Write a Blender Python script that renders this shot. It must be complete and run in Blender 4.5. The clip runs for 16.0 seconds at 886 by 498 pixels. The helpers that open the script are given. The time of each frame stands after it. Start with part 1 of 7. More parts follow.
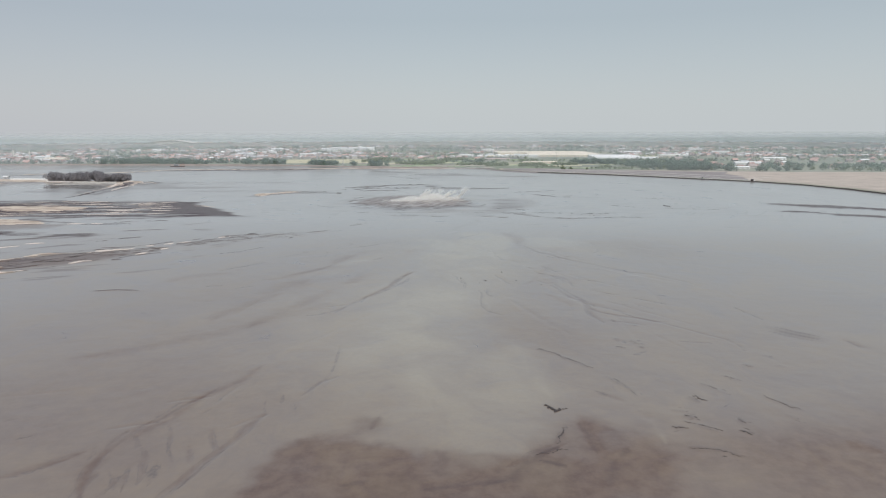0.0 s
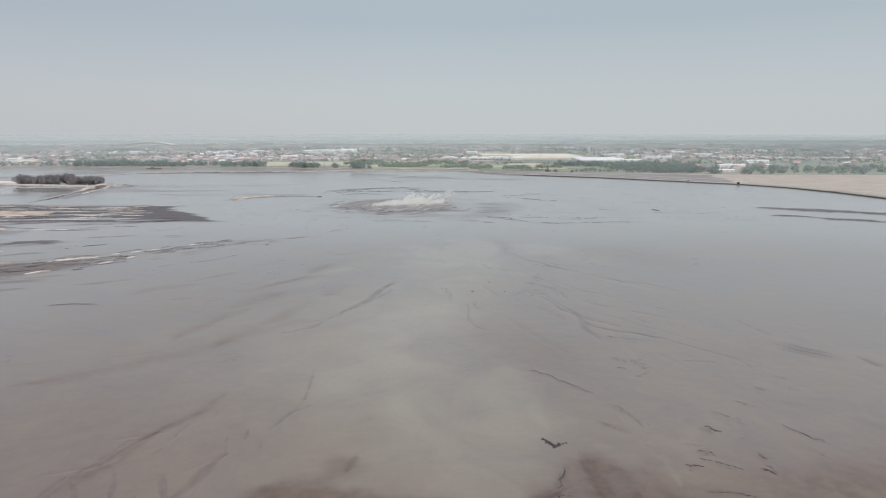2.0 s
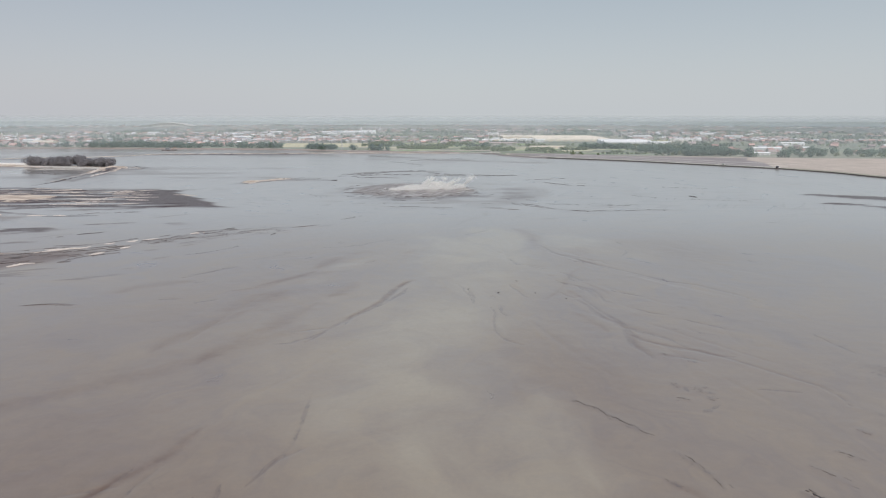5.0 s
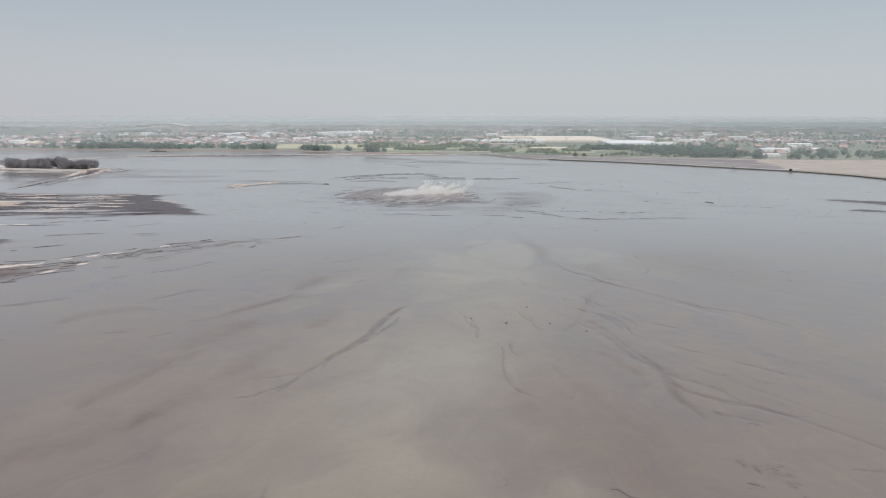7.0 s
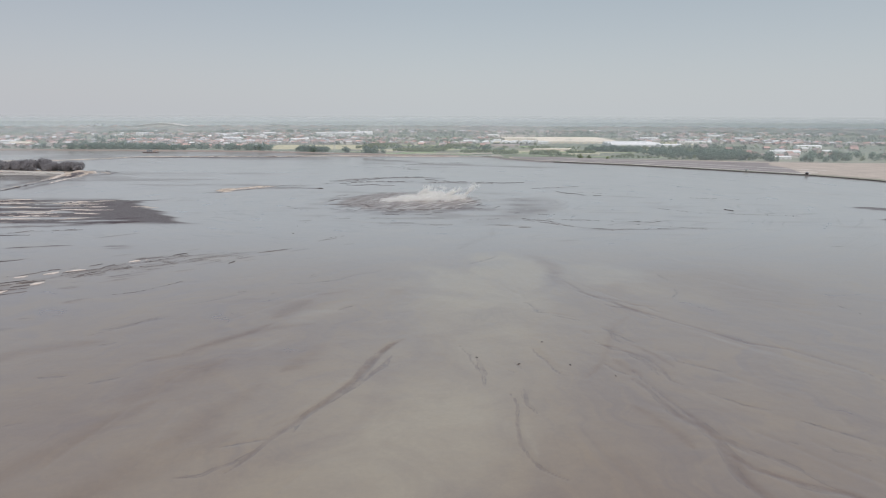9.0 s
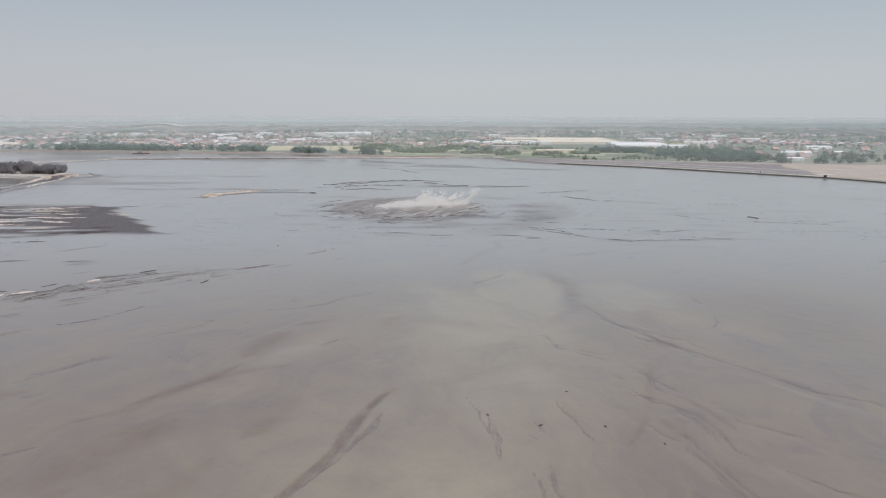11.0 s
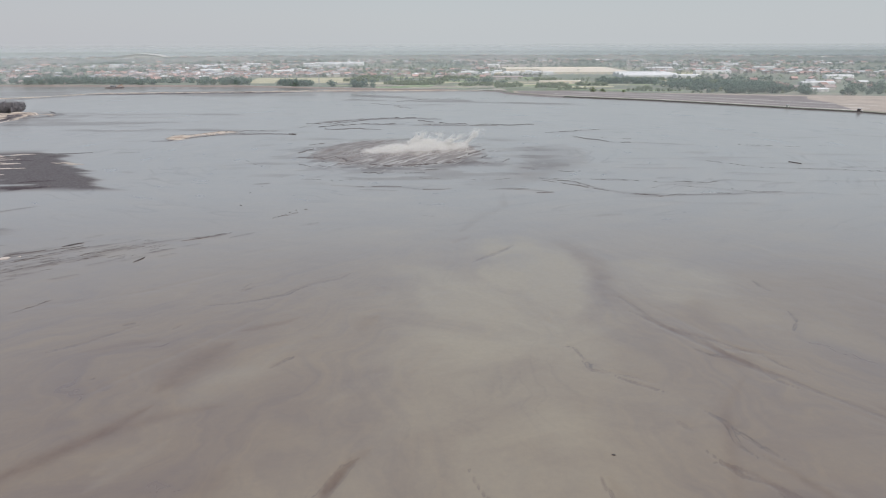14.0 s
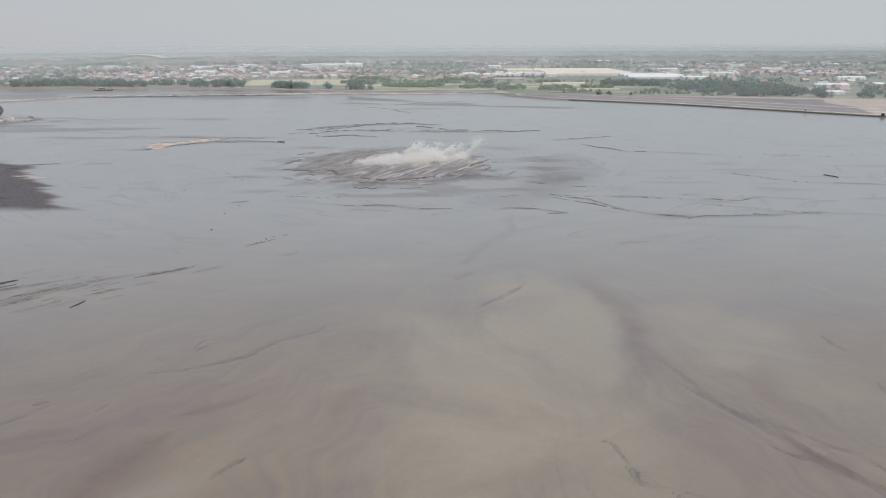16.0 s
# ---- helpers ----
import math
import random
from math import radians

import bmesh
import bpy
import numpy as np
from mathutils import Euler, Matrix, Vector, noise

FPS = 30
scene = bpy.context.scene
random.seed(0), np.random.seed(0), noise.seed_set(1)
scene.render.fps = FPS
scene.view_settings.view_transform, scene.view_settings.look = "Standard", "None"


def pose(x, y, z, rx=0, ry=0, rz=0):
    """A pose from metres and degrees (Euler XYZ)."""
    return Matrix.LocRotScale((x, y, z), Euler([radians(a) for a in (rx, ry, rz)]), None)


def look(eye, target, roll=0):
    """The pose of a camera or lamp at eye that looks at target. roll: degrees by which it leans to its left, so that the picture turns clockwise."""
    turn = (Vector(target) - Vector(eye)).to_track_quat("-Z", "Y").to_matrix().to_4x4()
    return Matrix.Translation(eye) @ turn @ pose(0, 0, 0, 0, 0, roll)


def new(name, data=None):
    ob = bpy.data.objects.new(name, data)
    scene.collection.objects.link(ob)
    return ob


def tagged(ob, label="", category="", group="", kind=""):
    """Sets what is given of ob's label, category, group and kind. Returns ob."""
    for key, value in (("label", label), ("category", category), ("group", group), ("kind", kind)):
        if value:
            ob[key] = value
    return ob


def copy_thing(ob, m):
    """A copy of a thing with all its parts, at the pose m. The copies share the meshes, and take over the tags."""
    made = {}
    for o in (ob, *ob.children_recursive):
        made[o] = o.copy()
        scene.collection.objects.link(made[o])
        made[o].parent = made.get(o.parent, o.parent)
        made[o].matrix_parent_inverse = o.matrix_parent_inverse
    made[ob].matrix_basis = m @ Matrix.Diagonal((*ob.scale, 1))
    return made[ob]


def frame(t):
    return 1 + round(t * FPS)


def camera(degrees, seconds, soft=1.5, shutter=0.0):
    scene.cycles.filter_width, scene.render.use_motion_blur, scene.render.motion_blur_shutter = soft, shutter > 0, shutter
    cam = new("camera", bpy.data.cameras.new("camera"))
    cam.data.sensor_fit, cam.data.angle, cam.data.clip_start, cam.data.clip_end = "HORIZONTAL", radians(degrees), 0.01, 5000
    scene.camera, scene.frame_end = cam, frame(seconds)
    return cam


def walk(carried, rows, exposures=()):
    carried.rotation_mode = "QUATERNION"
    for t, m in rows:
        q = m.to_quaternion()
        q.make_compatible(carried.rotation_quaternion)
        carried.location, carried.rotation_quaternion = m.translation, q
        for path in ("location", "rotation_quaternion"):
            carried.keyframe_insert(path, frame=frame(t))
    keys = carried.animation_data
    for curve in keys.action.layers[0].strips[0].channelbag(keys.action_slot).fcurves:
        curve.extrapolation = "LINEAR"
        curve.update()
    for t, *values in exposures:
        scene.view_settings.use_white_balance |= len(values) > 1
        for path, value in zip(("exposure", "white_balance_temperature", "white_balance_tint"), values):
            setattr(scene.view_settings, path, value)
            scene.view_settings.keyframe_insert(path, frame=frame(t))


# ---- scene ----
# ---------------------------------------------------------------- camera
cam = camera(70.0, 16.0, 1.15)
# seconds, eye x y z, yaw to the left, pitch up, roll
PATH = [
    (0.0, -9.07, -9.83, 56.29, -1.229, -10.576, -0.115),
    (0.5, -9.11, -10.75, 55.98, 0.261, -10.623, -0.313),
    (1.0, -9.16, -10.02, 55.73, 1.065, -10.299, -0.094),
    (1.5, -9.13, -2.88, 55.85, -0.416, -9.136, -0.020),
    (2.0, -8.96, 4.88, 56.12, -2.748, -10.386, 0.001),
    (2.5, -8.99, 8.09, 56.16, -3.010, -11.995, 0.091),
    (3.0, -9.14, 6.88, 55.87, -1.229, -12.172, 0.026),
    (3.5, -9.06, 10.17, 55.57, -0.941, -12.051, 0.040),
    (4.0, -8.71, 17.37, 55.37, -0.948, -12.044, 0.034),
    (4.5, -8.61, 25.05, 55.28, -0.953, -12.026, 0.041),
    (5.0, -8.51, 32.74, 55.19, -0.958, -12.008, 0.047),
    (5.5, -8.42, 40.43, 55.10, -0.963, -11.990, 0.054),
    (6.0, -8.32, 48.12, 55.01, -0.968, -11.972, 0.061),
    (6.5, -8.22, 55.80, 54.92, -0.973, -11.954, 0.068),
    (7.0, -7.98, 63.26, 54.84, -1.118, -11.971, 0.066),
    (7.5, -7.89, 70.09, 54.86, -1.066, -11.830, 0.151),
    (8.0, -7.88, 77.26, 54.98, -1.073, -11.850, 0.093),
    (8.5, -7.80, 84.31, 55.12, -1.088, -11.909, 0.089),
    (9.0, -7.60, 90.91, 55.22, -1.097, -11.958, 0.182),
    (9.5, -7.62, 98.29, 55.15, -1.109, -11.954, 0.177),
    (10.0, -7.64, 105.66, 55.08, -1.122, -11.951, 0.172),
    (10.5, -7.65, 113.03, 55.01, -1.134, -11.947, 0.166),
    (11.0, -7.67, 120.40, 54.94, -1.147, -11.944, 0.161),
    (11.5, -7.69, 127.77, 54.88, -1.159, -11.940, 0.156),
    (12.0, -7.42, 135.31, 54.95, -1.132, -11.888, 0.207),
    (12.5, -6.98, 142.60, 54.98, -0.978, -14.650, 0.171),
    (13.0, -6.13, 149.92, 54.97, -0.678, -18.044, -0.108),
    (13.5, -5.76, 157.20, 55.02, -0.770, -18.576, -0.133),
    (14.0, -5.66, 164.81, 55.11, -1.315, -18.010, -0.179),
    (14.5, -5.42, 171.97, 55.17, -1.447, -17.983, -0.146),
    (15.0, -5.22, 179.44, 55.22, -1.527, -17.957, -0.110),
    (15.5, -4.99, 187.10, 55.25, -1.476, -17.971, -0.126),
    (16.0, -4.64, 194.63, 55.28, -1.287, -17.956, -0.181),
]
walk(cam, [(t, pose(x, y, z, 0, 0, yaw) @ pose(0, 0, 0, 90 + pitch) @ pose(0, 0, 0, 0, 0, roll)) for t, x, y, z, yaw, pitch, roll in PATH],
     [(0.0, 0.04, 6500, 13), (3.0, 0.04, 6500, 14.5), (6.0, 0.03, 6500, 15), (9.0, 0.0, 6500, 15), (12.5, -0.02, 6500, 16), (14.0, 0.01, 6500, 15), (16.0, -0.01, 6500, 15)])

# ---------------------------------------------------------------- light
SUN_AZ, SUN_EL = radians(150), radians(56)
world = bpy.data.worlds.new("hazy_sky")
scene.world = world
world.use_nodes = True
wn, wl = world.node_tree.nodes, world.node_tree.links
sky = wn.new("ShaderNodeTexSky")
sky.sky_type, sky.sun_disc = "NISHITA", False
sky.sun_elevation, sky.sun_rotation = SUN_EL, SUN_AZ
sky.air_density, sky.dust_density, sky.ozone_density = 1.2, 2.0, 1.5
bg_sky, bg_haze, bg_sum = wn["Background"], wn.new("ShaderNodeBackground"), wn.new("ShaderNodeAddShader")
wl.new(sky.outputs[0], bg_sky.inputs[0])
bg_sky.inputs[1].default_value = 0.016
# thick dry-season haze: a pale veil, thinner and bluer with height
wco, wsep, wramp = wn.new("ShaderNodeTexCoord"), wn.new("ShaderNodeSeparateXYZ"), wn.new("ShaderNodeValToRGB")
wl.new(wco.outputs["Generated"], wsep.inputs[0])
wl.new(wsep.outputs[2], wramp.inputs[0])
# the haze is brighter and clearer on the sun's side, duller and dustier in the west
wside, wtint, wmul = wn.new("ShaderNodeMapRange"), wn.new("ShaderNodeValToRGB"), wn.new("ShaderNodeVectorMath")
wside.inputs["From Min"].default_value, wside.inputs["From Max"].default_value = -1.0, 1.0
wl.new(wsep.outputs[0], wside.inputs["Value"])
wl.new(wside.outputs[0], wtint.inputs[0])
wtint.color_ramp.elements[0].position, wtint.color_ramp.elements[0].color = 0.15, (0.945, 0.905, 0.925, 1)
wtint.color_ramp.elements[1].position, wtint.color_ramp.elements[1].color = 0.5, (1, 1, 1, 1)
wmul.operation = "MULTIPLY"
wl.new(wramp.outputs[0], wmul.inputs[0])
wl.new(wtint.outputs[0], wmul.inputs[1])
wl.new(wmul.outputs[0], bg_haze.inputs[0])
wramp.color_ramp.elements[0].position, wramp.color_ramp.elements[0].color = 0.0, (0.485, 0.53, 0.54, 1)
wramp.color_ramp.elements[1].position, wramp.color_ramp.elements[1].color = 0.9, (0.34, 0.43, 0.52, 1)
el = wramp.color_ramp.elements.new(0.16)
el.color = (0.365, 0.425, 0.452, 1)
bg_haze.inputs[1].default_value = 1.0
wl.new(bg_sky.outputs[0], bg_sum.inputs[0])
wl.new(bg_haze.outputs[0], bg_sum.inputs[1])
wl.new(bg_sum.outputs[0], wn["World Output"].inputs[0])

sun = new("sun", bpy.data.lights.new("sun", "SUN"))
sun.data.energy, sun.data.angle, sun.data.color = 2.6, radians(3), (1.0, 0.95, 0.88)
sun.matrix_world = look((math.sin(SUN_AZ) * math.cos(SUN_EL) * 900, math.cos(SUN_AZ) * math.cos(SUN_EL) * 900, math.sin(SUN_EL) * 900), (0, 0, 0))


# ---------------------------------------------------------------- materials
def node_mat(name):
    m = bpy.data.materials.new(name)
    m.use_nodes = True
    nt = m.node_tree
    return m, nt, nt.nodes["Principled BSDF"]


def add_node(nt, kind, **values):
    n = nt.nodes.new(kind)
    for key, value in values.items():
        n.inputs[key.replace("_", " ")].default_value = value
    return n


def mix_rgb(nt, fac, a, b, mode="MIX"):
    n = nt.nodes.new("ShaderNodeMix")
    n.data_type, n.blend_type = "RGBA", mode
    for socket, v in ((n.inputs[0], fac), (n.inputs[6], a), (n.inputs[7], b)):
        if isinstance(v, (int, float)):
            socket.default_value = v
        elif isinstance(v, tuple):
            socket.default_value = (*v, 1)
        else:
            nt.links.new(v, socket)
    return n.outputs[2]


def calc(nt, op, a, b=0.0, c=0.0, clamp=False):
    n = nt.nodes.new("ShaderNodeMath")
    n.operation, n.use_clamp = op, clamp
    for socket, v in zip(n.inputs, (a, b, c)):
        if isinstance(v, (int, float)):
            socket.default_value = v
        else:
            nt.links.new(v, socket)
    return n.outputs[0]


def noise_tex(nt, vector, scale, detail=5.0, rough=0.6, stretch=None):
    if stretch:
        mp = nt.nodes.new("ShaderNodeMapping")
        mp.inputs["Scale"].default_value = stretch
        nt.links.new(vector, mp.inputs["Vector"])
        vector = mp.outputs[0]
    n = add_node(nt, "ShaderNodeTexNoise", Scale=scale, Detail=detail, Roughness=rough)
    nt.links.new(vector, n.inputs["Vector"])
    return n.outputs["Fac"]


def span(nt, value, lo, hi, to_lo=0.0, to_hi=1.0):
    n = nt.nodes.new("ShaderNodeMapRange")
    nt.links.new(value, n.inputs[0])
    for k, v in zip((1, 2, 3, 4), (lo, hi, to_lo, to_hi)):
        n.inputs[k].default_value = v
    return n.outputs[0]


def plain(name, col, rough=0.7, vary=0.25, size=0.5, metal=0.0, spread=0.0, bump=0.0):
    """A surface with two scales of mottling; spread: how far single objects or islands differ in lightness."""
    m, nt, b = node_mat(name)
    co = nt.nodes.new("ShaderNodeTexCoord").outputs["Object"]
    big, fine = noise_tex(nt, co, size, 4), noise_tex(nt, co, size * 9, 5)
    tone = calc(nt, "ADD", calc(nt, "MULTIPLY", big, 0.6), calc(nt, "MULTIPLY", fine, 0.4))
    c = mix_rgb(nt, span(nt, tone, 0.3, 0.7), tuple(v * (1 - vary) for v in col), tuple(min(0.9, v * (1 + vary)) for v in col))
    if spread:
        obj, geo = nt.nodes.new("ShaderNodeObjectInfo"), nt.nodes.new("ShaderNodeNewGeometry")
        rnd = calc(nt, "FRACT", calc(nt, "ADD", obj.outputs["Random"], geo.outputs["Random Per Island"]))
        hsv = nt.nodes.new("ShaderNodeHueSaturation")
        nt.links.new(c, hsv.inputs["Color"])
        nt.links.new(span(nt, rnd, 0, 1, 1 - spread, 1 + spread), hsv.inputs["Value"])
        c = hsv.outputs[0]
    nt.links.new(c, b.inputs["Base Color"])
    b.inputs["Roughness"].default_value, b.inputs["Metallic"].default_value = rough, metal
    if bump:
        bp = add_node(nt, "ShaderNodeBump", Strength=bump, Distance=0.3)
        nt.links.new(fine, bp.inputs["Height"])
        nt.links.new(bp.outputs[0], b.inputs["Normal"])
    return m


def mud_material():
    m, nt, b = node_mat("wet_mud")
    at = {}
    for key in ("light", "dark", "dry", "warm", "gully", "still", "fan", "vent"):
        n = nt.nodes.new("ShaderNodeAttribute")
        n.attribute_name = key
        at[key] = n.outputs["Fac"]
    flow, ring = nt.nodes.new("ShaderNodeAttribute"), nt.nodes.new("ShaderNodeAttribute")
    rill = nt.nodes.new("ShaderNodeAttribute")
    flow.attribute_name, ring.attribute_name, rill.attribute_name = "flow", "ring", "rill"
    co = nt.nodes.new("ShaderNodeTexCoord").outputs["Object"]
    wide = noise_tex(nt, flow.outputs["Vector"], 0.35, 4, 0.55)
    thin = noise_tex(nt, flow.outputs["Vector"], 1.6, 6, 0.62)
    rings = noise_tex(nt, ring.outputs["Vector"], 1.0, 5, 0.6)
    fine = noise_tex(nt, co, 0.9, 8, 0.65)
    warp = add_node(nt, "ShaderNodeTexNoise", Scale=0.035, Detail=6.0, Roughness=0.58, Distortion=1.4)
    nt.links.new(co, warp.inputs["Vector"])
    patch = warp.outputs["Fac"]
    streak = calc(nt, "ADD", calc(nt, "MULTIPLY", wide, 0.5), calc(nt, "MULTIPLY", thin, 0.5))
    f = at["fan"]
    tone = calc(nt, "ADD", calc(nt, "MULTIPLY", streak, f), calc(nt, "MULTIPLY", rings, calc(nt, "SUBTRACT", 1.0, f)))
    tone = calc(nt, "ADD", calc(nt, "MULTIPLY", tone, 0.74), calc(nt, "MULTIPLY", patch, 0.26))
    c = mix_rgb(nt, span(nt, tone, 0.30, 0.70), (0.140, 0.099, 0.084), (0.266, 0.203, 0.128))
    young = mix_rgb(nt, span(nt, tone, 0.30, 0.70), (0.244, 0.224, 0.198), (0.340, 0.316, 0.280))
    c = mix_rgb(nt, calc(nt, "SUBTRACT", 1.0, f), c, young)
    blot = calc(nt, "ADD", calc(nt, "MULTIPLY", noise_tex(nt, co, 0.10, 9, 0.62), 0.35), calc(nt, "MULTIPLY", streak, 0.65))
    brown = span(nt, calc(nt, "ADD", at["warm"], calc(nt, "MULTIPLY", calc(nt, "SUBTRACT", blot, 0.5), 1.7)), 0.14, 0.80)
    c = mix_rgb(nt, calc(nt, "MULTIPLY", brown, span(nt, tone, 0.36, 0.62, 1.0, 0.62), clamp=True), c, mix_rgb(nt, span(nt, noise_tex(nt, co, 0.33, 7, 0.66), 0.40, 0.62), (0.168, 0.120, 0.096), (0.118, 0.078, 0.064)))
    c = mix_rgb(nt, calc(nt, "MULTIPLY", at["light"], span(nt, patch, 0.35, 0.6, 0.45, 1.0), clamp=True), c, (0.305, 0.254, 0.177))
    comb = calc(nt, "ADD", calc(nt, "MULTIPLY", noise_tex(nt, rill.outputs["Vector"], 5.0, 6, 0.62), 0.65), calc(nt, "MULTIPLY", noise_tex(nt, co, 0.7, 7, 0.66), 0.35))
    ragged = calc(nt, "ADD", at["gully"], calc(nt, "MULTIPLY", calc(nt, "SUBTRACT", comb, 0.5), 1.1))
    worn = span(nt, noise_tex(nt, co, 0.4, 6, 0.65, (1.0, 0.5, 1.0)), 0.36, 0.62, 0.16, 0.64)
    c = mix_rgb(nt, calc(nt, "MULTIPLY", span(nt, ragged, 0.22, 0.85), worn), c, (0.112, 0.068, 0.052))
    lip = span(nt, calc(nt, "ABSOLUTE", calc(nt, "SUBTRACT", ragged, 0.50)), 0.0, 0.085, 1.0, 0.0)
    lip = calc(nt, "MULTIPLY", lip, calc(nt, "MULTIPLY", span(nt, noise_tex(nt, co, 0.22, 4, 0.6), 0.43, 0.56), span(nt, at["gully"], 0.10, 0.35)))
    c = mix_rgb(nt, calc(nt, "MULTIPLY", lip, 0.72, clamp=True), c, (0.085, 0.066, 0.060))
    # rills: thin broken lines where the current has drawn the surface out
    gate = span(nt, noise_tex(nt, co, 0.03, 4, 0.6), 0.50, 0.66)
    for vec, scale, half, amount, mask in ((rill, 0.5, 0.020, 0.14, f), (ring, 0.9, 0.040, 0.40, calc(nt, "SUBTRACT", 1.0, f))):
        off = calc(nt, "ABSOLUTE", calc(nt, "SUBTRACT", noise_tex(nt, vec.outputs["Vector"], scale, 1.5, 0.5), 0.5))
        line = calc(nt, "MULTIPLY", calc(nt, "MULTIPLY", span(nt, off, 0.0, half, 1.0, 0.0), gate), mask)
        c = mix_rgb(nt, calc(nt, "MULTIPLY", line, amount, clamp=True), c, (0.085, 0.066, 0.062))
    dk = calc(nt, "MULTIPLY", at["dark"], span(nt, fine, 0.3, 0.6, 0.88, 1.06), clamp=True)
    c = mix_rgb(nt, dk, c, (0.058, 0.044, 0.050))
    torn = calc(nt, "ADD", at["dry"], calc(nt, "MULTIPLY", calc(nt, "SUBTRACT", noise_tex(nt, co, 1.0, 7, 0.64, (0.16, 0.42, 1.0)), 0.5), 1.7))
    dry = calc(nt, "MULTIPLY", span(nt, torn, 0.42, 0.66), span(nt, at["dry"], 0.02, 0.55), clamp=True)
    c = mix_rgb(nt, dry, c, mix_rgb(nt, span(nt, noise_tex(nt, co, 1.0, 5, 0.6, (0.06, 0.16, 1.0)), 0.40, 0.58), (0.36, 0.29, 0.24), (0.58, 0.50, 0.415)))
    lay = nt.nodes.new("ShaderNodeMapping")
    lay.vector_type = "TEXTURE"
    lay.inputs["Rotation"].default_value, lay.inputs["Scale"].default_value = (0, 0, radians(58)), (22, 1.9, 1)
    nt.links.new(co, lay.inputs["Vector"])
    slant = noise_tex(nt, lay.outputs[0], 1.0, 5, 0.6)
    # whitish streaks on the vent's waves: glossy reflections put into the colour
    c = mix_rgb(nt, calc(nt, "MULTIPLY", at["vent"], span(nt, slant, 0.50, 0.64, 0.0, 0.85), clamp=True), c, (0.56, 0.54, 0.50))
    c = mix_rgb(nt, span(nt, fine, 0.35, 0.7, 0.0, 0.16), c, (0.13, 0.105, 0.095))
    nt.links.new(c, b.inputs["Base Color"])
    rough = calc(nt, "ADD", span(nt, tone, 0.35, 0.65, 0.26, 0.40), calc(nt, "MULTIPLY", calc(nt, "MAXIMUM", dry, dk), 0.35))
    nt.links.new(rough, b.inputs["Roughness"])
    wet = calc(nt, "SUBTRACT", 1.0, calc(nt, "MAXIMUM", calc(nt, "MULTIPLY", calc(nt, "MAXIMUM", dry, dk), 0.95), calc(nt, "MULTIPLY", at["warm"], 0.8)), clamp=True)
    nt.links.new(calc(nt, "MULTIPLY", wet, 0.6), b.inputs["Specular IOR Level"])
    gloss = span(nt, tone, 0.35, 0.65, 1.0, 0.86)
    nt.links.new(calc(nt, "MULTIPLY", wet, gloss), b.inputs["Coat Weight"])
    b.inputs["Coat IOR"].default_value = 1.75
    nt.links.new(span(nt, at["still"], 0.0, 1.0, 0.15, 0.03), b.inputs["Coat Roughness"])
    hgt = calc(nt, "ADD", calc(nt, "MULTIPLY", thin, 0.6), calc(nt, "MULTIPLY", fine, 0.4))
    bp = add_node(nt, "ShaderNodeBump", Distance=0.35)
    nt.links.new(span(nt, at["still"], 0.0, 1.0, 0.16, 0.02), bp.inputs["Strength"])
    nt.links.new(hgt, bp.inputs["Height"])
    nt.links.new(bp.outputs[0], b.inputs["Normal"])
    return m


def leafage(name, col, spread):
    """Leaves: mottled, and letting some light through."""
    m = plain(name, col, 0.6, 0.35, 0.6, spread=spread)
    nt = m.node_tree
    b, out = nt.nodes["Principled BSDF"], nt.nodes["Material Output"]
    tr, mx = nt.nodes.new("ShaderNodeBsdfTranslucent"), nt.nodes.new("ShaderNodeMixShader")
    nt.links.new(b.inputs["Base Color"].links[0].from_socket, tr.inputs[0])
    mx.inputs[0].default_value = 0.5
    nt.links.new(b.outputs[0], mx.inputs[1])
    nt.links.new(tr.outputs[0], mx.inputs[2])
    nt.links.new(mx.outputs[0], out.inputs[0])
    return m


def land_material():
    """Fields, scrub and bare plots beyond the shore."""
    m, nt, b = node_mat("land")
    co = nt.nodes.new("ShaderNodeTexCoord").outputs["Object"]
    plots = add_node(nt, "ShaderNodeTexVoronoi", Scale=0.011)
    plots.distance = "CHEBYCHEV"
    mp = nt.nodes.new("ShaderNodeMapping")
    mp.inputs["Scale"].default_value = (1.0, 0.45, 1.0)
    nt.links.new(co, mp.inputs["Vector"])
    nt.links.new(mp.outputs[0], plots.inputs["Vector"])
    r = nt.nodes.new("ShaderNodeValToRGB")
    nt.links.new(plots.outputs["Color"], r.inputs[0])
    e = r.color_ramp.elements
    e[0].position, e[0].color = 0.1, (0.185, 0.225, 0.165, 1)
    e[1].position, e[1].color = 0.9, (0.36, 0.345, 0.265, 1)
    for p, col in ((0.35, (0.205, 0.245, 0.175)), (0.6, (0.29, 0.295, 0.21)), (0.75, (0.225, 0.26, 0.19))):
        e.new(p).color = (*col, 1)
    c = mix_rgb(nt, span(nt, noise_tex(nt, co, 0.03, 6), 0.35, 0.65, 0.0, 0.6), r.outputs[0], (0.26, 0.25, 0.205))
    nt.links.new(c, b.inputs["Base Color"])
    b.inputs["Roughness"].default_value = 0.9
    return m


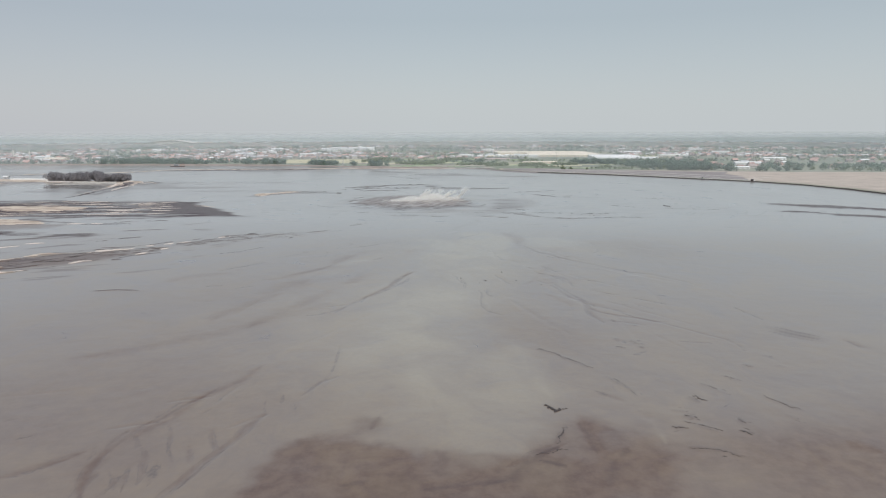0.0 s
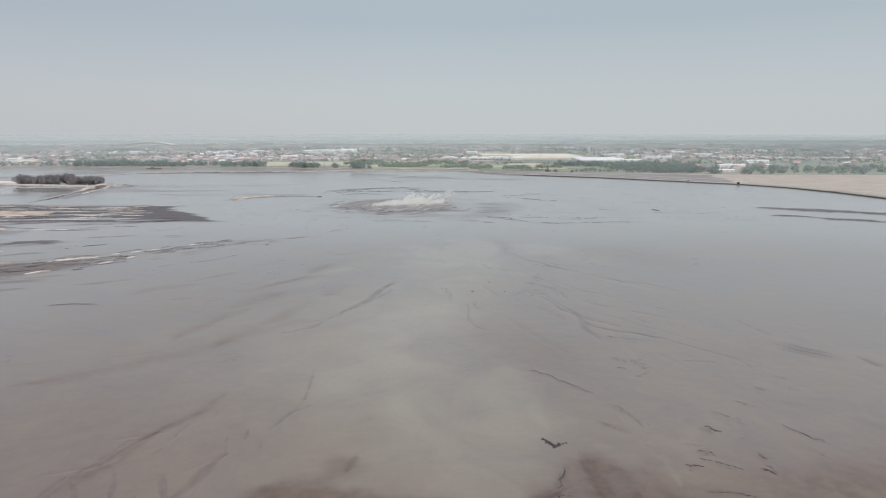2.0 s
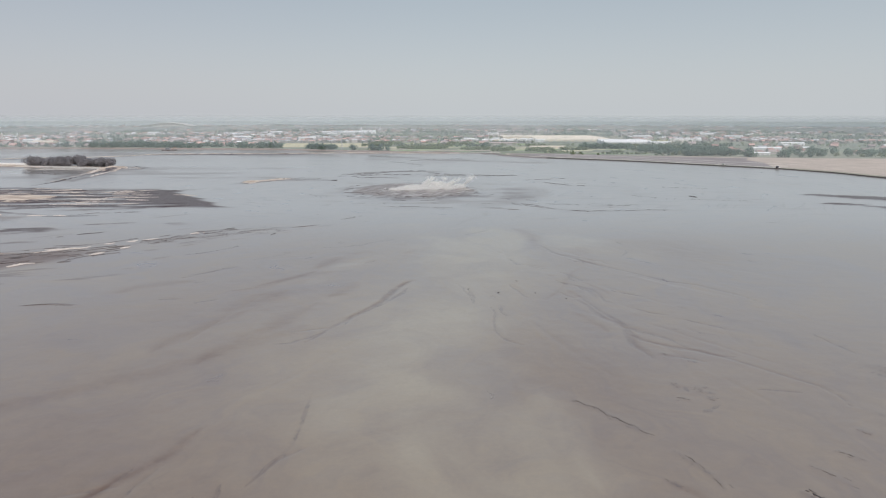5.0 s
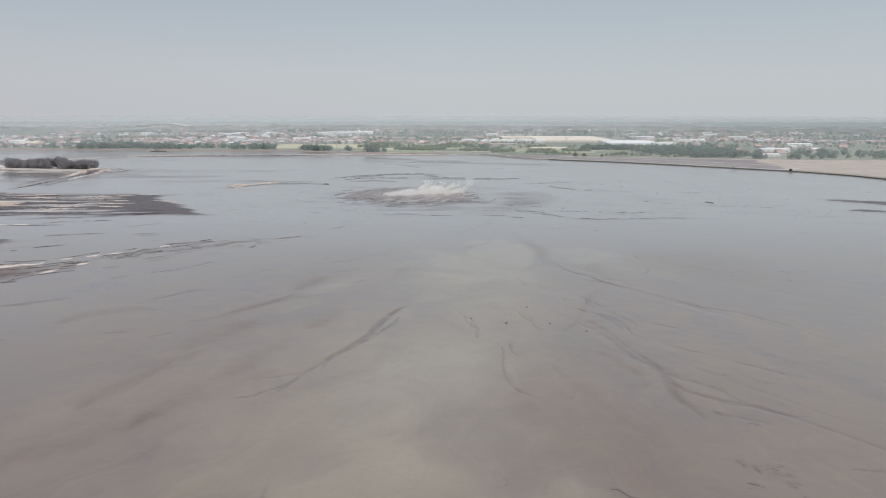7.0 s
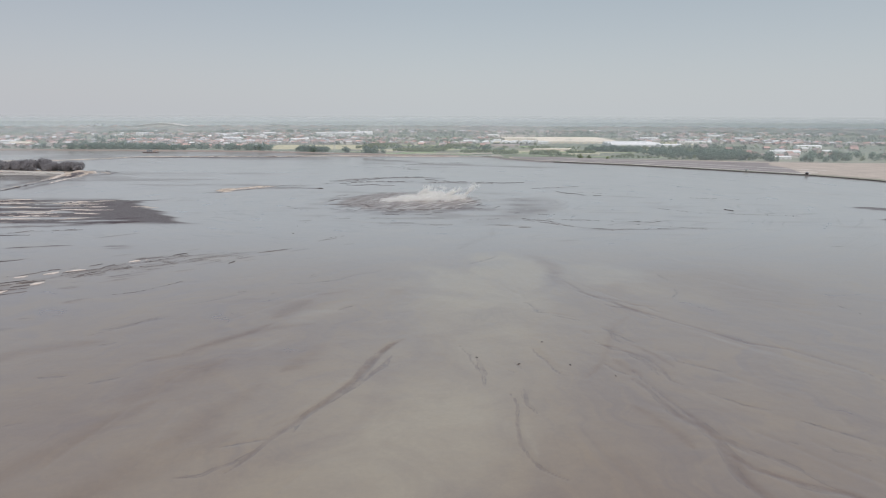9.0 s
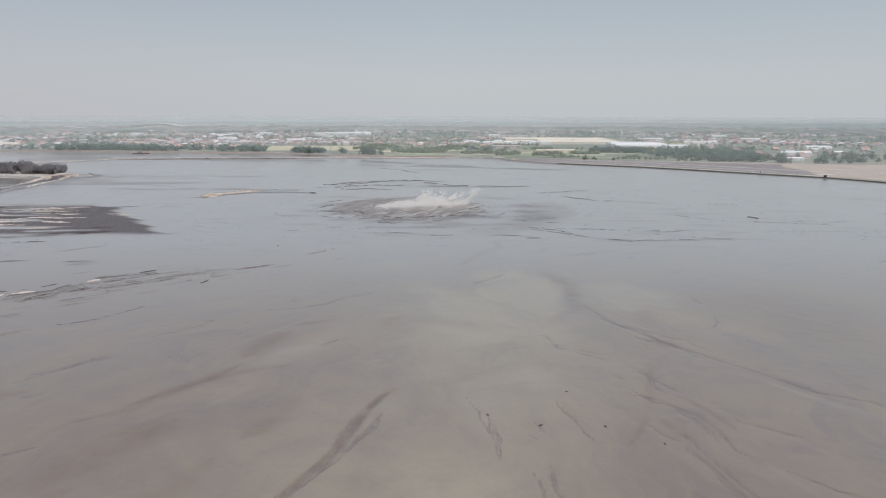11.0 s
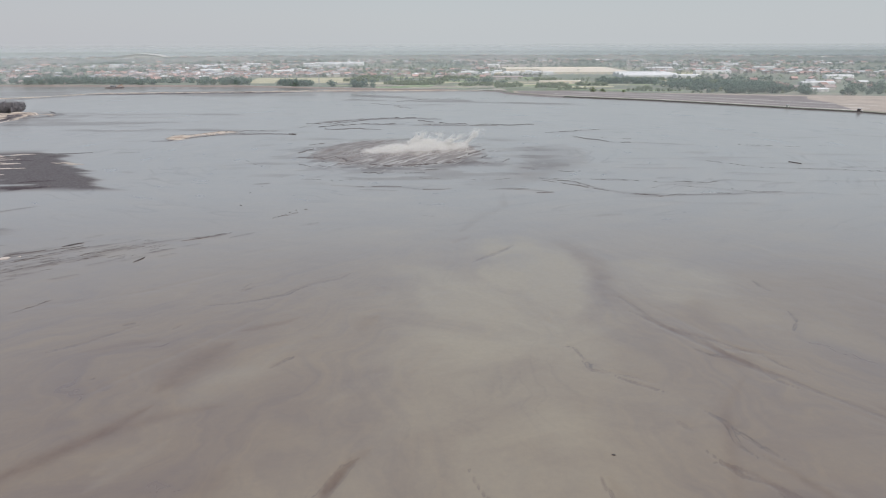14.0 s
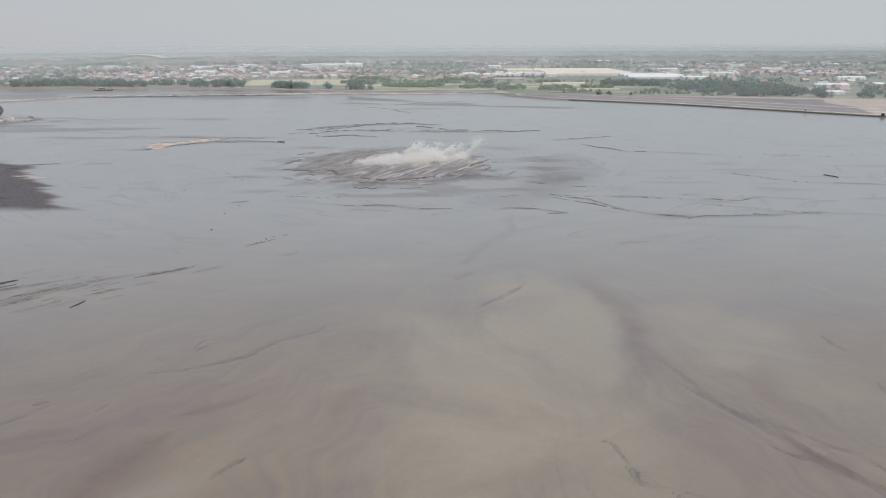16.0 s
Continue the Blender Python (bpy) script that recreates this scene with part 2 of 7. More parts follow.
def steam_material():
    m, nt, b = node_mat("steam")
    df, tr, mx = nt.nodes.new("ShaderNodeBsdfDiffuse"), nt.nodes.new("ShaderNodeBsdfTranslucent"), nt.nodes.new("ShaderNodeMixShader")
    for n in (df, tr):
        n.inputs[0].default_value = (0.92, 0.91, 0.88, 1)
    mx.inputs[0].default_value = 0.5
    nt.links.new(df.outputs[0], mx.inputs[1])
    nt.links.new(tr.outputs[0], mx.inputs[2])
    nt.links.new(mx.outputs[0], nt.nodes["Material Output"].inputs[0])
    nt.nodes.remove(b)
    return m


MUD = mud_material()
LAND = land_material()
STEAM = steam_material()
MUD_DARK = plain("dark_mud_crust", (0.055, 0.043, 0.04), 0.6, 0.4, 0.8, bump=0.4)
MUD_EDGE = plain("grey_mud_crust", (0.125, 0.105, 0.098), 0.55, 0.35, 0.8, bump=0.4)
MUD_CRACK = plain("cracked_mud", (0.150, 0.122, 0.110), 0.5, 0.3, 0.8, bump=0.3)
SAND = plain("dry_tan_mud", (0.42, 0.365, 0.315), 0.9, 0.22, 0.05, bump=0.3)
SAND_PALE = plain("pale_dry_mud", (0.55, 0.48, 0.425), 0.9, 0.2, 0.4, bump=0.3)
EARTH = plain("bare_brown_earth", (0.275, 0.23, 0.205), 0.9, 0.25, 0.02, bump=0.3)
DAMP_FLAT = plain("damp_grey_mud", (0.25, 0.222, 0.212), 0.6, 0.22, 0.06, bump=0.3)
STONE = plain("dark_dyke_stone", (0.085, 0.075, 0.07), 0.85, 0.4, 0.4, bump=0.5)
WHITE = plain("whitewash", (0.80, 0.78, 0.75), 0.8, 0.08, 0.2)
PALE = plain("pale_concrete", (0.62, 0.60, 0.56), 0.8, 0.12, 0.2)
WALL = plain("painted_plaster", (0.50, 0.475, 0.44), 0.85, 0.12, 0.3, spread=0.25)
TILE = plain("red_clay_tile", (0.47, 0.315, 0.275), 0.8, 0.25, 0.3, spread=0.35)
TILE_OLD = plain("weathered_brown_tile", (0.37, 0.31, 0.29), 0.85, 0.25, 0.3, spread=0.3)
SHEET = plain("white_sheet_metal", (0.82, 0.82, 0.80), 0.5, 0.12, 0.1, spread=0.15)
SHEET_DULL = plain("dull_sheet_metal", (0.70, 0.70, 0.69), 0.55, 0.14, 0.1, spread=0.25)
SHEET_TAN = plain("cream_sheet_metal", (0.80, 0.71, 0.58), 0.55, 0.12, 0.06, spread=0.1)
SHEET_GREY = plain("grey_sheet_metal", (0.40, 0.41, 0.42), 0.5, 0.15, 0.1, spread=0.2)
GLASS = plain("dark_window", (0.05, 0.06, 0.07), 0.15, 0.2, 1.0)
WOOD = plain("painted_door", (0.18, 0.12, 0.08), 0.6, 0.2, 1.0)
BARK = plain("bark", (0.12, 0.09, 0.065), 0.9, 0.3, 2.0)
# leaf colours raised above a leaf's own, to stand in for haze
LEAF = leafage("leaves", (0.20, 0.275, 0.215), 0.3)
LEAF_PALE = leafage("dry_pale_leaves", (0.27, 0.32, 0.19), 0.3)
LEAF_DARK = leafage("hazed_mangrove_leaves", (0.33, 0.315, 0.325), 0.10)
LEAF_FAR = leafage("hazed_far_leaves", (0.235, 0.29, 0.245), 0.25)
GRASS = plain("green_field", (0.30, 0.375, 0.20), 0.9, 0.25, 0.03, spread=0.15)
STRAW = plain("yellow_stubble_field", (0.55, 0.51, 0.34), 0.9, 0.2, 0.03, spread=0.12)
STEEL = plain("galvanised_steel", (0.5, 0.5, 0.5), 0.5, 0.15, 1.0)
RUST = plain("rusty_hull", (0.09, 0.07, 0.065), 0.7, 0.4, 0.6)
ORANGE = plain("faded_orange_paint", (0.42, 0.17, 0.07), 0.6, 0.2, 0.8)
ROADM = plain("grey_asphalt_road", (0.16, 0.155, 0.15), 0.85, 0.15, 0.1)


# ---------------------------------------------------------------- small tools
def finish(name, bm, material, smooth=False):
    me = bpy.data.meshes.new(name)
    bm.normal_update()
    bm.to_mesh(me)
    bm.free()
    me.materials.append(material)
    if smooth:
        me.polygons.foreach_set("use_smooth", [True] * len(me.polygons))
    return new(name, me)


def part(name, bm, material, parent, label=""):
    ob = finish(name, bm, material)
    ob.parent = parent
    return tagged(ob, label) if label else ob


def thing(name, label, category, group="", at=(0, 0, 0), turn=0.0):
    ob = tagged(new(name), label, category, group)
    ob.matrix_basis = pose(*at, 0, 0, turn)
    return ob


def box(bm, x0, y0, z0, x1, y1, z1, turn=0.0):
    m = Matrix.Translation(((x0 + x1) / 2, (y0 + y1) / 2, (z0 + z1) / 2)) @ pose(0, 0, 0, 0, 0, turn) @ Matrix.Diagonal((x1 - x0, y1 - y0, z1 - z0, 1))
    bmesh.ops.create_cube(bm, size=1, matrix=m)


def rod(bm, a, b, r0, r1, sides=6):
    a, b = Vector(a), Vector(b)
    d = b - a
    m = Matrix.Translation((a + b) / 2) @ d.to_track_quat("Z", "Y").to_matrix().to_4x4()
    bmesh.ops.create_cone(bm, cap_ends=True, segments=sides, radius1=r0, radius2=r1, depth=d.length, matrix=m)


def lattice(x, y, seed):
    """Smooth value noise between 0 and 1 over arrays of places."""
    xi, yi = np.floor(x).astype(np.int64), np.floor(y).astype(np.int64)
    fx, fy = x - xi, y - yi
    fx, fy = fx * fx * (3 - 2 * fx), fy * fy * (3 - 2 * fy)

    def h(a, b):
        n = (a * 374761393 + b * 668265263 + seed * 1442695041) & 0xFFFFFFFF
        n = ((n ^ (n >> 13)) * 1274126177) & 0xFFFFFFFF
        return ((n ^ (n >> 16)) & 0xFFFF) / 65535.0

    top = h(xi, yi) * (1 - fx) + h(xi + 1, yi) * fx
    low = h(xi, yi + 1) * (1 - fx) + h(xi + 1, yi + 1) * fx
    return top * (1 - fy) + low * fy


def cloud(x, y, seed, octaves=4):
    total, amp, norm = 0.0, 1.0, 0.0
    for k in range(octaves):
        total = total + amp * lattice(x * 2**k, y * 2**k, seed + 17 * k)
        norm, amp = norm + amp, amp * 0.5
    return total / norm


def ease(v, lo, hi):
    v = np.clip((v - lo) / (hi - lo), 0, 1)
    return v * v * (3 - 2 * v)


# ---------------------------------------------------------------- the mud lake
VENT = (-20.0, 500.0)
APEX = (16.0, 352.0)


def steps(*spans):
    """Grid lines from runs of (start, end, spacing)."""
    out = []
    for a, b, s in spans:
        out += list(np.linspace(a, b, max(2, int(round((b - a) / s))), endpoint=False))
    return np.array(out + [spans[-1][1]])


GX = steps((-1600, -700, 30), (-700, -360, 6), (-360, -210, 3), (-210, -75, 1.8), (-75, 75, 0.5), (75, 105, 0.8), (105, 210, 1.8), (210, 460, 5))
GY = steps((-700, -60, 40), (-60, 70, 5), (70, 250, 0.45), (250, 310, 0.6), (310, 345, 0.9), (345, 620, 1.2), (620, 960, 3), (960, 1160, 5))
X, Y = np.meshgrid(GX, GY)
LAYER = {key: np.zeros(X.shape) for key in ("light", "dark", "dry", "warm", "gully", "still", "z")}
# slow wandering of everything laid on the mud
CALM = 0.25 + 0.75 * ease(Y, 290, 400)
WX = X + CALM * 7 * (cloud(X / 40, Y / 40, 5) - 0.5) + CALM * 2.4 * (cloud(X / 9, Y / 9, 6) - 0.5)
WY = Y + CALM * 7 * (cloud(X / 40, Y / 40, 7) - 0.5) + CALM * 2.4 * (cloud(X / 9, Y / 9, 8) - 0.5)


def window(x0, x1, y0, y1):
    return slice(*np.searchsorted(GY, (y0, y1))), slice(*np.searchsorted(GX, (x0, x1)))


def stroke(places, width, patchy=0.5, seed=1, **amounts):
    """A gully, crust line or bank along a run of places, thinning out to both ends."""
    p = np.array(places, float)
    pad = 4 * width + 8
    w = window(p[:, 0].min() - pad, p[:, 0].max() + pad, p[:, 1].min() - pad, p[:, 1].max() + pad)
    x, y = WX[w], WY[w]
    length = np.r_[0, np.cumsum(np.hypot(*np.diff(p, axis=0).T))]
    best, along = np.full(x.shape, 1e9), np.zeros(x.shape)
    for a, b, l0 in zip(p[:-1], p[1:], length):
        d = b - a
        u = np.clip(((x - a[0]) * d[0] + (y - a[1]) * d[1]) / (d @ d), 0, 1)
        dist = np.hypot(x - a[0] - u * d[0], y - a[1] - u * d[1])
        near = dist < best
        best, along = np.where(near, dist, best), np.where(near, l0 + u * np.hypot(*d), along)
    width = width * (0.75 if width < 2.3 and p[:, 1].max() < 380 else 1.0)
    taper = np.sqrt(np.clip(np.minimum(along, length[-1] - along) / (0.25 * length[-1]), 0.06, 1))
    if (width >= 2.3 or "dry" in amounts) and "gully" not in amounts and "light" not in amounts:
        rag = cloud(X[w] / (12 if width > 2.6 else 6), Y[w] / (1.2 * width), seed + 9, 3) - 0.5
        body = 1 - ease(best / (width * taper) + 1.5 * rag, 0.8, 1.15)
    else:
        body = np.exp(-((best / (width * taper)) ** 2))
    mass = body * (1 - patchy * (1 - ease(cloud(X[w] / 11, Y[w] / 11, seed), 0.35, 0.6)))
    for key, amount in amounts.items():
        LAYER[key][w] += amount * mass


def pool(cx, cy, rx, ry, turn=0.0, soft=0.35, patchy=0.3, grain=18, seed=1, **amounts):
    """A patch with a ragged rim."""
    r = max(rx, ry) * 1.6
    w = window(cx - r, cx + r, cy - r, cy + r)
    c, s = math.cos(radians(turn)), math.sin(radians(turn))
    x, y = WX[w] - cx, WY[w] - cy
    d = np.hypot((c * x + s * y) / rx, (c * y - s * x) / ry) + 0.8 * (cloud(X[w] / grain, Y[w] / grain, seed + 3, 5) - 0.5)
    mass = (1 - ease(d, 1 - soft, 1 + soft)) * (1 - patchy * cloud(X[w] / 14, Y[w] / 5, seed))
    for key, amount in amounts.items():
        LAYER[key][w] += amount * mass


def streaky(x0, x1, y0, y1, seed, lo, hi, long=26.0, thick=2.6, lean=0.0, **amounts):
    """Many thin drifts drawn out along x, inside a soft box."""
    w = window(x0 - 20, x1 + 20, y0 - 10, y1 + 10)
    x, y = WX[w], WY[w] - lean * (WX[w] - x0)
    inside = ease(x, x0, x0 + 18) * (1 - ease(x, x1 - 18, x1)) * ease(y, y0, y0 + 6) * (1 - ease(y, y1 - 6, y1))
    mass = inside * ease(cloud(x / long, y / thick, seed, 3), lo, hi)
    for key, amount in amounts.items():
        LAYER[key][w] += amount * mass


# --- the fan of fresh mud towards the camera's start
pool(21, 314, 12, 27, 4, 0.26, 0.15, grain=9, light=0.95, warm=-0.5, seed=11)
pool(2, 296, 9, 24, 30, 0.25, 0.2, grain=9, light=0.6, warm=-0.3, seed=111)
pool(-52, 300, 26, 40, -30, 0.5, 0.5, grain=14, warm=0.06, seed=112)
pool(36, 322, 5, 22, 8, 0.5, 0.3, grain=8, warm=0.35, seed=113)
pool(92, 292, 26, 26, 20, 0.5, 0.4, grain=14, warm=0.25, seed=114)
pool(6, 285, 20, 34, 24, 0.6, 0.4, light=0.75, seed=12)
pool(14, 262, 22, 40, 0, 0.7, 0.4, light=0.4, warm=0.1, seed=13)
pool(52, 311, 13, 14, 25, 0.34, 0.25, grain=8, light=0.6, warm=-0.3, seed=14)
pool(66, 292, 12, 26, 30, 0.6, 0.4, light=0.4, seed=15)
pool(-32, 272, 6, 20, -32, 0.6, 0.4, light=0.2, seed=16)
pool(-2, 225, 22, 55, -8, 0.7, 0.4, light=0.55, seed=17)
pool(-22, 170, 26, 50, -14, 0.7, 0.4, light=0.5, seed=18)
pool(0, 124, 17, 36, 2, 0.35, 0.3, grain=12, light=0.6, warm=-0.5, seed=19)
pool(-14, 168, 15, 42, -12, 0.4, 0.4, grain=12, light=0.35, warm=-0.2, seed=191)
pool(18, 172, 11, 26, 22, 0.5, 0.5, grain=10, warm=0.22, seed=192)
pool(-48, 205, 14, 50, -35, 0.6, 0.5, light=0.18, seed=20)
pool(0, 110, 190, 70, 0, 0.6, 0.4, grain=26, warm=0.18, seed=217)
pool(46, 82, 34, 17, 4, 0.6, 0.4, grain=16, warm=0.5, seed=21)
pool(95, 82, 40, 20, 0, 0.6, 0.5, grain=16, warm=0.35, seed=211)
pool(-95, 190, 40, 80, -30, 0.6, 0.5, grain=30, warm=0.2, seed=215)
pool(-80, 110, 45, 30, 0, 0.5, 0.5, grain=24, warm=0.35, seed=216)
pool(-25, 83, 15, 18, 4, 0.16, 0.3, grain=9, warm=0.9, dark=0.12, seed=22)
pool(-2, 80, 20, 13.5, -3, 0.22, 0.3, grain=8, warm=0.9, dark=0.12, seed=221)
pool(21, 92, 15, 12, 20, 0.4, 0.4, grain=7, warm=0.65, dark=0.10, seed=23)
pool(76, 100, 30, 14, 10, 0.7, 0.5, warm=0.3, seed=24)
pool(-20.4, 105.5, 3.2, 3.4, 30, 0.8, 0.3, grain=3, dark=0.16, warm=0.5, seed=25)
pool(93.5, 158, 6.0, 3, -50, 0.6, 0.5, grain=3, dark=0.22, warm=0.3, seed=26)
for n, dx in enumerate((-2.4, -0.6, 1.4)):
    stroke([(90 + dx, 163 + dx), (93 + dx, 158.5 + dx), (97.5 + dx, 154 + dx)], 0.6, 0.4, 261 + n, dark=0.3)
pool(-60, 250, 40, 70, -40, 0.8, 0.5, warm=0.06, seed=27)
pool(70, 200, 50, 60, 30, 0.8, 0.5, warm=0.1, seed=28)

# --- gullies, rills and drawn-out swaths that spread from the fan's head
GULLY = dict(gully=0.85, warm=0.06, z=-0.10)
SWATH = dict(gully=0.20, warm=0.34, z=-0.04)
HAIR = dict(gully=0.66, z=-0.05)
LIGHT = dict(light=0.26, warm=-0.2, z=0.03)
DAMP = dict(dark=0.24, warm=0.3)
FAINT = dict(gully=0.5, z=-0.10)
TRAILS = []
SCABS = (
    ([(18.9, 148.2), (21.5, 145.5), (23.6, 143)], 0.27), ([(23.6, 143), (26.5, 139.2), (29.2, 135), (30.3, 133.8)], 0.28), ([(32.4, 128.8), (34.4, 124.6), (35.6, 121.5), (36.1, 117.6)], 0.26),
    ([(28.1, 120), (29.4, 118.4)], 0.22), ([(52, 124.3), (54.5, 119.9), (55.4, 118.2)], 0.26), ([(47.2, 117.2), (47.6, 115.6), (48.3, 114)], 0.5),
    ([(40.8, 110.4), (43.4, 109.8)], 0.25), ([(41.8, 107.5), (44.6, 107)], 0.4), ([(41.4, 105.5), (43.7, 103.4), (46.3, 100.8)], 0.32), ([(37.6, 103), (40.5, 102.7)], 0.38),
    ([(51.7, 105.8), (53, 104.7)], 0.34), ([(50.3, 101.6), (51.7, 99.3)], 0.42), ([(62.8, 117), (64.8, 112.9), (66.8, 110)], 0.32), ([(59, 128.6), (61.9, 125.5)], 0.26),
    ([(62.5, 108), (63.6, 105.6)], 0.24), ([(75, 141.8), (77.2, 140.6)], 0.2), ([(74.8, 134.8), (76.4, 133.6)], 0.2), ([(67.6, 135.8), (68.8, 133.7)], 0.2),
    ([(45.1, 152), (48.3, 150.7)], 0.18), ([(42.7, 143.1), (44.6, 142.9)], 0.18), ([(37.8, 95), (42.7, 93.9), (45.9, 91.2)], 0.34), ([(13.8, 96.9), (15.6, 100), (17.4, 103.3)], 0.3),
    ([(9.3, 93.7), (12, 94.4), (14.5, 95.7)], 0.4), ([(41.6, 156.2), (42.4, 153.8)], 0.22), ([(45, 153), (48, 154)], 0.24), ([(40, 149.2), (42.2, 148)], 0.22), ([(45.9, 149.2), (47.2, 147.9)], 0.22), ([(44.8, 173.3), (46.2, 171.9)], 0.22), ([(49.8, 168.2), (51.2, 166.9)], 0.2))
for n, (run, wide) in enumerate(SCABS):
    # the damp stain round each scab
    stroke(run, 1.1, 0.2, 940 + n, dark=0.5 * wide, gully=0.42, z=0.05)


def trail(run, width, seed):
    """A thin rill: a faint damp band with a broken dark thread along it."""
    stroke(run, 1.4 * width, 0.25, seed, **HAIR)
    TRAILS.append((run, width, seed))


stroke([(-58.3, 120.3), (-60.6, 110.7), (-63.6, 104.6), (-65.2, 100.6), (-66.9, 96), (-66.9, 91.1), (-65.5, 85.8), (-64, 81.4)], 2.0, 0.35, 301, **SWATH)
stroke([(-66.4, 98), (-66.9, 93.6), (-66.4, 89.3), (-65.2, 84.6), (-63.4, 80.2)], 0.63, 0.15, 302, **GULLY)
trail([(-66.9, 104.2), (-67.7, 101.5), (-68.2, 99.1)], 0.4, 303)
stroke([(-42.8, 112.1), (-44.1, 104.1), (-45.6, 98.6), (-47.2, 95.5), (-49, 90.7), (-50.1, 86.3), (-51.4, 82.7), (-52.6, 79.1)], 0.91, 0.15, 304, **GULLY)
trail([(-46, 96.5), (-48, 92), (-49.3, 87.6), (-50.3, 84.2), (-51.5, 80.6)], 0.4, 305)
stroke([(-47.1, 93.9), (-48.5, 89.4), (-49.8, 85.4)], 0.7, 0.7, 306, **LIGHT)
trail([(-52.3, 96.6), (-51.4, 94), (-50.6, 91.3)], 0.5, 307)
trail([(-50.7, 103.1), (-49.2, 99.3), (-47.5, 95.9)], 0.5, 308)
trail([(-60, 95.8), (-59, 91.9), (-57.1, 87.8), (-56.3, 84.7)], 0.6, 309)
trail([(-64.8, 102.3), (-63, 99.7), (-62, 96.9)], 0.5, 310)
trail([(-60.2, 106.9), (-58.4, 103.3), (-56.8, 99.5)], 0.5, 311)
trail([(-59.8, 88.2), (-58.9, 85.6), (-58.1, 82.8)], 0.5, 312)
trail([(-63.5, 90.1), (-61.9, 87.4), (-60, 84.2)], 0.5, 313)
trail([(-70, 98.1), (-69.2, 95.6), (-68.5, 92.9)], 0.5, 314)
stroke([(-70.9, 96.1), (-72.6, 93.7), (-76.5, 90.5), (-80.4, 87.7)], 1.2, 0.35, 315, **SWATH)
trail([(-71.7, 95.7), (-73.9, 94.2), (-75.7, 92.3)], 0.4, 316)
trail([(-94.4, 109), (-93.2, 110.3), (-92, 111.3)], 0.5, 317)
trail([(-60.4, 86.5), (-60.9, 83.9), (-61.2, 81)], 0.4, 318)
trail([(-56.5, 92.8), (-55.9, 88.5), (-54.4, 83.7)], 0.5, 319)
trail([(-44.4, 118.5), (-43.3, 112.9), (-42.8, 108.4)], 0.4, 320)
stroke([(4.2, 89.1), (6.5, 90.6), (8.7, 93.5), (10.9, 94.4), (12.8, 96.2)], 1.12, 0.15, 321, **GULLY)
stroke([(16.2, 100.3), (13.8, 96.4), (10.7, 93.6), (7.2, 89.8), (2.9, 87), (-2.8, 85.1), (-9.3, 83.2)], 2.4, 0.35, 322, **SWATH)
stroke([(10.1, 91.1), (12.6, 90.1), (14.3, 89.3)], 1.0, 0.15, 323, **DAMP)
stroke([(24.9, 93.6), (22.3, 88.9), (20.7, 84.5)], 3.0, 0.35, 324, **SWATH)
stroke([(20.8, 108.6), (22.1, 102.4), (21.4, 95.8), (21.7, 91.4)], 2.0, 0.35, 325, **SWATH)
stroke([(-10.7, 82.3), (-6.6, 83.1), (-2.9, 84.7)], 0.8, 0.15, 326, **DAMP)
stroke([(-23.9, 83.6), (-21.7, 84.5), (-19.5, 85.1)], 0.7, 0.15, 327, **DAMP)
stroke([(32.9, 112.2), (33.6, 105.7), (34.7, 100.9), (34.1, 96.5)], 1.2, 0.7, 328, **LIGHT)
stroke([(103.8, 153.8), (104, 148.2), (105.3, 144.7), (107, 141.2)], 1.6, 0.35, 329, **SWATH)
stroke([(103.2, 152.9), (103.9, 148.7), (104.2, 145.1)], 0.63, 0.15, 330, **GULLY)
trail([(89.2, 185.3), (90.2, 178.2), (91.5, 172.1)], 0.6, 331)
trail([(76.3, 140.4), (77.4, 137.2)], 0.6, 332)
trail([(58.1, 152.7), (66.6, 151.1)], 0.6, 333)
stroke([(67.8, 96.7), (69.2, 94.2), (71.1, 92.5)], 2.0, 0.35, 334, **SWATH)
stroke([(37.2, 221.9), (39.3, 207.1), (41.5, 195.4), (42.5, 187.5), (43.2, 181.6), (48.8, 177.8), (55, 174.1), (60.2, 169), (64.5, 163), (68.6, 157.4), (72, 153.9), (73.1, 149), (72, 142.9)], 0.63, 0.15, 335, **GULLY)
stroke([(41, 239.7), (45.2, 231.5), (47.2, 223.9)], 1.0, 0.35, 336, **SWATH)
stroke([(42.3, 186.5), (41.3, 177.9), (43, 172.6)], 1.0, 0.35, 337, **SWATH)
trail([(45.5, 172.1), (47.3, 170)], 0.7, 338)
trail([(43.5, 154.3), (43.3, 151.7)], 0.7, 339)
trail([(42.9, 142.5), (47, 145.4)], 0.6, 340)
stroke([(8.6, 154.9), (9.5, 142.4), (9.9, 129.6), (12.6, 120.9), (14.3, 115.1)], 3.0, 0.35, 341, **SWATH)
stroke([(13.1, 154.8), (14.2, 142.4), (15.9, 127.2), (16.6, 117)], 2.2, 0.7, 342, **LIGHT)
stroke([(-99.4, 144.1), (-90.1, 148.3), (-81, 154.5), (-71.1, 161.3), (-60.8, 170.8), (-49.6, 183.9), (-42.2, 193.9)], 3.4, 0.35, 343, **SWATH)
trail([(-94.9, 245.8), (-87.4, 254.8), (-80.7, 261.4)], 0.8, 344)
stroke([(-36.1, 196.5), (-28.7, 205.1), (-21.2, 224.9), (-17, 240.5)], 1.4, 0.35, 345, **SWATH)
trail([(-30.1, 202.1), (-25.3, 210), (-21.2, 224.9)], 0.8, 346)
stroke([(-66, 103.6), (-65.2, 106.5), (-63, 108.7), (-62, 112), (-60.4, 116.3), (-58.3, 120), (-56.4, 125.1)], 0.49, 0.15, 347, **GULLY)
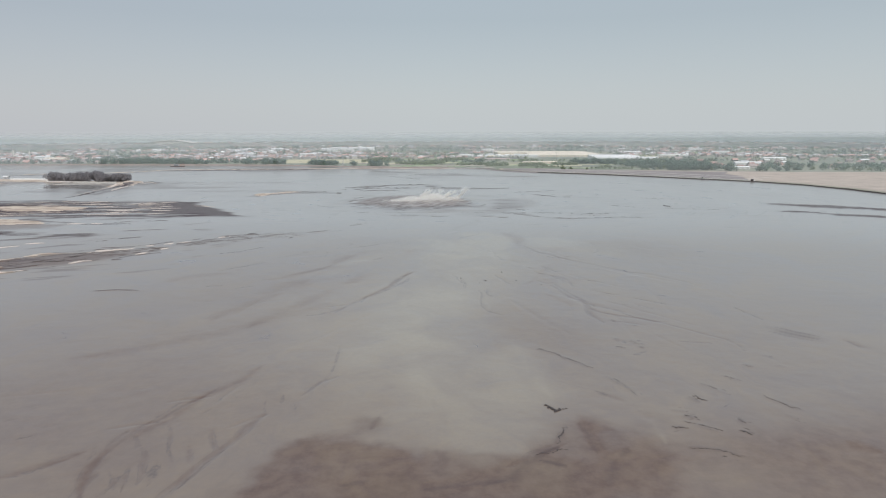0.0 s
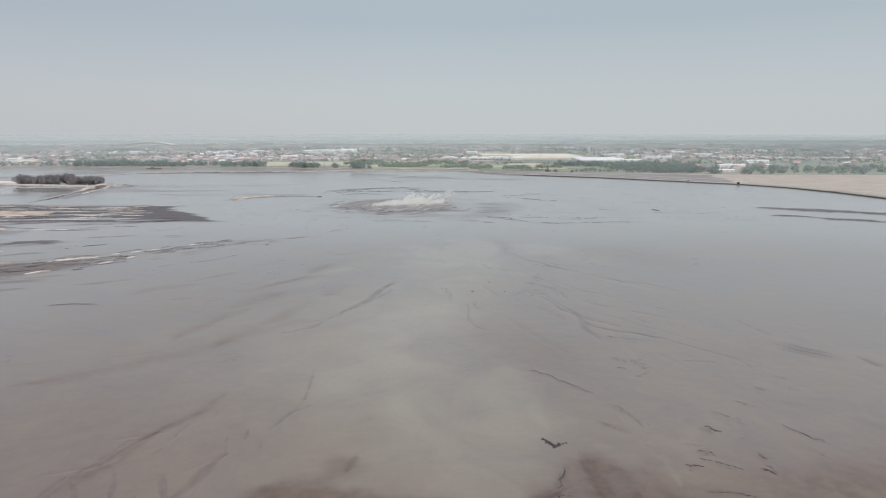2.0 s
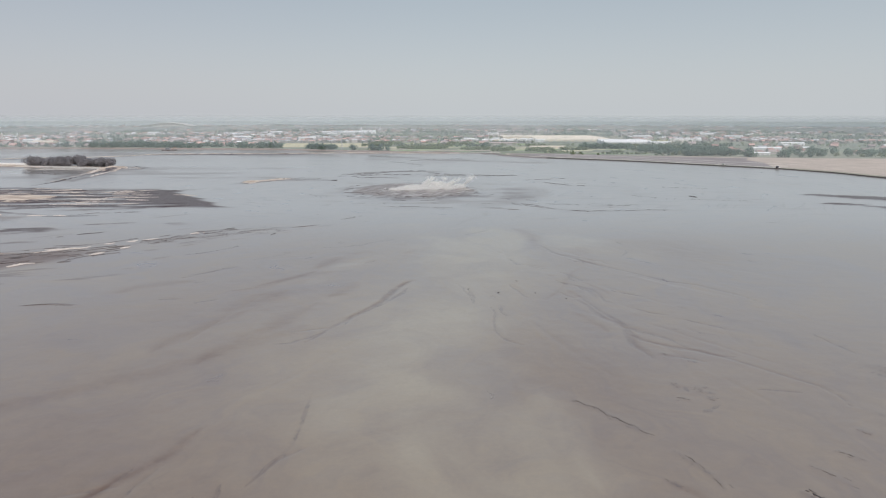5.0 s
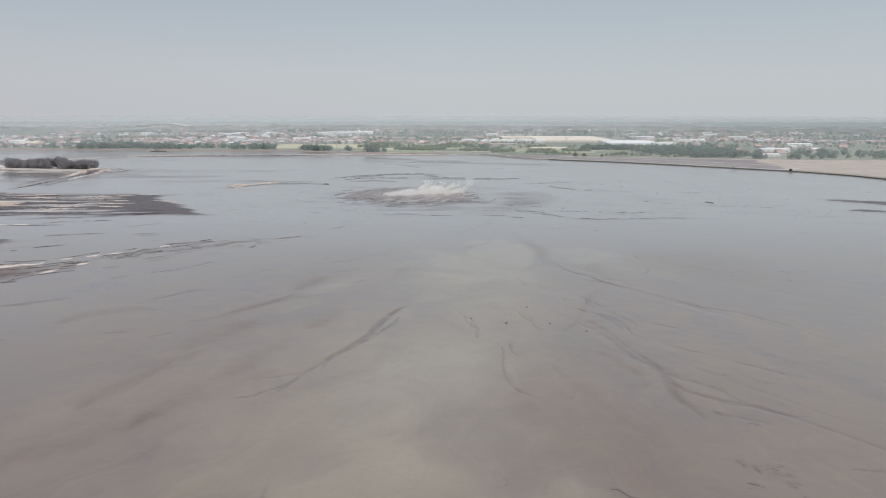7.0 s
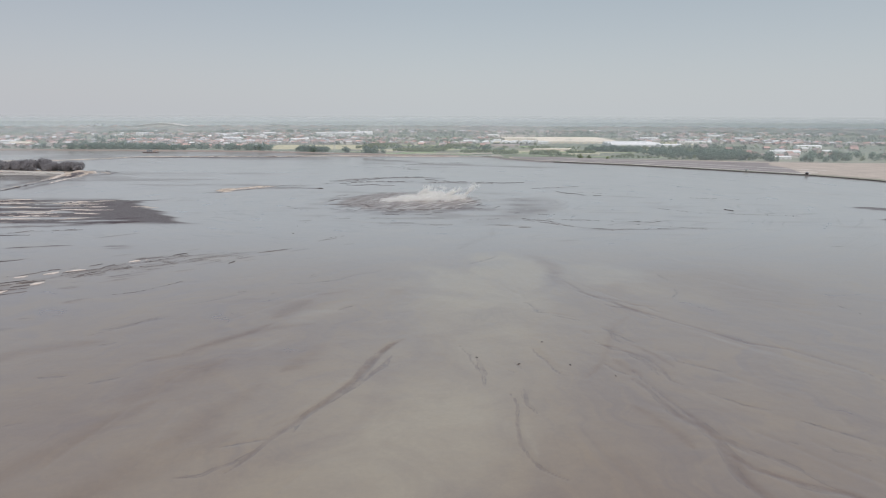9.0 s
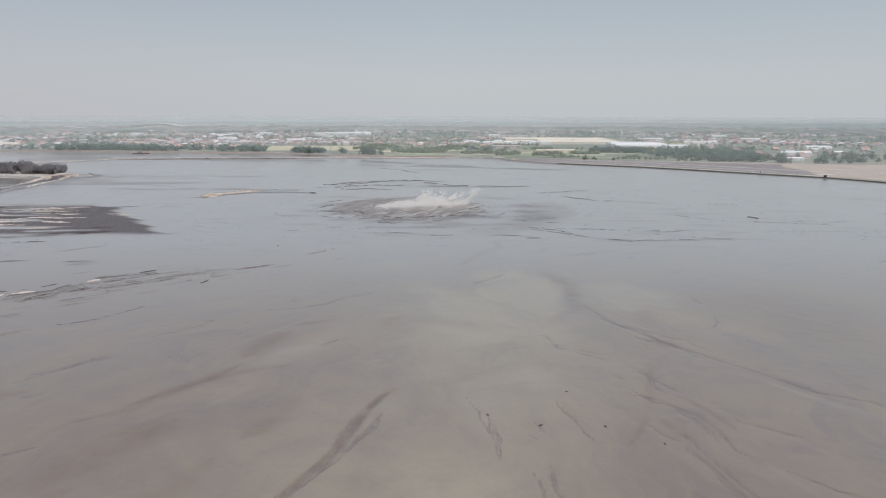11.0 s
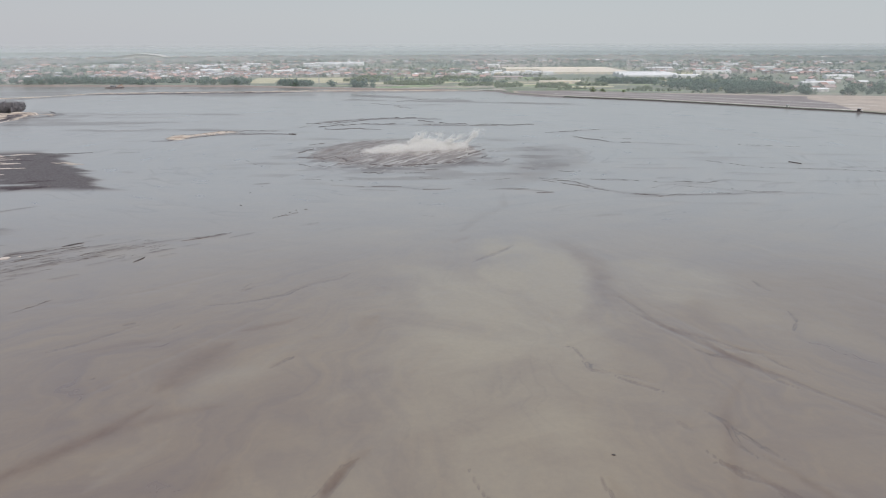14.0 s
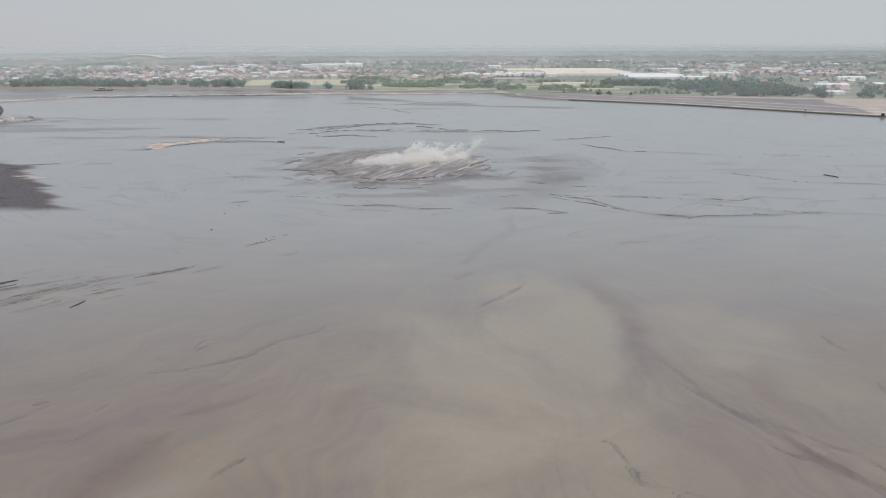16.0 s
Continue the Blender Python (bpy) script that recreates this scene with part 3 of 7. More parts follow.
stroke([(-62.6, 107.7), (-61.7, 108.7), (-60.8, 110.5)], 0.6, 0.7, 348, **LIGHT)
stroke([(-62.3, 116.3), (-59.4, 118.1), (-55.8, 123.6), (-52.5, 128.3), (-50.3, 137.9)], 1.6, 0.35, 349, **SWATH)
trail([(-37.5, 118.7), (-35, 124.7), (-32.7, 131.4), (-32.6, 140.3), (-33.3, 152.2)], 0.6, 350)
trail([(-41, 120.7), (-40.7, 118.2), (-40.7, 115.6)], 0.5, 351)
trail([(-55.6, 110.7), (-54.6, 113.7)], 0.5, 352)
stroke([(-19.1, 109.2), (-19.7, 106.1), (-20.2, 103.5)], 1.2, 0.15, 353, **DAMP)
stroke([(8.7, 110), (10.9, 107.6), (13.5, 103.5)], 2.2, 0.35, 354, **SWATH)
stroke([(34.7, 111.3), (34.3, 107.2), (34.8, 103.5)], 1.2, 0.7, 355, **LIGHT)
stroke([(34.3, 110.5), (34.6, 106.5)], 1.8, 0.35, 356, **SWATH)
stroke([(21.7, 107.9), (23.2, 104.4), (25.8, 102.2)], 3.0, 0.35, 357, **SWATH)
stroke([(27.4, 120.3), (30.4, 117.5), (32.3, 114.9)], 1.4, 0.35, 358, **SWATH)
stroke([(-18.2, 238.9), (-19.6, 231.2), (-22, 222.8), (-23.9, 216.1), (-27.2, 208.7), (-29.8, 203.2), (-32.3, 198.2), (-35.3, 192.5), (-37.8, 186.2), (-40.3, 181.5)], 1.05, 0.15, 359, **GULLY)
trail([(-37.3, 188.2), (-40.2, 184.3), (-42.5, 182.5), (-43.8, 180.7), (-47.4, 180.2)], 0.6, 360)
trail([(-16.6, 231.2), (-19.7, 221.7), (-23, 213.9), (-25.9, 209.2)], 0.5, 361)
stroke([(-23.8, 221.1), (-27.7, 212.2), (-31.2, 204.8), (-34.4, 198.2)], 1.0, 0.7, 362, **LIGHT)
stroke([(-42.9, 214.9), (-46.9, 203.5), (-50.9, 192.7), (-54.6, 186.5), (-57.4, 180), (-60.4, 175), (-61.8, 168.2)], 3.4, 0.35, 363, **SWATH)
stroke([(-61.6, 206.4), (-67.2, 198.8), (-70, 189.8), (-74.3, 182.1), (-75.4, 175.3)], 3.0, 0.35, 364, **SWATH)
stroke([(-65.9, 234.6), (-60.9, 240.8), (-53.9, 247.5), (-45.8, 252.2), (-38.5, 254.6)], 2.2, 0.35, 365, **SWATH)
trail([(-94, 249.5), (-88.4, 253.8), (-83.7, 261.6)], 0.9, 366)
trail([(-78.2, 273.8), (-72.6, 278.1), (-65.9, 286.1)], 0.9, 367)
trail([(-79.9, 215.4), (-77.1, 217.3), (-74.2, 219.2)], 0.7, 368)
trail([(-85.6, 197.1), (-82.1, 198.5)], 0.7, 369)
trail([(-88.6, 238.3), (-85.7, 241.2)], 0.8, 370)
trail([(-91.6, 218.8), (-88.3, 219.7), (-86, 220)], 0.8, 371)
stroke([(-67.3, 206.5), (-62.6, 218.3), (-54.4, 228.7)], 5.0, 0.35, 372, **SWATH)
stroke([(-108.7, 225.8), (-105.3, 233.2), (-99.3, 237.2), (-90, 241.3)], 3.0, 0.35, 373, **SWATH)
stroke([(8, 210.5), (8.9, 205.3), (7.7, 195.2), (7.4, 189.6), (8.6, 185.5), (10, 182.2), (12.1, 180.1), (14.9, 178)], 0.56, 0.15, 374, **GULLY)
stroke([(9.7, 202.6), (9, 191.8), (10.1, 185.5)], 0.9, 0.7, 375, **LIGHT)
trail([(11.3, 212.5), (10.9, 205.3), (12.1, 201.3)], 0.6, 376)
trail([(2.8, 231.7), (3.4, 220.7), (3.4, 212.6)], 0.6, 377)
stroke([(18.1, 235.5), (19.5, 227.6), (21.2, 222.1)], 1.2, 0.35, 378, **SWATH)
stroke([(35.6, 217.5), (37.1, 212.1), (37.6, 206.3), (38, 200.9), (39.3, 198.3), (40.6, 195.9), (41.4, 191.3), (41.1, 187), (40.4, 183), (40.2, 179.3), (40.9, 175.9), (41.6, 173.4), (42.3, 169.7)], 1.19, 0.15, 379, **GULLY)
trail([(40.2, 182.1), (40.1, 178.1), (41, 175)], 0.5, 380)
stroke([(41.1, 187), (43.9, 182), (46.3, 179.2), (50, 175.7), (53.9, 174.5), (56.2, 172.4), (58.7, 170.8), (61.4, 170)], 0.91, 0.15, 381, **GULLY)
trail([(39.6, 202.2), (42.1, 198.3), (42.6, 192.8), (45.1, 189), (47.7, 185.9), (50.6, 181.9), (52.8, 177.4), (56, 173.5)], 0.6, 382)
stroke([(45.2, 186.9), (47.5, 181.6), (50.4, 177.9)], 0.8, 0.7, 383, **LIGHT)
stroke([(33.2, 241.7), (35.9, 235.2), (39.6, 233.1), (42.6, 229.1), (44.1, 223.6), (43.7, 216.7), (45.6, 213.5)], 0.63, 0.15, 384, **GULLY)
stroke([(46.5, 212.6), (48.7, 204.7), (49.9, 202)], 0.9, 0.7, 385, **LIGHT)
trail([(48.7, 210.4), (53.4, 204.6), (57.9, 201.9)], 0.6, 386)
trail([(60.9, 198), (63.4, 195.5), (68.4, 189.7)], 0.6, 387)
trail([(57.9, 190.6), (60.5, 187.1), (64.7, 184)], 0.6, 388)
trail([(54.1, 190.4), (55.6, 189.3)], 0.6, 389)
stroke([(37.4, 290.5), (45.3, 276.5), (51.4, 267.2), (57, 258.6), (64.3, 248.2), (70.8, 238.9), (78.8, 234.6), (82.6, 228.5), (87.8, 219.4), (90.9, 211.3)], 0.77, 0.15, 390, **GULLY)
stroke([(62.7, 244.5), (68.8, 234.7), (74.7, 226.8), (79.9, 219.5)], 1.2, 0.7, 391, **LIGHT)
trail([(113.3, 269.3), (115.3, 261.6)], 0.8, 392)
stroke([(31.3, 205), (34.5, 197.2), (36, 192.5), (36.5, 188.1)], 1.8, 0.35, 393, **SWATH)
stroke([(-14.5, 242.4), (-16.7, 239.5), (-18.7, 235.9), (-19.7, 233.3)], 1.8, 0.35, 394, **SWATH)
stroke([(-16.1, 240.4), (-18.6, 235.5), (-20.1, 232.2), (-21, 229.3), (-21.7, 225.6), (-23, 222.8), (-23.9, 219.3)], 1.19, 0.15, 395, **GULLY)
trail([(-16.4, 231.6), (-17.1, 229.3), (-17.5, 224.8), (-18.9, 222.8), (-20.2, 220.8), (-21, 218.3)], 0.5, 396)
trail([(-21.9, 229.3), (-21.9, 227.5), (-21.9, 225.7)], 0.5, 397)
stroke([(-18.4, 229.3), (-19.1, 225.6), (-20.5, 222.4)], 0.8, 0.7, 398, **LIGHT)
stroke([(-50, 254.7), (-52.6, 250.1), (-55.6, 244.8), (-58.7, 240.9), (-62.6, 237.3), (-64.4, 232.2), (-68.8, 230.7), (-72.5, 228.4)], 2.2, 0.35, 399, **SWATH)
trail([(-66.1, 232.1), (-65.8, 233.4)], 0.5, 400)
stroke([(-33.2, 238.7), (-35.8, 231.1), (-37.7, 225.8), (-39.8, 222.4)], 3.0, 0.35, 401, **SWATH)
stroke([(-35.3, 274.1), (-38.3, 265.1), (-43.4, 262.3), (-44.9, 252.3), (-47.2, 243.7), (-50.9, 238)], 2.4, 0.7, 402, **LIGHT)
stroke([(-43.8, 245.3), (-46.7, 239.5), (-50.2, 234.2)], 1.6, 0.7, 403, **LIGHT)
trail([(-88.8, 253.3), (-86.1, 257.6), (-83.2, 260.1)], 0.8, 404)
stroke([(-0.6, 238.4), (0.3, 234.8), (1.4, 231.4), (1.4, 227.5), (2.1, 224.6), (2.5, 220.5)], 0.42, 0.15, 405, **GULLY)
stroke([(1.8, 229.8), (2.3, 226)], 0.6, 0.7, 406, **LIGHT)
stroke([(16.8, 236.4), (17.5, 231.2), (18.5, 228.1), (19, 225.1), (19.5, 222.3), (20.9, 219)], 0.49, 0.15, 407, **GULLY)
trail([(9.3, 222.4), (10.8, 220.4)], 0.5, 408)
trail([(11.3, 226.7), (12.4, 222.8)], 0.5, 409)
trail([(3.2, 223.2), (4, 219.2)], 0.5, 410)
stroke([(64.5, 253.5), (66.8, 246.6), (68.6, 241.4), (70.6, 238.9)], 1.3, 0.35, 411, **SWATH)
trail([(32, 248.1), (33.8, 245.9)], 0.8, 412)
stroke([(32.7, 238.6), (36, 237), (38.1, 235.2), (39.3, 232.6), (40.9, 229.4), (42.1, 226.3), (42.8, 222.7), (43.8, 220)], 0.63, 0.15, 413, **GULLY)
trail([(38.6, 232.1), (41, 227.7), (41.7, 223.8), (42.4, 219)], 0.5, 414)
trail([(37.4, 251.5), (39.4, 246.9), (38.9, 241.8), (40.1, 238.9)], 0.6, 415)
trail([(40, 245.9), (41.8, 241.7), (43.5, 238.8)], 0.6, 416)
stroke([(31.9, 225.7), (33.4, 222.1), (36.1, 219.1)], 0.63, 0.15, 417, **GULLY)
trail([(48.9, 229.3), (49.3, 227), (53.9, 223.3), (57.7, 220.5)], 0.6, 418)
stroke([(49.1, 261.4), (41.1, 251.4), (36.2, 238.9), (32.5, 228.7), (28.2, 221.5), (25.1, 217.5)], 1.3, 0.35, 419, **SWATH)
stroke([(34.4, 228.7), (36, 224.2), (38.3, 218.8)], 1.8, 0.35, 420, **SWATH)
stroke([(37.4, 298.9), (38.9, 295.2), (40, 289.5), (40.9, 285.3), (42.4, 281.7), (44.2, 279.1), (46.1, 277.1), (47.8, 274.9), (48.8, 271.7), (49.8, 268.6), (51.5, 265.6), (53.2, 262.8), (54.3, 259.6), (56.4, 257.1)], 1.05, 0.15, 421, **GULLY)
stroke([(44, 280.9), (47.2, 277.5), (50.5, 274.9), (53.2, 271.5), (56.2, 269.1), (57.3, 265.4), (59.8, 262)], 0.63, 0.15, 422, **GULLY)
stroke([(45.2, 277.3), (49, 273.7), (51.5, 270)], 0.8, 0.7, 423, **LIGHT)
trail([(44.4, 271.8), (46.8, 269.4), (49.6, 268.3)], 0.6, 424)
stroke([(47.1, 271.7), (49.6, 268.3), (51.9, 264.9)], 2.4, 0.35, 425, **SWATH)
trail([(19.3, 274.1), (21.3, 273.3), (22.2, 270.1), (23.1, 267.2), (24.6, 265.3), (26.1, 263.6)], 0.6, 426)
trail([(22, 267.9), (23.1, 264.4), (26, 263.4)], 0.5, 427)
stroke([(23, 266), (25.9, 264)], 0.7, 0.7, 428, **LIGHT)
stroke([(26.2, 262.7), (28.6, 260.3), (31, 258.5), (33.4, 256.9)], 0.56, 0.15, 429, **GULLY)
stroke([(6.5, 322.8), (10.2, 327), (14.9, 332.5), (19.1, 337.6)], 0.63, 0.15, 430, **GULLY)
stroke([(9.1, 322.7), (13.7, 328.7), (18.5, 333.6)], 0.9, 0.7, 431, **LIGHT)
stroke([(28.7, 319.4), (30.2, 309.9), (33.1, 299.5), (37.1, 297.9)], 3.6, 0.35, 432, **SWATH)
trail([(72.4, 308), (72.5, 303), (73.5, 299.8)], 0.8, 433)
trail([(71.4, 288.5), (70.6, 283.4), (67, 278.7)], 0.7, 434)
stroke([(84.7, 336.4), (87.6, 331.4), (88.7, 323.7)], 1.2, 0.7, 435, **LIGHT)
stroke([(56.6, 309.1), (54, 298.4), (50.8, 287), (52.8, 279.2)], 3.0, 0.35, 436, **SWATH)
stroke([(42.3, 300), (43.7, 296.2)], 1.4, 0.35, 437, **SWATH)
trail([(-56.4, 295.7), (-48.8, 296.7), (-44.1, 298.9), (-39.3, 301.2), (-36.9, 305), (-34.1, 308.2), (-27.6, 311.7), (-25.2, 316.2)], 0.9, 438)
trail([(-49.5, 303.6), (-47.2, 307.2)], 0.9, 439)
trail([(-82.7, 325.6), (-83.1, 329.2), (-82.6, 331)], 0.9, 440)
trail([(-69.2, 285.6), (-67, 286.9)], 0.8, 441)
trail([(-58.1, 283.4), (-57, 285.3)], 0.7, 442)
stroke([(-43.9, 282.1), (-41.3, 282.9), (-36.3, 285.6), (-33.1, 288.5)], 1.3, 0.35, 443, **SWATH)
trail([(-34.5, 266.4), (-32.7, 268.8), (-30.7, 270.9)], 0.7, 444)
stroke([(-35.4, 266.8), (-33.7, 272.5), (-31.6, 278.2)], 1.4, 0.7, 445, **LIGHT)
stroke([(-45.5, 255.2), (-41.7, 260), (-39.2, 263.6), (-35.2, 266.1)], 3.4, 0.7, 446, **LIGHT)
stroke([(-22.4, 254.9), (-19.3, 258.2), (-14.7, 264.2)], 2.0, 0.7, 447, **LIGHT)
stroke([(-71.3, 273.7), (-66.9, 275.1), (-62.8, 277.1), (-58.8, 278.1)], 2.0, 0.35, 448, **SWATH)
stroke([(-51, 259.1), (-49.5, 263.9), (-47.6, 270.7), (-43.9, 276.8)], 3.6, 0.35, 449, **SWATH)
stroke([(-20.1, 281.4), (-17, 289.1)], 2.4, 0.35, 450, **SWATH)
trail([(-64.6, 263.1), (-64.1, 264.1)], 0.7, 451)
stroke([(-27.2, 278.9), (-28.8, 277.7)], 1.4, 0.35, 452, **SWATH)
stroke([(1.2, 339.1), (6.8, 346.8)], 1.6, 0.35, 453, **SWATH)
trail([(-67, 104.5), (-67.7, 98.9), (-67, 93.4), (-66, 88.2)], 0.6, 470)
trail([(-64.6, 107.3), (-65.9, 102.2), (-66.6, 97.4)], 0.6, 471)
trail([(-62.1, 98.8), (-58.5, 93.2), (-56.9, 88), (-56.6, 84.6)], 0.6, 472)
trail([(-57.7, 101.9), (-56.1, 96.5), (-53.5, 91.9)], 0.6, 473)
trail([(-53, 98.5), (-50.2, 91.5)], 0.6, 474)
trail([(-64.4, 89.1), (-65, 84.8), (-65.8, 81.4)], 0.6, 475)
trail([(-72.5, 93.6), (-75.4, 90.2), (-78.5, 87.7)], 0.6, 476)
trail([(-42.6, 111.3), (-45.2, 104.4), (-46.1, 98.4), (-47.4, 92.3), (-48.9, 87.8), (-50.6, 82.8)], 0.6, 477)
trail([(-43.7, 108.7), (-45.8, 102.8)], 0.6, 478)
trail([(-47.6, 96.9), (-50.9, 104.5)], 0.6, 479)
trail([(-48.2, 88.7), (-49.8, 83.6)], 0.6, 480)
trail([(-61.1, 88.1), (-59.6, 83)], 0.6, 481)
trail([(-60.3, 90.8), (-59.4, 86.3)], 0.6, 482)
trail([(-55.6, 91.6), (-54.2, 86.2)], 0.6, 483)
trail([(-83.9, 102.6), (-86.5, 100.9)], 0.6, 484)
trail([(-91.7, 110), (-94, 108.5)], 0.6, 485)
trail([(-82.3, 107.2), (-85.6, 105.4)], 0.6, 486)
trail([(-62, 117.2), (-63.3, 111.8), (-64.6, 107.3)], 0.6, 487)
trail([(-67.3, 92.8), (-67.6, 89.7), (-65.6, 84)], 0.6, 488)
trail([(-46.2, 97.3), (-47.9, 90.5), (-49.9, 85.2), (-50.8, 81.1)], 0.6, 489)
stroke([(15.5, 96.8), (12.3, 94.2), (7.6, 90), (4, 85.1), (-1.6, 83.9), (-5.3, 83)], 1, 0.2, 495, **DAMP)
stroke([(10.2, 90.9), (12.4, 89.9), (14.3, 88.7)], 0.6, 0.2, 496, **DAMP)
stroke([(23, 90.6), (21.1, 86), (19.8, 82.6)], 1.6, 0.2, 497, **DAMP)
stroke([(26.8, 95), (24.6, 91.9)], 1, 0.2, 498, **DAMP)
stroke([(20.1, 105.8), (21, 99.9), (20.6, 93.2)], 0.9, 0.2, 499, **DAMP)
stroke([(-0.8, 83.2), (3.1, 84.7)], 0.6, 0.2, 500, **DAMP)
stroke([(24, 402), (21, 385), (10, 366), (4, 352)], 2.0, 0.5, 55, dark=0.2)
for k in range(40):
    # fine rills, all running out from the fan's head
    th, r0, ln = random.uniform(-1.15, 1.05), random.uniform(45, 270), random.uniform(15, 55)
    bend = random.uniform(-0.12, 0.12)
    run = [(APEX[0] + r * math.sin(th + bend * u), APEX[1] - r * math.cos(th + bend * u)) for u in (0, 0.5, 1) for r in (r0 + ln * u,)]
    stroke(run, random.uniform(0.5, 1.3), 0.6, 60 + k, gully=random.uniform(0.12, 0.3), light=random.uniform(-0.1, 0.15), z=-0.06)

stroke([(5, 320), (6.5, 322.8), (13, 329), (19.1, 337.6)], 0.7, 0.3, 1250, **HAIR)

# --- the banks and crusts on the western side
SLIVER = dict(dry=1.15, z=0.6)
stroke([(-250, 236), (-222, 250), (-209, 260), (-198, 268), (-189, 283), (-174, 286)], 2.2, 0.6, 110, **SLIVER)
stroke([(-260, 214), (-215, 232), (-195, 239.5), (-178, 246)], 2.0, 0.4, 1101, **SLIVER)
stroke([(-205, 244), (-195, 248.5), (-187, 253)], 1.5, 0.5, 1102, **SLIVER)
for n, run in enumerate(([(-210, 262), (-190, 272), (-170, 286), (-150, 296), (-139, 308), (-128, 319), (-117, 334), (-104, 346)], [(-195, 238), (-176, 249), (-164, 259)], [(-154, 290), (-140, 302), (-128, 318), (-112, 332), (-98, 342)], [(-209, 270), (-186, 286), (-160, 301), (-146, 312)], [(-151, 269), (-146, 280), (-135, 299)], [(-192, 316), (-181, 326), (-164, 334)], [(-210, 325), (-203, 331)], [(-212, 386), (-201, 394), (-177, 397)], [(-262, 342), (-240, 346)], [(-232, 335), (-222, 338)], [(-118, 274), (-113, 280)], [(-113, 316), (-98, 334), (-85, 347)], [(-168, 234), (-163, 236)], [(-120, 322), (-104, 338), (-92, 344)])):
    stroke(run, 1.1, 0.9, 640 + n, dark=0.34, z=0.1)
pool(-200, 252, 58, 13, 36, 0.35, 0.2, dark=0.22, warm=1.0, z=0.3, seed=112)
streaky(-240, -105, 225, 262, 113, 0.5, 0.64, 18, 3.6, 0.72, dark=0.55, z=0.15)
stroke([(-130, 310), (-114, 319), (-95, 334), (-87, 342), (-67, 351)], 1.2, 0.8, 115, dark=0.35, z=0.1)
stroke([(-130, 213), (-121, 215), (-114, 214)], 0.7, 0.2, 116, dark=0.75, z=0.2)
stroke([(-330, 386), (-300, 391), (-281, 392), (-250, 384)], 12.0, 0.15, 117, dry=1.1, z=0.8)
pool(-276, 370, 44, 17, 6, 0.3, 0.3, grain=12, warm=0.9, dry=0.25, z=0.3, seed=1171)
stroke([(-300, 396), (-269, 404), (-248, 394), (-229, 387)], 2.6, 0.3, 1172, dark=0.75, z=0.2)
stroke([(-300, 332), (-266, 339), (-252, 344), (-236, 351)], 2.0, 0.3, 1173, dark=0.65, z=0.2)
stroke([(-232, 402), (-190, 412), (-160, 421)], 3.0, 0.6, 119, dark=0.6, dry=0.3, z=0.2)
streaky(-330, -130, 292, 350, 120, 0.53, 0.62, 26, 5.5, 0.28, dark=0.8, z=0.15)
stroke([(-335, 466), (-300, 458), (-264, 460)], 13.0, 0.1, 122, dry=1.1, z=0.8)
pool(-308, 446, 46, 26, 4, 0.3, 0.3, grain=14, warm=0.9, dark=0.1, dry=0.2, z=0.3, seed=1221)
stroke([(-322, 400), (-316, 440), (-320, 477), (-314, 502)], 3.4, 0.3, 1222, dark=0.5, warm=0.5, z=0.2)
stroke([(-380, 512), (-327, 519), (-297, 511)], 3.4, 0.3, 1223, dark=0.7, z=0.2)
pool(-482, 650, 26, 44, -6, 0.25, 0.2, grain=16, dry=0.75, warm=0.8, z=0.5, seed=1224)
stroke([(-480, 560), (-452, 610), (-444, 640)], 5.0, 0.3, 1225, dark=0.6, warm=0.5, z=0.2)
stroke([(-310, 392), (-268, 408), (-235, 416)], 3.5, 0.5, 183, dark=0.7)
stroke([(-345, 424), (-300, 430), (-262, 436), (-236, 440)], 3.0, 0.4, 184, dark=0.75)
stroke([(-360, 480), (-310, 490), (-262, 502)], 6.0, 0.4, 185, dark=0.7)
# the dark crust mat, solid at its eastern tip and torn into strips westward
w = window(-420, -110, 405, 535)
mx, my = WX[w], WY[w]
edge = -134 - 0.82 * (my - 420) + 26 * (cloud(my / 7, mx / 90, 124) - 0.5)
inside = (1 - ease(mx, edge - 3, edge + 3)) * ease(my, 412, 420) * (1 - ease(my, 500, 524)) * ease(mx, -400, -340)
torn = ease(edge - mx, 6, 70)
mat_mass = inside * np.where(torn > 0, ease(cloud(mx / 60, my / 5.0, 125, 3), 0.18 + 0.20 * torn, 0.25 + 0.20 * torn), 1.0)
LAYER["dark"][w] += 0.85 * mat_mass
LAYER["z"][w] += 0.25 * mat_mass
LAYER["dry"][w] += 0.5 * inside * (0.1 + 0.9 * torn) * ease(cloud(mx / 46, my / 2.6, 126, 3) + 0.16 * torn, 0.68, 0.73)
streaky(-420, -300, 395, 440, 127, 0.5, 0.62, 40, 8.0, 0.1, dark=0.7, z=0.2)
# the tree island's low banks
stroke([(-640, 766), (-540, 748), (-470, 732), (-420, 718), (-340, 698)], 15, 0.1, 128, dry=0.75, warm=0.5, z=1.0)
stroke([(-352, 694), (-341, 676), (-338, 640)], 4.0, 0.4, 129, dry=1.0, z=0.5)
stroke([(-340, 698), (-322, 704), (-310, 698)], 2.5, 0.4, 130, dry=0.9, dark=0.3, z=0.3)
pool(-560, 715, 110, 42, -8, 0.3, 0.2, dry=0.42, warm=0.9, z=0.6, seed=131)
stroke([(-163, 556), (-154, 564), (-143, 578), (-128, 586)], 2.2, 0.3, 132, dry=1.0, z=0.7)
stroke([(-156, 568), (-148, 580), (-134, 590)], 1.4, 0.3, 1321, dry=0.8, warm=0.4, z=0.4)
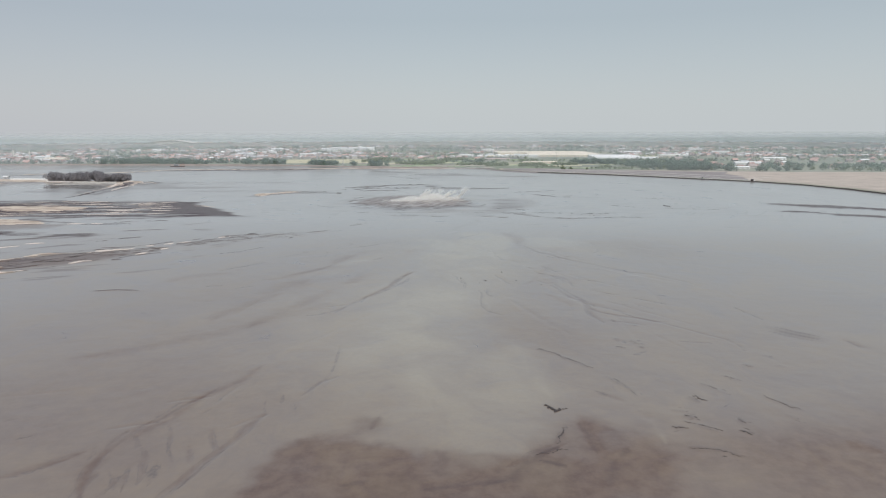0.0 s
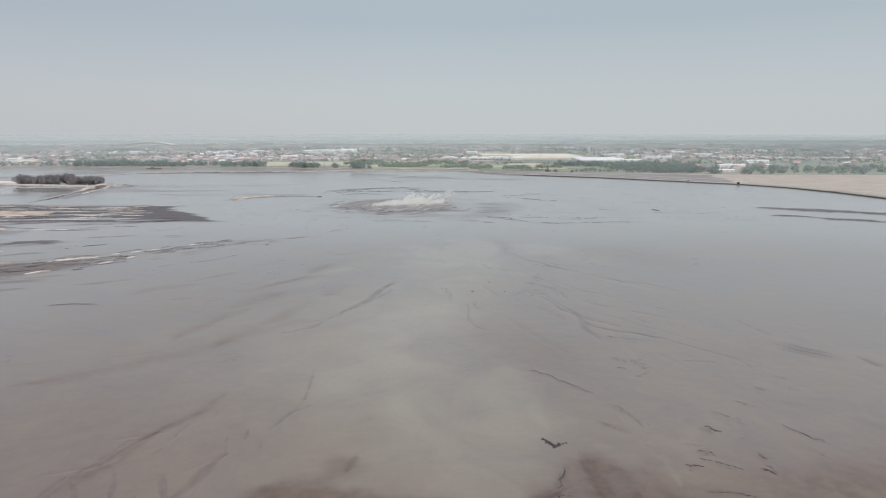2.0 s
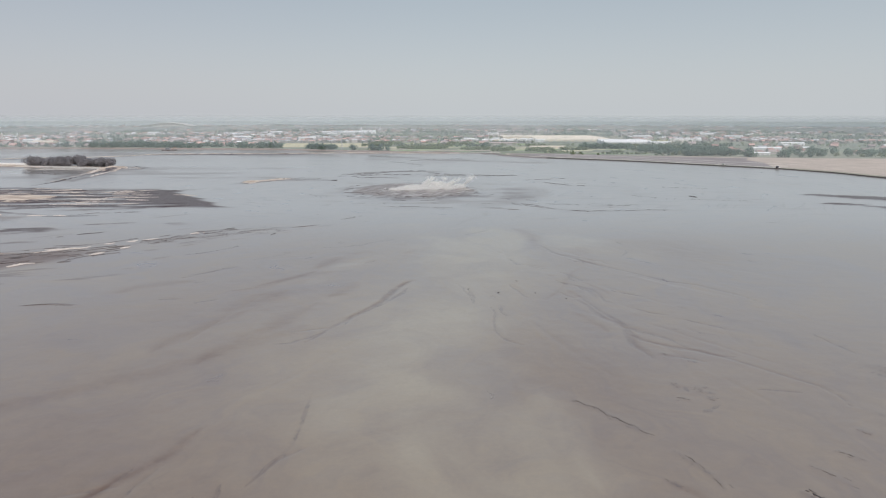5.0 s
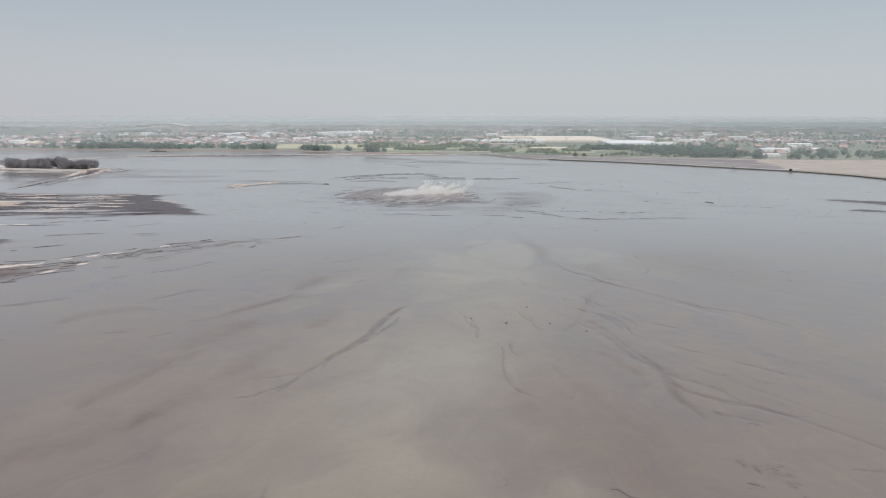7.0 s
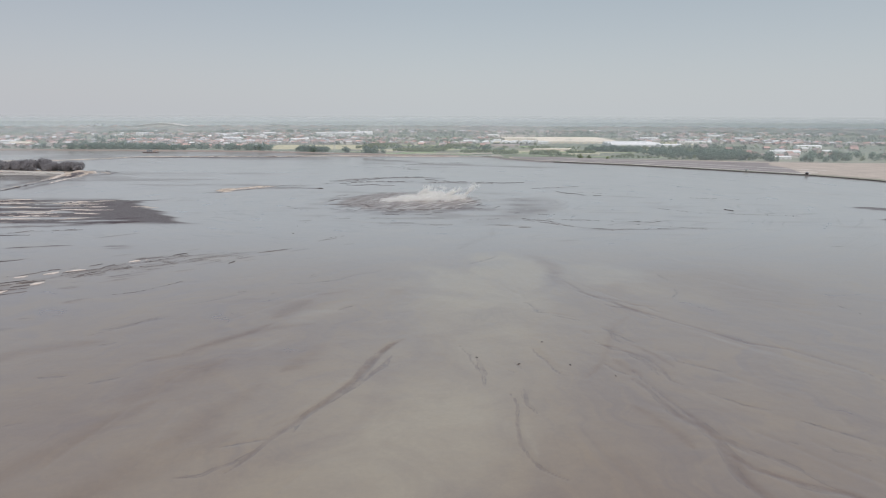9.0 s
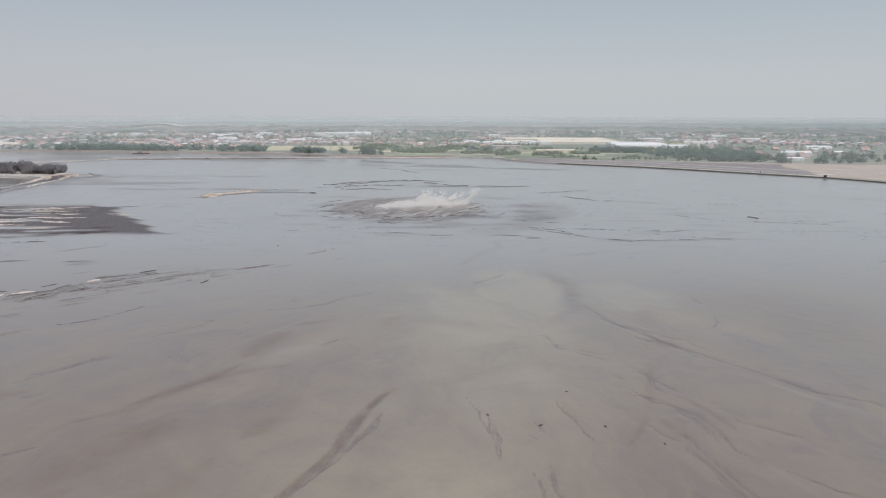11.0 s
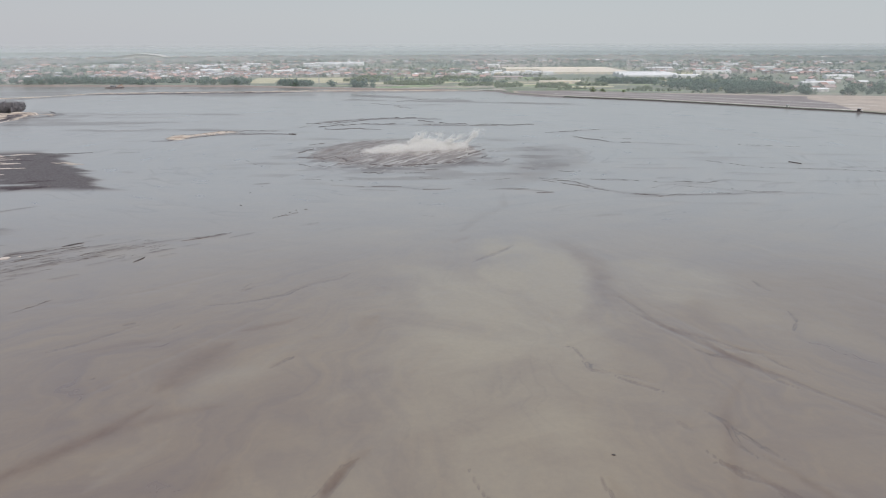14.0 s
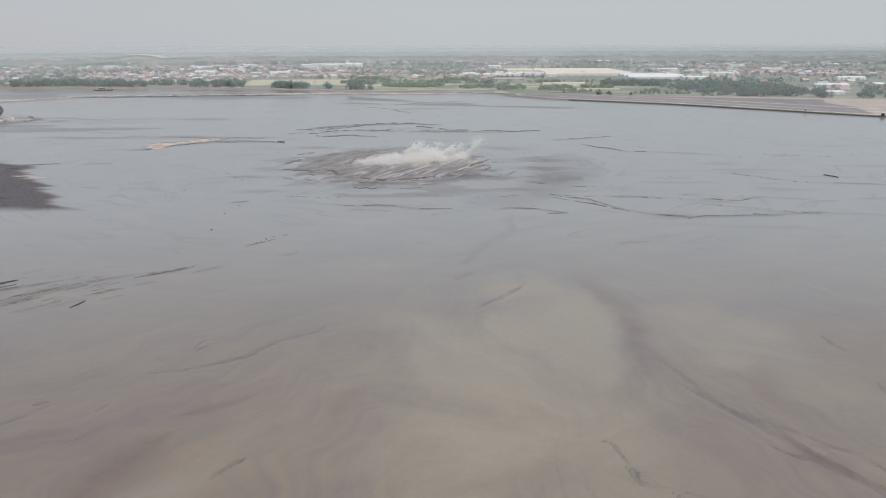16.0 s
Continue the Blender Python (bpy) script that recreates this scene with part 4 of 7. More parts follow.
stroke([(-146, 566), (-128, 575), (-110, 578), (-93, 574)], 2.6, 0.4, 133, dark=0.75, z=0.2)
stroke([(-136, 588), (-110, 592), (-100, 590)], 1.4, 0.5, 134, dark=0.5)
streaky(-420, -90, 590, 720, 135, 0.58, 0.68, 60, 17.0, 0.0, dark=0.38, z=0.1)
streaky(-640, -120, 845, 960, 136, 0.55, 0.66, 120, 26.0, 0.04, dark=0.42, z=0.2)
stroke([(-560, 830), (-439, 868), (-389, 928), (-279, 939), (-160, 949), (60, 946)], 7.0, 0.3, 137, dry=0.9, z=1.2)
stroke([(-560, 815), (-430, 852), (-380, 915), (-279, 926), (-160, 936), (60, 936)], 5.0, 0.4, 138, dark=0.45, z=0.3)
pool(-560, 1020, 420, 62, 0, 0.4, 0.2, warm=0.4, dark=0.04, z=0.5, seed=139)
pool(-120, 985, 170, 40, -6, 0.4, 0.2, warm=0.4, dark=0.06, z=0.5, seed=140)
streaky(-100, 200, 780, 930, 142, 0.56, 0.66, 60, 24.0, -0.3, dark=0.5, z=0.2)

pool(-159, 560, 6, 10, 20, 0.2, 0.1, grain=6, dry=1.2, z=0.6, seed=186)
stroke([(-170, 546), (-160, 549), (-150, 562), (-138, 574)], 2.4, 0.4, 187, dark=0.7)
stroke([(-165, 566), (-152, 578), (-135, 597)], 2.4, 0.5, 188, dark=0.6)
pool(-338, 696, 9, 12, 0, 0.3, 0.1, grain=8, warm=0.8, dark=0.3, z=1.2, seed=189)
stroke([(-325, 672), (-312, 688), (-306, 702), (-316, 716)], 2.6, 0.4, 190, dark=0.6, dry=0.2, z=0.3)
streaky(-235, -95, 262, 300, 191, 0.56, 0.66, 22, 3.6, 0.78, dark=0.5, z=0.1)
streaky(-235, -110, 205, 250, 192, 0.60, 0.68, 16, 3.0, 0.3, dark=0.4)
for k in range(44):
    # loose dark scum lines on the flats round the vent
    x, y = random.uniform(-230, 230), random.uniform(300, 600)
    if math.hypot(x + 27, y - 500) > 75 and (y > 350 or abs(x) > 70):
        ln, tilt = random.uniform(5, 20), random.uniform(-0.35, 0.35) + (0.5 if x < -60 and y < 400 else 0)
        stroke([(x, y), (x + ln * 0.5, y + ln * 0.5 * tilt + random.uniform(-1, 1)), (x + ln, y + ln * tilt)], random.uniform(0.6, 1.3), 0.5, 400 + k, dark=random.uniform(0.25, 0.65), z=0.1)
for k in range(70):
    # short slanted scum lines on the western flat
    x, y = random.uniform(-135, -60), random.uniform(285, 352)
    if abs(y - 345 - 0.9 * (x + 100)) < 34:
        ln = random.uniform(3, 9)
        stroke([(x, y), (x + ln * 0.55, y + ln * 0.45), (x + ln, y + ln * 0.8)], random.uniform(0.5, 0.9), 0.3, 1000 + k, dark=random.uniform(0.25, 0.6), z=0.08)
for x0, y0, dx, dy in ((-56, 120, -9, -3), (-52, 126, -3, -11), (-42, 111, -6, -6), (-38, 117, 2, -9), (-62, 108, -9, -3), (-30, 131, -7, -8), (-36, 192, -8, -3), (-30, 205, -2, -11), (40, 195, 6, -10), (45, 172, 9, -5), (50, 272, 9, -3), (26, 264, 7, -5)):
    # side rills of the gullies
    stroke([(x0, y0), (x0 + dx * 0.6, y0 + dy * 0.5), (x0 + dx, y0 + dy)], 0.7, 0.5, 480 + x0, **FAINT)

# --- the boiling vent, its torn rings and the wet flats beside it
dv = np.hypot((WX + 21) / 50, (WY - VENT[1]) / 47)
av = np.arctan2(WY - VENT[1], WX - VENT[0])
heart = 1 - ease(dv + 0.22 * (cloud(X / 9, Y / 7, 150) - 0.5), 0.82, 1.0)
LAYER["warm"] += 0.75 * heart
SU, SV = 0.47 * X + 0.88 * Y, 0.47 * Y - 0.88 * X
LAYER["dark"] += 0.2 * heart * ease(cloud(SU / 18, SV / 3.0, 151), 0.44, 0.58)
LAYER["z"] += heart * (0.9 * (1 - ease(dv, 0, 1)) + 1.3 * cloud(SU / 18, SV / 3.5, 152))
rim = np.exp(-(((dv - 0.99) / 0.14) ** 2))
LAYER["dark"] += 0.5 * rim * ease(cloud(X / 14, Y / 5.5, 153, 3), 0.50, 0.60)
# rim crests that take the same painted sheen
CREST_GLINT = 0.8 * rim * ease(cloud(X / 12, Y / 5.0, 158, 3), 0.54, 0.62)
LAYER["z"] += 0.5 * rim
outer = np.exp(-(((dv - 1.4) / 0.32) ** 2)) * ease(cloud(X / 26, Y / 8.0, 154, 3), 0.56, 0.66)
LAYER["dark"] += 0.34 * outer
pool(60, 490, 16, 32, -16, 0.12, 0.4, grain=5, dark=0.24, seed=155)
pool(48, 455, 13, 26, -28, 0.4, 0.3, grain=6, dark=0.22, seed=1551)
pool(30, 430, 10, 22, -40, 0.5, 0.3, grain=6, dark=0.20, seed=1552)
pool(20, 470, 46, 12, -12, 0.6, 0.4, dark=0.16, seed=156)
stroke([(-96, 612), (-70, 628), (-30, 620), (44, 611)], 2.6, 0.8, 157, dark=0.5, z=0.2)
stroke([(-84, 637), (-52, 655), (-20, 660), (6, 652)], 3.6, 0.4, 158, dark=0.7, z=0.3)
stroke([(-40, 640), (-10, 632), (12, 620)], 1.6, 0.4, 160, dark=0.5, z=0.2)
stroke([(44, 430), (55, 424), (60, 410), (67, 402), (81, 395), (94, 398), (112, 400), (140, 405)], 1.0, 0.5, 161, dark=0.6, z=0.2)
stroke([(42, 432), (67, 427), (90, 424)], 0.9, 0.7, 162, dark=0.35, z=0.1)
stroke([(96, 423), (110, 420), (121, 424), (150, 419)], 1.0, 0.7, 193, dark=0.35, z=0.1)
stroke([(78, 408), (92, 416), (112, 408), (130, 398)], 1.0, 0.7, 163, dark=0.3, z=0.1)
stroke([(20, 410), (30, 411), (43, 402)], 1.3, 0.4, 164, dark=0.6, z=0.2)
stroke([(-48, 420), (-35, 416), (-17, 415), (-3, 410)], 1.0, 0.4, 165, dark=0.6, z=0.2)
stroke([(84, 560), (99, 533), (120, 530), (150, 520)], 1.3, 0.5, 166, dark=0.55, z=0.2)
stroke([(70, 575), (109, 590), (120, 588)], 1.4, 0.4, 167, dark=0.6, z=0.2)
stroke([(130, 470), (150, 452), (175, 447), (200, 440)], 1.2, 0.6, 168, dark=0.45)
stroke([(190, 560), (215, 545), (240, 548)], 2.5, 0.5, 169, dark=0.35)
streaky(60, 230, 385, 520, 170, 0.62, 0.70, 34, 4.5, -0.1, dark=0.18, z=0.1)
stroke([(-77, 346), (-70, 348), (-66, 352)], 0.7, 0.2, 171, dark=0.8, z=0.2)
# dark bars off the eastern dyke
stroke([(252, 474), (285, 456), (318, 434), (360, 420)], 8.0, 0.1, 173, dark=0.85, z=0.4)
stroke([(238, 428), (250, 423), (262, 419)], 4.0, 0.1, 174, dark=0.85, z=0.3)
stroke([(262, 413), (278, 400), (300, 388)], 6.0, 0.1, 175, dark=0.85, z=0.3)
stroke([(250, 560), (290, 540), (310, 528)], 3.0, 0.4, 176, dark=0.35)


stroke([(-318, 648), (-328, 680), (-330, 698), (-333, 712)], 2.6, 0.2, 1230, dry=0.95, z=0.5)
stroke([(-357, 718), (-334, 701), (-320, 691)], 2.4, 0.2, 1231, dry=0.9, z=0.4)
stroke([(-348, 736), (-332, 722), (-316, 704), (-304, 680)], 2.0, 0.3, 1232, dry=0.6, dark=0.5, z=0.3)
stroke([(-322, 640), (-334, 672), (-337, 690)], 2.2, 0.3, 1233, dark=0.6, z=0.2)
stroke([(-163, 566), (-152, 577), (-140, 587), (-126, 590)], 1.2, 0.3, 1234, dry=0.8, z=0.3)
stroke([(-330.5, 711.5), (-335.4, 683.6), (-335.5, 644.4), (-328.2, 595.5), (-324.9, 554.5)], 3.2, 0.5, 1240, dry=0.6, warm=0.5, z=0.4)
stroke([(-335.5, 715.7), (-344.6, 707.4), (-342, 679.8), (-336.1, 651.1)], 3.4, 0.3, 1241, dry=0.8, z=0.5)
stroke([(-316, 644.3), (-313.7, 601.1), (-311.5, 559.2)], 3.4, 0.4, 1242, dark=0.55, z=0.2)
for n, off in enumerate((-9, -4.5, 4, 8)):
    stroke([(-333 + off, 706), (-336 + off, 684), (-336 + off, 645), (-329 + off, 596), (-325 + off, 560)], 1.8, 0.6, 1243 + n, dark=0.6, warm=0.4, z=0.2)
# water standing before the tree island
pool(-398, 668, 66, 34, -14, 0.2, 0.0, grain=20, still=1.0, dry=-0.8, seed=1226)

HEIGHT = 0.35 * (cloud(X / 60, Y / 60, 200) - 0.5) + 0.10 * (cloud(X / 3, Y / 3, 201) - 0.5) + LAYER["z"] * (0.8 + 0.4 * cloud(X / 4, Y / 4, 202))


def mud_z(x, y):
    """Height of the mud's surface at a place."""
    i, j = min(max(int(np.searchsorted(GX, x)), 1), len(GX) - 1), min(max(int(np.searchsorted(GY, y)), 1), len(GY) - 1)
    u, v = (x - GX[i - 1]) / (GX[i] - GX[i - 1]), (y - GY[j - 1]) / (GY[j] - GY[j - 1])
    return float((HEIGHT[j - 1, i - 1] * (1 - u) + HEIGHT[j - 1, i] * u) * (1 - v) + (HEIGHT[j, i - 1] * (1 - u) + HEIGHT[j, i] * u) * v)


def mud_lake():
    z = HEIGHT
    ny, nx = X.shape
    me = bpy.data.meshes.new("mud_lake")
    k = np.arange(ny * nx).reshape(ny, nx)
    quads = np.stack([k[:-1, :-1], k[:-1, 1:], k[1:, 1:], k[1:, :-1]], -1).reshape(-1, 4)
    me.vertices.add(ny * nx)
    me.vertices.foreach_set("co", np.stack([X, Y, z], -1).astype(np.float32).ravel())
    me.loops.add(quads.size)
    me.loops.foreach_set("vertex_index", quads.astype(np.int32).ravel())
    me.polygons.add(len(quads))
    me.polygons.foreach_set("loop_start", np.arange(0, quads.size, 4, dtype=np.int32))
    me.polygons.foreach_set("use_smooth", np.ones(len(quads), bool))
    me.update(calc_edges=True)
    for key in ("light", "dark", "dry", "warm", "gully", "still"):
        me.attributes.new(key, "FLOAT", "POINT").data.foreach_set("value", np.clip(LAYER[key], 0, 1).astype(np.float32).ravel())
    fan = (1 - ease(WY, 265, 425)) * (1 - 0.6 * ease(np.abs(X), 160, 320))
    me.attributes.new("fan", "FLOAT", "POINT").data.foreach_set("value", fan.astype(np.float32).ravel())
    me.attributes.new("vent", "FLOAT", "POINT").data.foreach_set("value", np.maximum(heart * (0.35 + 0.65 * ease(X, -52, -22)), CREST_GLINT).astype(np.float32).ravel())
    th, r = np.arctan2(WX - APEX[0], APEX[1] + 25 - WY), np.hypot(WX - APEX[0], WY - APEX[1])
    rill = np.stack([(th + 0.12 * (cloud(X / 30, Y / 30, 212) - 0.5) + 0.06 * (cloud(X / 9, Y / 9, 213) - 0.5)) * 30, r / 45, 0 * r], -1)
    me.attributes.new("rill", "FLOAT_VECTOR", "POINT").data.foreach_set("vector", rill.astype(np.float32).ravel())
    th = th + 0.30 * (cloud(X / 34, Y / 34, 210) - 0.5) + 0.10 * (cloud(X / 10, Y / 10, 211) - 0.5)
    flow = np.stack([th * 26, r / 34, 0 * r], -1)
    me.attributes.new("flow", "FLOAT_VECTOR", "POINT").data.foreach_set("vector", flow.astype(np.float32).ravel())
    rv = np.hypot((WX - VENT[0]) / 1.25, WY - VENT[1])
    ring = np.stack([rv / 9, np.abs(av) * 4, 0 * rv], -1)
    me.attributes.new("ring", "FLOAT_VECTOR", "POINT").data.foreach_set("vector", ring.astype(np.float32).ravel())
    me.materials.append(MUD)
    return tagged(new("mud_lake", me), "wide grey-brown lake of wet volcanic mud", kind="structure")


mud_lake()


# ---------------------------------------------------------------- land and dykes
def sheet(name, outline, z, material, label):
    bm = bmesh.new()
    verts = [bm.verts.new((x, y, z)) for x, y in outline]
    bmesh.ops.triangulate(bm, faces=[bm.faces.new(verts)])
    for f in bm.faces:
        if f.normal.z < 0:
            f.normal_flip()
    return tagged(finish(name, bm, material), label, kind="structure")


sheet("ground", [(-4900, -4900), (4900, -4900), (4900, 4900), (-4900, 4900)], -1.5, EARTH, "flat brown earth reaching to the horizon")
SHORE = [(-1700, 1150), (-900, 1108), (-581, 1086), (-425, 1073), (-269, 1054), (-84, 985), (30, 956), (82, 942)]
DYKE = [(82, 942), (86, 905), (116, 869), (172, 834), (224, 801), (273, 757), (312, 718), (351, 686), (379, 640), (394, 590), (402, 520), (414, 380), (430, 100), (450, -800)]
sheet("land", SHORE + DYKE[1:] + [(4900, -800), (4900, 4900), (-4900, 4900), (-4900, 1150)], 1.0, LAND, "flat plain of fields and scrub behind the shore")


def swept(name, line, profile, material, label, jitter=0.3, rise=0):
    """A bank of the given cross-section (offset, height) along a line."""
    bm = bmesh.new()
    fine = []
    for (ax, ay), (bx, by) in zip(line[:-1], line[1:]):
        n = max(1, int(math.hypot(bx - ax, by - ay) / 9))
        fine += [(ax + (bx - ax) * k / n, ay + (by - ay) * k / n) for k in range(n)]
    fine.append(line[-1])
    rings = []
    for k, (x, y) in enumerate(fine):
        (ax, ay), (bx, by) = fine[max(0, k - 1)], fine[min(len(fine) - 1, k + 1)]
        up = min(1, k / rise) if rise else 1
        d = math.hypot(bx - ax, by - ay)
        nx, ny = -(by - ay) / d, (bx - ax) / d
        rings.append([bm.verts.new((x + nx * (o + random.uniform(-jitter, jitter)), y + ny * (o + random.uniform(-jitter, jitter)), (h * up if h > 0 else h) + random.uniform(-0.4, 0.4) * jitter)) for o, h in profile])
    for a, b in zip(rings[:-1], rings[1:]):
        for i in range(len(profile) - 1):
            bm.faces.new((a[i], b[i], b[i + 1], a[i + 1]))
    return tagged(finish(name, bm, material), label, kind="structure")


swept("embankment", [(116, 870)] + DYKE[3:], [(-1.6, -0.8), (-0.6, 0.75), (0.7, 0.95), (2.8, 0.9)], STONE, "low dark stone dyke along the mud lake", rise=5)
for off, wide in ((6, 1.7), (30, 1.2), (62, 1.8)):
    swept("service_track", [(x + off * 0.7, y + off * 0.7) for x, y in DYKE[2:8]], [(-wide, 1.16), (0, 1.3), (wide, 1.16)], PALE, "pale gravel service track behind the dyke", 0.2)
swept("shore_track", [(x + 4, y + 14) for x, y in SHORE[4:]], [(-1.6, 1.1), (0, 1.3), (1.6, 1.1)], PALE, "pale gravel track along the shore", 0.2)
swept("shore_bank", SHORE[6:] + DYKE[1:3] + [(140, 854)], [(-6, -0.5), (-2, 0.5), (3, 1.15), (8, 0.9)], DAMP_FLAT, "low bank of damp grey mud on the shore", 0.5)
swept("shore_bank", SHORE[:7], [(-10, -0.5), (-4, 1.3), (3, 1.8), (9, 0.9)], EARTH, "low bank of bare brown earth on the shore", 0.8)
sheet("drying_flat", [(95, 938), (94, 908), (121, 874), (177, 839), (229, 806), (278, 762), (317, 723), (356, 692), (386, 645), (402, 592), (410, 520), (420, 380), (900, 380), (900, 800), (640, 822), (456, 840), (322, 880), (241, 893), (160, 935)], 1.12, SAND, "broad flat of dry tan mud behind the dyke")
sheet("brown_flat", [(100, 934), (99, 910), (124, 878), (180, 843), (232, 810), (281, 766), (318, 728), (352, 700), (372, 760), (372, 800), (392, 836), (300, 868), (241, 888), (160, 930)], 1.2, DAMP_FLAT, "flat of damp grey-brown mud behind the dyke")


def shore_y(x):
    line = SHORE + [(143, 920), (241, 896), (322, 882)]
    return float(np.interp(x, [p[0] for p in line], [p[1] for p in line]))


def fields(name, cells, material, label):
    for x0, y0, x1, y1, lean in cells:
        sheet(name, [(x0, y0), (x1, y0), (x1 + lean, y1), (x0 + lean, y1)], 1.06 + 0.02 * random.random(), material, label)


fields("field", [(-268, 1112, -112, 1262, -20), (-90, 1075, -60, 1120, -6), (150, 1065, 215, 1110, 20), (120, 985, 230, 1020, 10), (-420, 1290, -330, 1380, -30), (420, 1300, 520, 1420, 40)], STRAW, "flat field of yellow dry stubble")
fields("field", [(-70, 990, 10, 1060, -8), (-30, 1070, 60, 1150, 0), (20, 985, 66, 1040, 0), (110, 1030, 230, 1062, 10), (-120, 1300, 60, 1420, -10), (60, 1200, 180, 1290, 8), (560, 1500, 800, 1640, 60), (-200, 1480, -40, 1600, -20)], GRASS, "flat field of fresh green grass")
for k in range(90):
    # narrow strips of crops, stubble and bare soil between shore and town
    x = random.uniform(-150, 330)
    y = shore_y(x) + 22 + 260 * random.random() ** 1.5
    if y > 925:
        mat, words = random.choice(((GRASS, "narrow strip of green crops"), (STRAW, "narrow strip of yellow stubble"), (LAND, "strip of rough scrub"), (SAND, "strip of bare pale soil")))
        sheet("field", [(x, y), (x + (w := random.uniform(30, 110)), y - 0.1 * w), (x + w + 4, y - 0.1 * w + (d := random.uniform(5, 16))), (x + 4, y + d)], 1.10 + 0.004 * k, mat, words)
fields("field", [(90, 1600, 330, 1900, 20), (80, 2300, 420, 2700, 30)], SAND, "bare tan field beyond the sheds")
sheet("track", [(74, 948), (90, 946), (86, 1010), (104, 1075), (98, 1078), (78, 1012)], 1.15, SAND, "pale dirt track leading down to the shore")
swept("road", [(-600, 1420), (-100, 1395), (300, 1180), (420, 1100), (640, 1040)], [(-3.5, 1.12), (0, 1.18), (3.5, 1.12)], ROADM, "grey country road between the fields", 0.05)
swept("causeway", [(-498, 745), (-449, 741)], [(-2.6, 0.2), (-2.4, 2.3), (2.4, 2.3), (2.6, 0.2)], WHITE, "low white concrete causeway beside the island", 0.02)
swept("shore_wall", [(-440, 712), (-400, 704), (-350, 690)], [(-0.5, 0.3), (-0.4, 2.0), (0.4, 2.0), (0.5, 0.3)], PALE, "thin pale wall at the foot of the trees", 0.02)


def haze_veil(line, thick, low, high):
    """Stand-in for dry-season haze over the plain, one added see-through sheet lit by sun and sky: thickest at the
    ground, gone where the sky begins.
    """
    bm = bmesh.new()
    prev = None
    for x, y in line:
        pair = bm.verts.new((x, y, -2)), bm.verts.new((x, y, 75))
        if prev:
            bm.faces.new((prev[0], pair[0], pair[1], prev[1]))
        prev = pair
    m, nt, b = node_mat("haze_stand_in")
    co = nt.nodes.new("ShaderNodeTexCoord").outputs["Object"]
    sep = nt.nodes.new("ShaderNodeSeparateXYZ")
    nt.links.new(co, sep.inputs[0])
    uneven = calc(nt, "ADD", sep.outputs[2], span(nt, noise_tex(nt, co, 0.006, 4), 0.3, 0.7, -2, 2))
    cl, mx, sheet_mix = nt.nodes.new("ShaderNodeBsdfTransparent"), nt.nodes.new("ShaderNodeMixShader"), nt.nodes.new("ShaderNodeMixShader")
    sheet_mix.inputs[0].default_value = 0.5
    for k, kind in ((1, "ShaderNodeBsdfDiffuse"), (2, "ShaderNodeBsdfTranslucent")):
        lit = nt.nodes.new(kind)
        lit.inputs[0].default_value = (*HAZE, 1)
        nt.links.new(lit.outputs[0], sheet_mix.inputs[k])
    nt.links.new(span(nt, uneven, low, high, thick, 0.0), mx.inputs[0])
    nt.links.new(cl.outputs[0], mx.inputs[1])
    nt.links.new(sheet_mix.outputs[0], mx.inputs[2])
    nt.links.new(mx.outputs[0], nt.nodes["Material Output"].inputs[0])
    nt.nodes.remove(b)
    return tagged(finish("haze_sheet", bm, m), "pale see-through sheet standing in for haze", kind="structure")


# pale colour standing in for haze, on sheets added one behind another
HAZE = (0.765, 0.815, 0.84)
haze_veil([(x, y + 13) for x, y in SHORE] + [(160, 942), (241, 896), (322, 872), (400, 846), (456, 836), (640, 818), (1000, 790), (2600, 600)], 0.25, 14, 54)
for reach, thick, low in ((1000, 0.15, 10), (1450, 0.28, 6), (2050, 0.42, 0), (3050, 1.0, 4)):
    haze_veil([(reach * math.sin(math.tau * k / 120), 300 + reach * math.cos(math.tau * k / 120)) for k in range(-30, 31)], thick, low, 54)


# ---------------------------------------------------------------- trees
def leaf_quad(bm, c, size, rng, out=Vector((0, 0, 0)), turned=1.1):
    n = (Vector((rng.uniform(-1, 1), rng.uniform(-1, 1), rng.uniform(-0.1, 1.1))) + turned * out).normalized()
    u = n.orthogonal().normalized()
    u.rotate(Matrix.Rotation(rng.uniform(0, math.tau), 3, n))
    v = n.cross(u)
    s, t = size * rng.uniform(0.7, 1.3), size * rng.uniform(0.5, 1.0)
    vs = [bm.verts.new(c + u * s), bm.verts.new(c + v * t + n * 0.2 * s), bm.verts.new(c - u * s * 0.8), bm.verts.new(c - v * t + n * 0.1 * s)]
    bm.faces.new(vs)


def crown_mesh(bm, height, wide, leaves, rng, base=0.3, leaf=0.95, turned=1.1):
    lobes = [(Vector((rng.uniform(-0.5, 0.5) * wide, rng.uniform(-0.5, 0.5) * wide, height * rng.uniform(base + 0.15, 0.86))), wide * rng.uniform(0.28, 0.48)) for _ in range(6)]
    lobes.append((Vector((0, 0, height * 0.8)), wide * 0.35))
    for _ in range(leaves):
        c, r = rng.choice(lobes)
        d = Vector((rng.gauss(0, 1), rng.gauss(0, 1), rng.gauss(0, 0.8))).normalized() * r * rng.uniform(0.6, 1.08)
        leaf_quad(bm, c + d, leaf, rng, d.normalized(), turned)
    return lobes


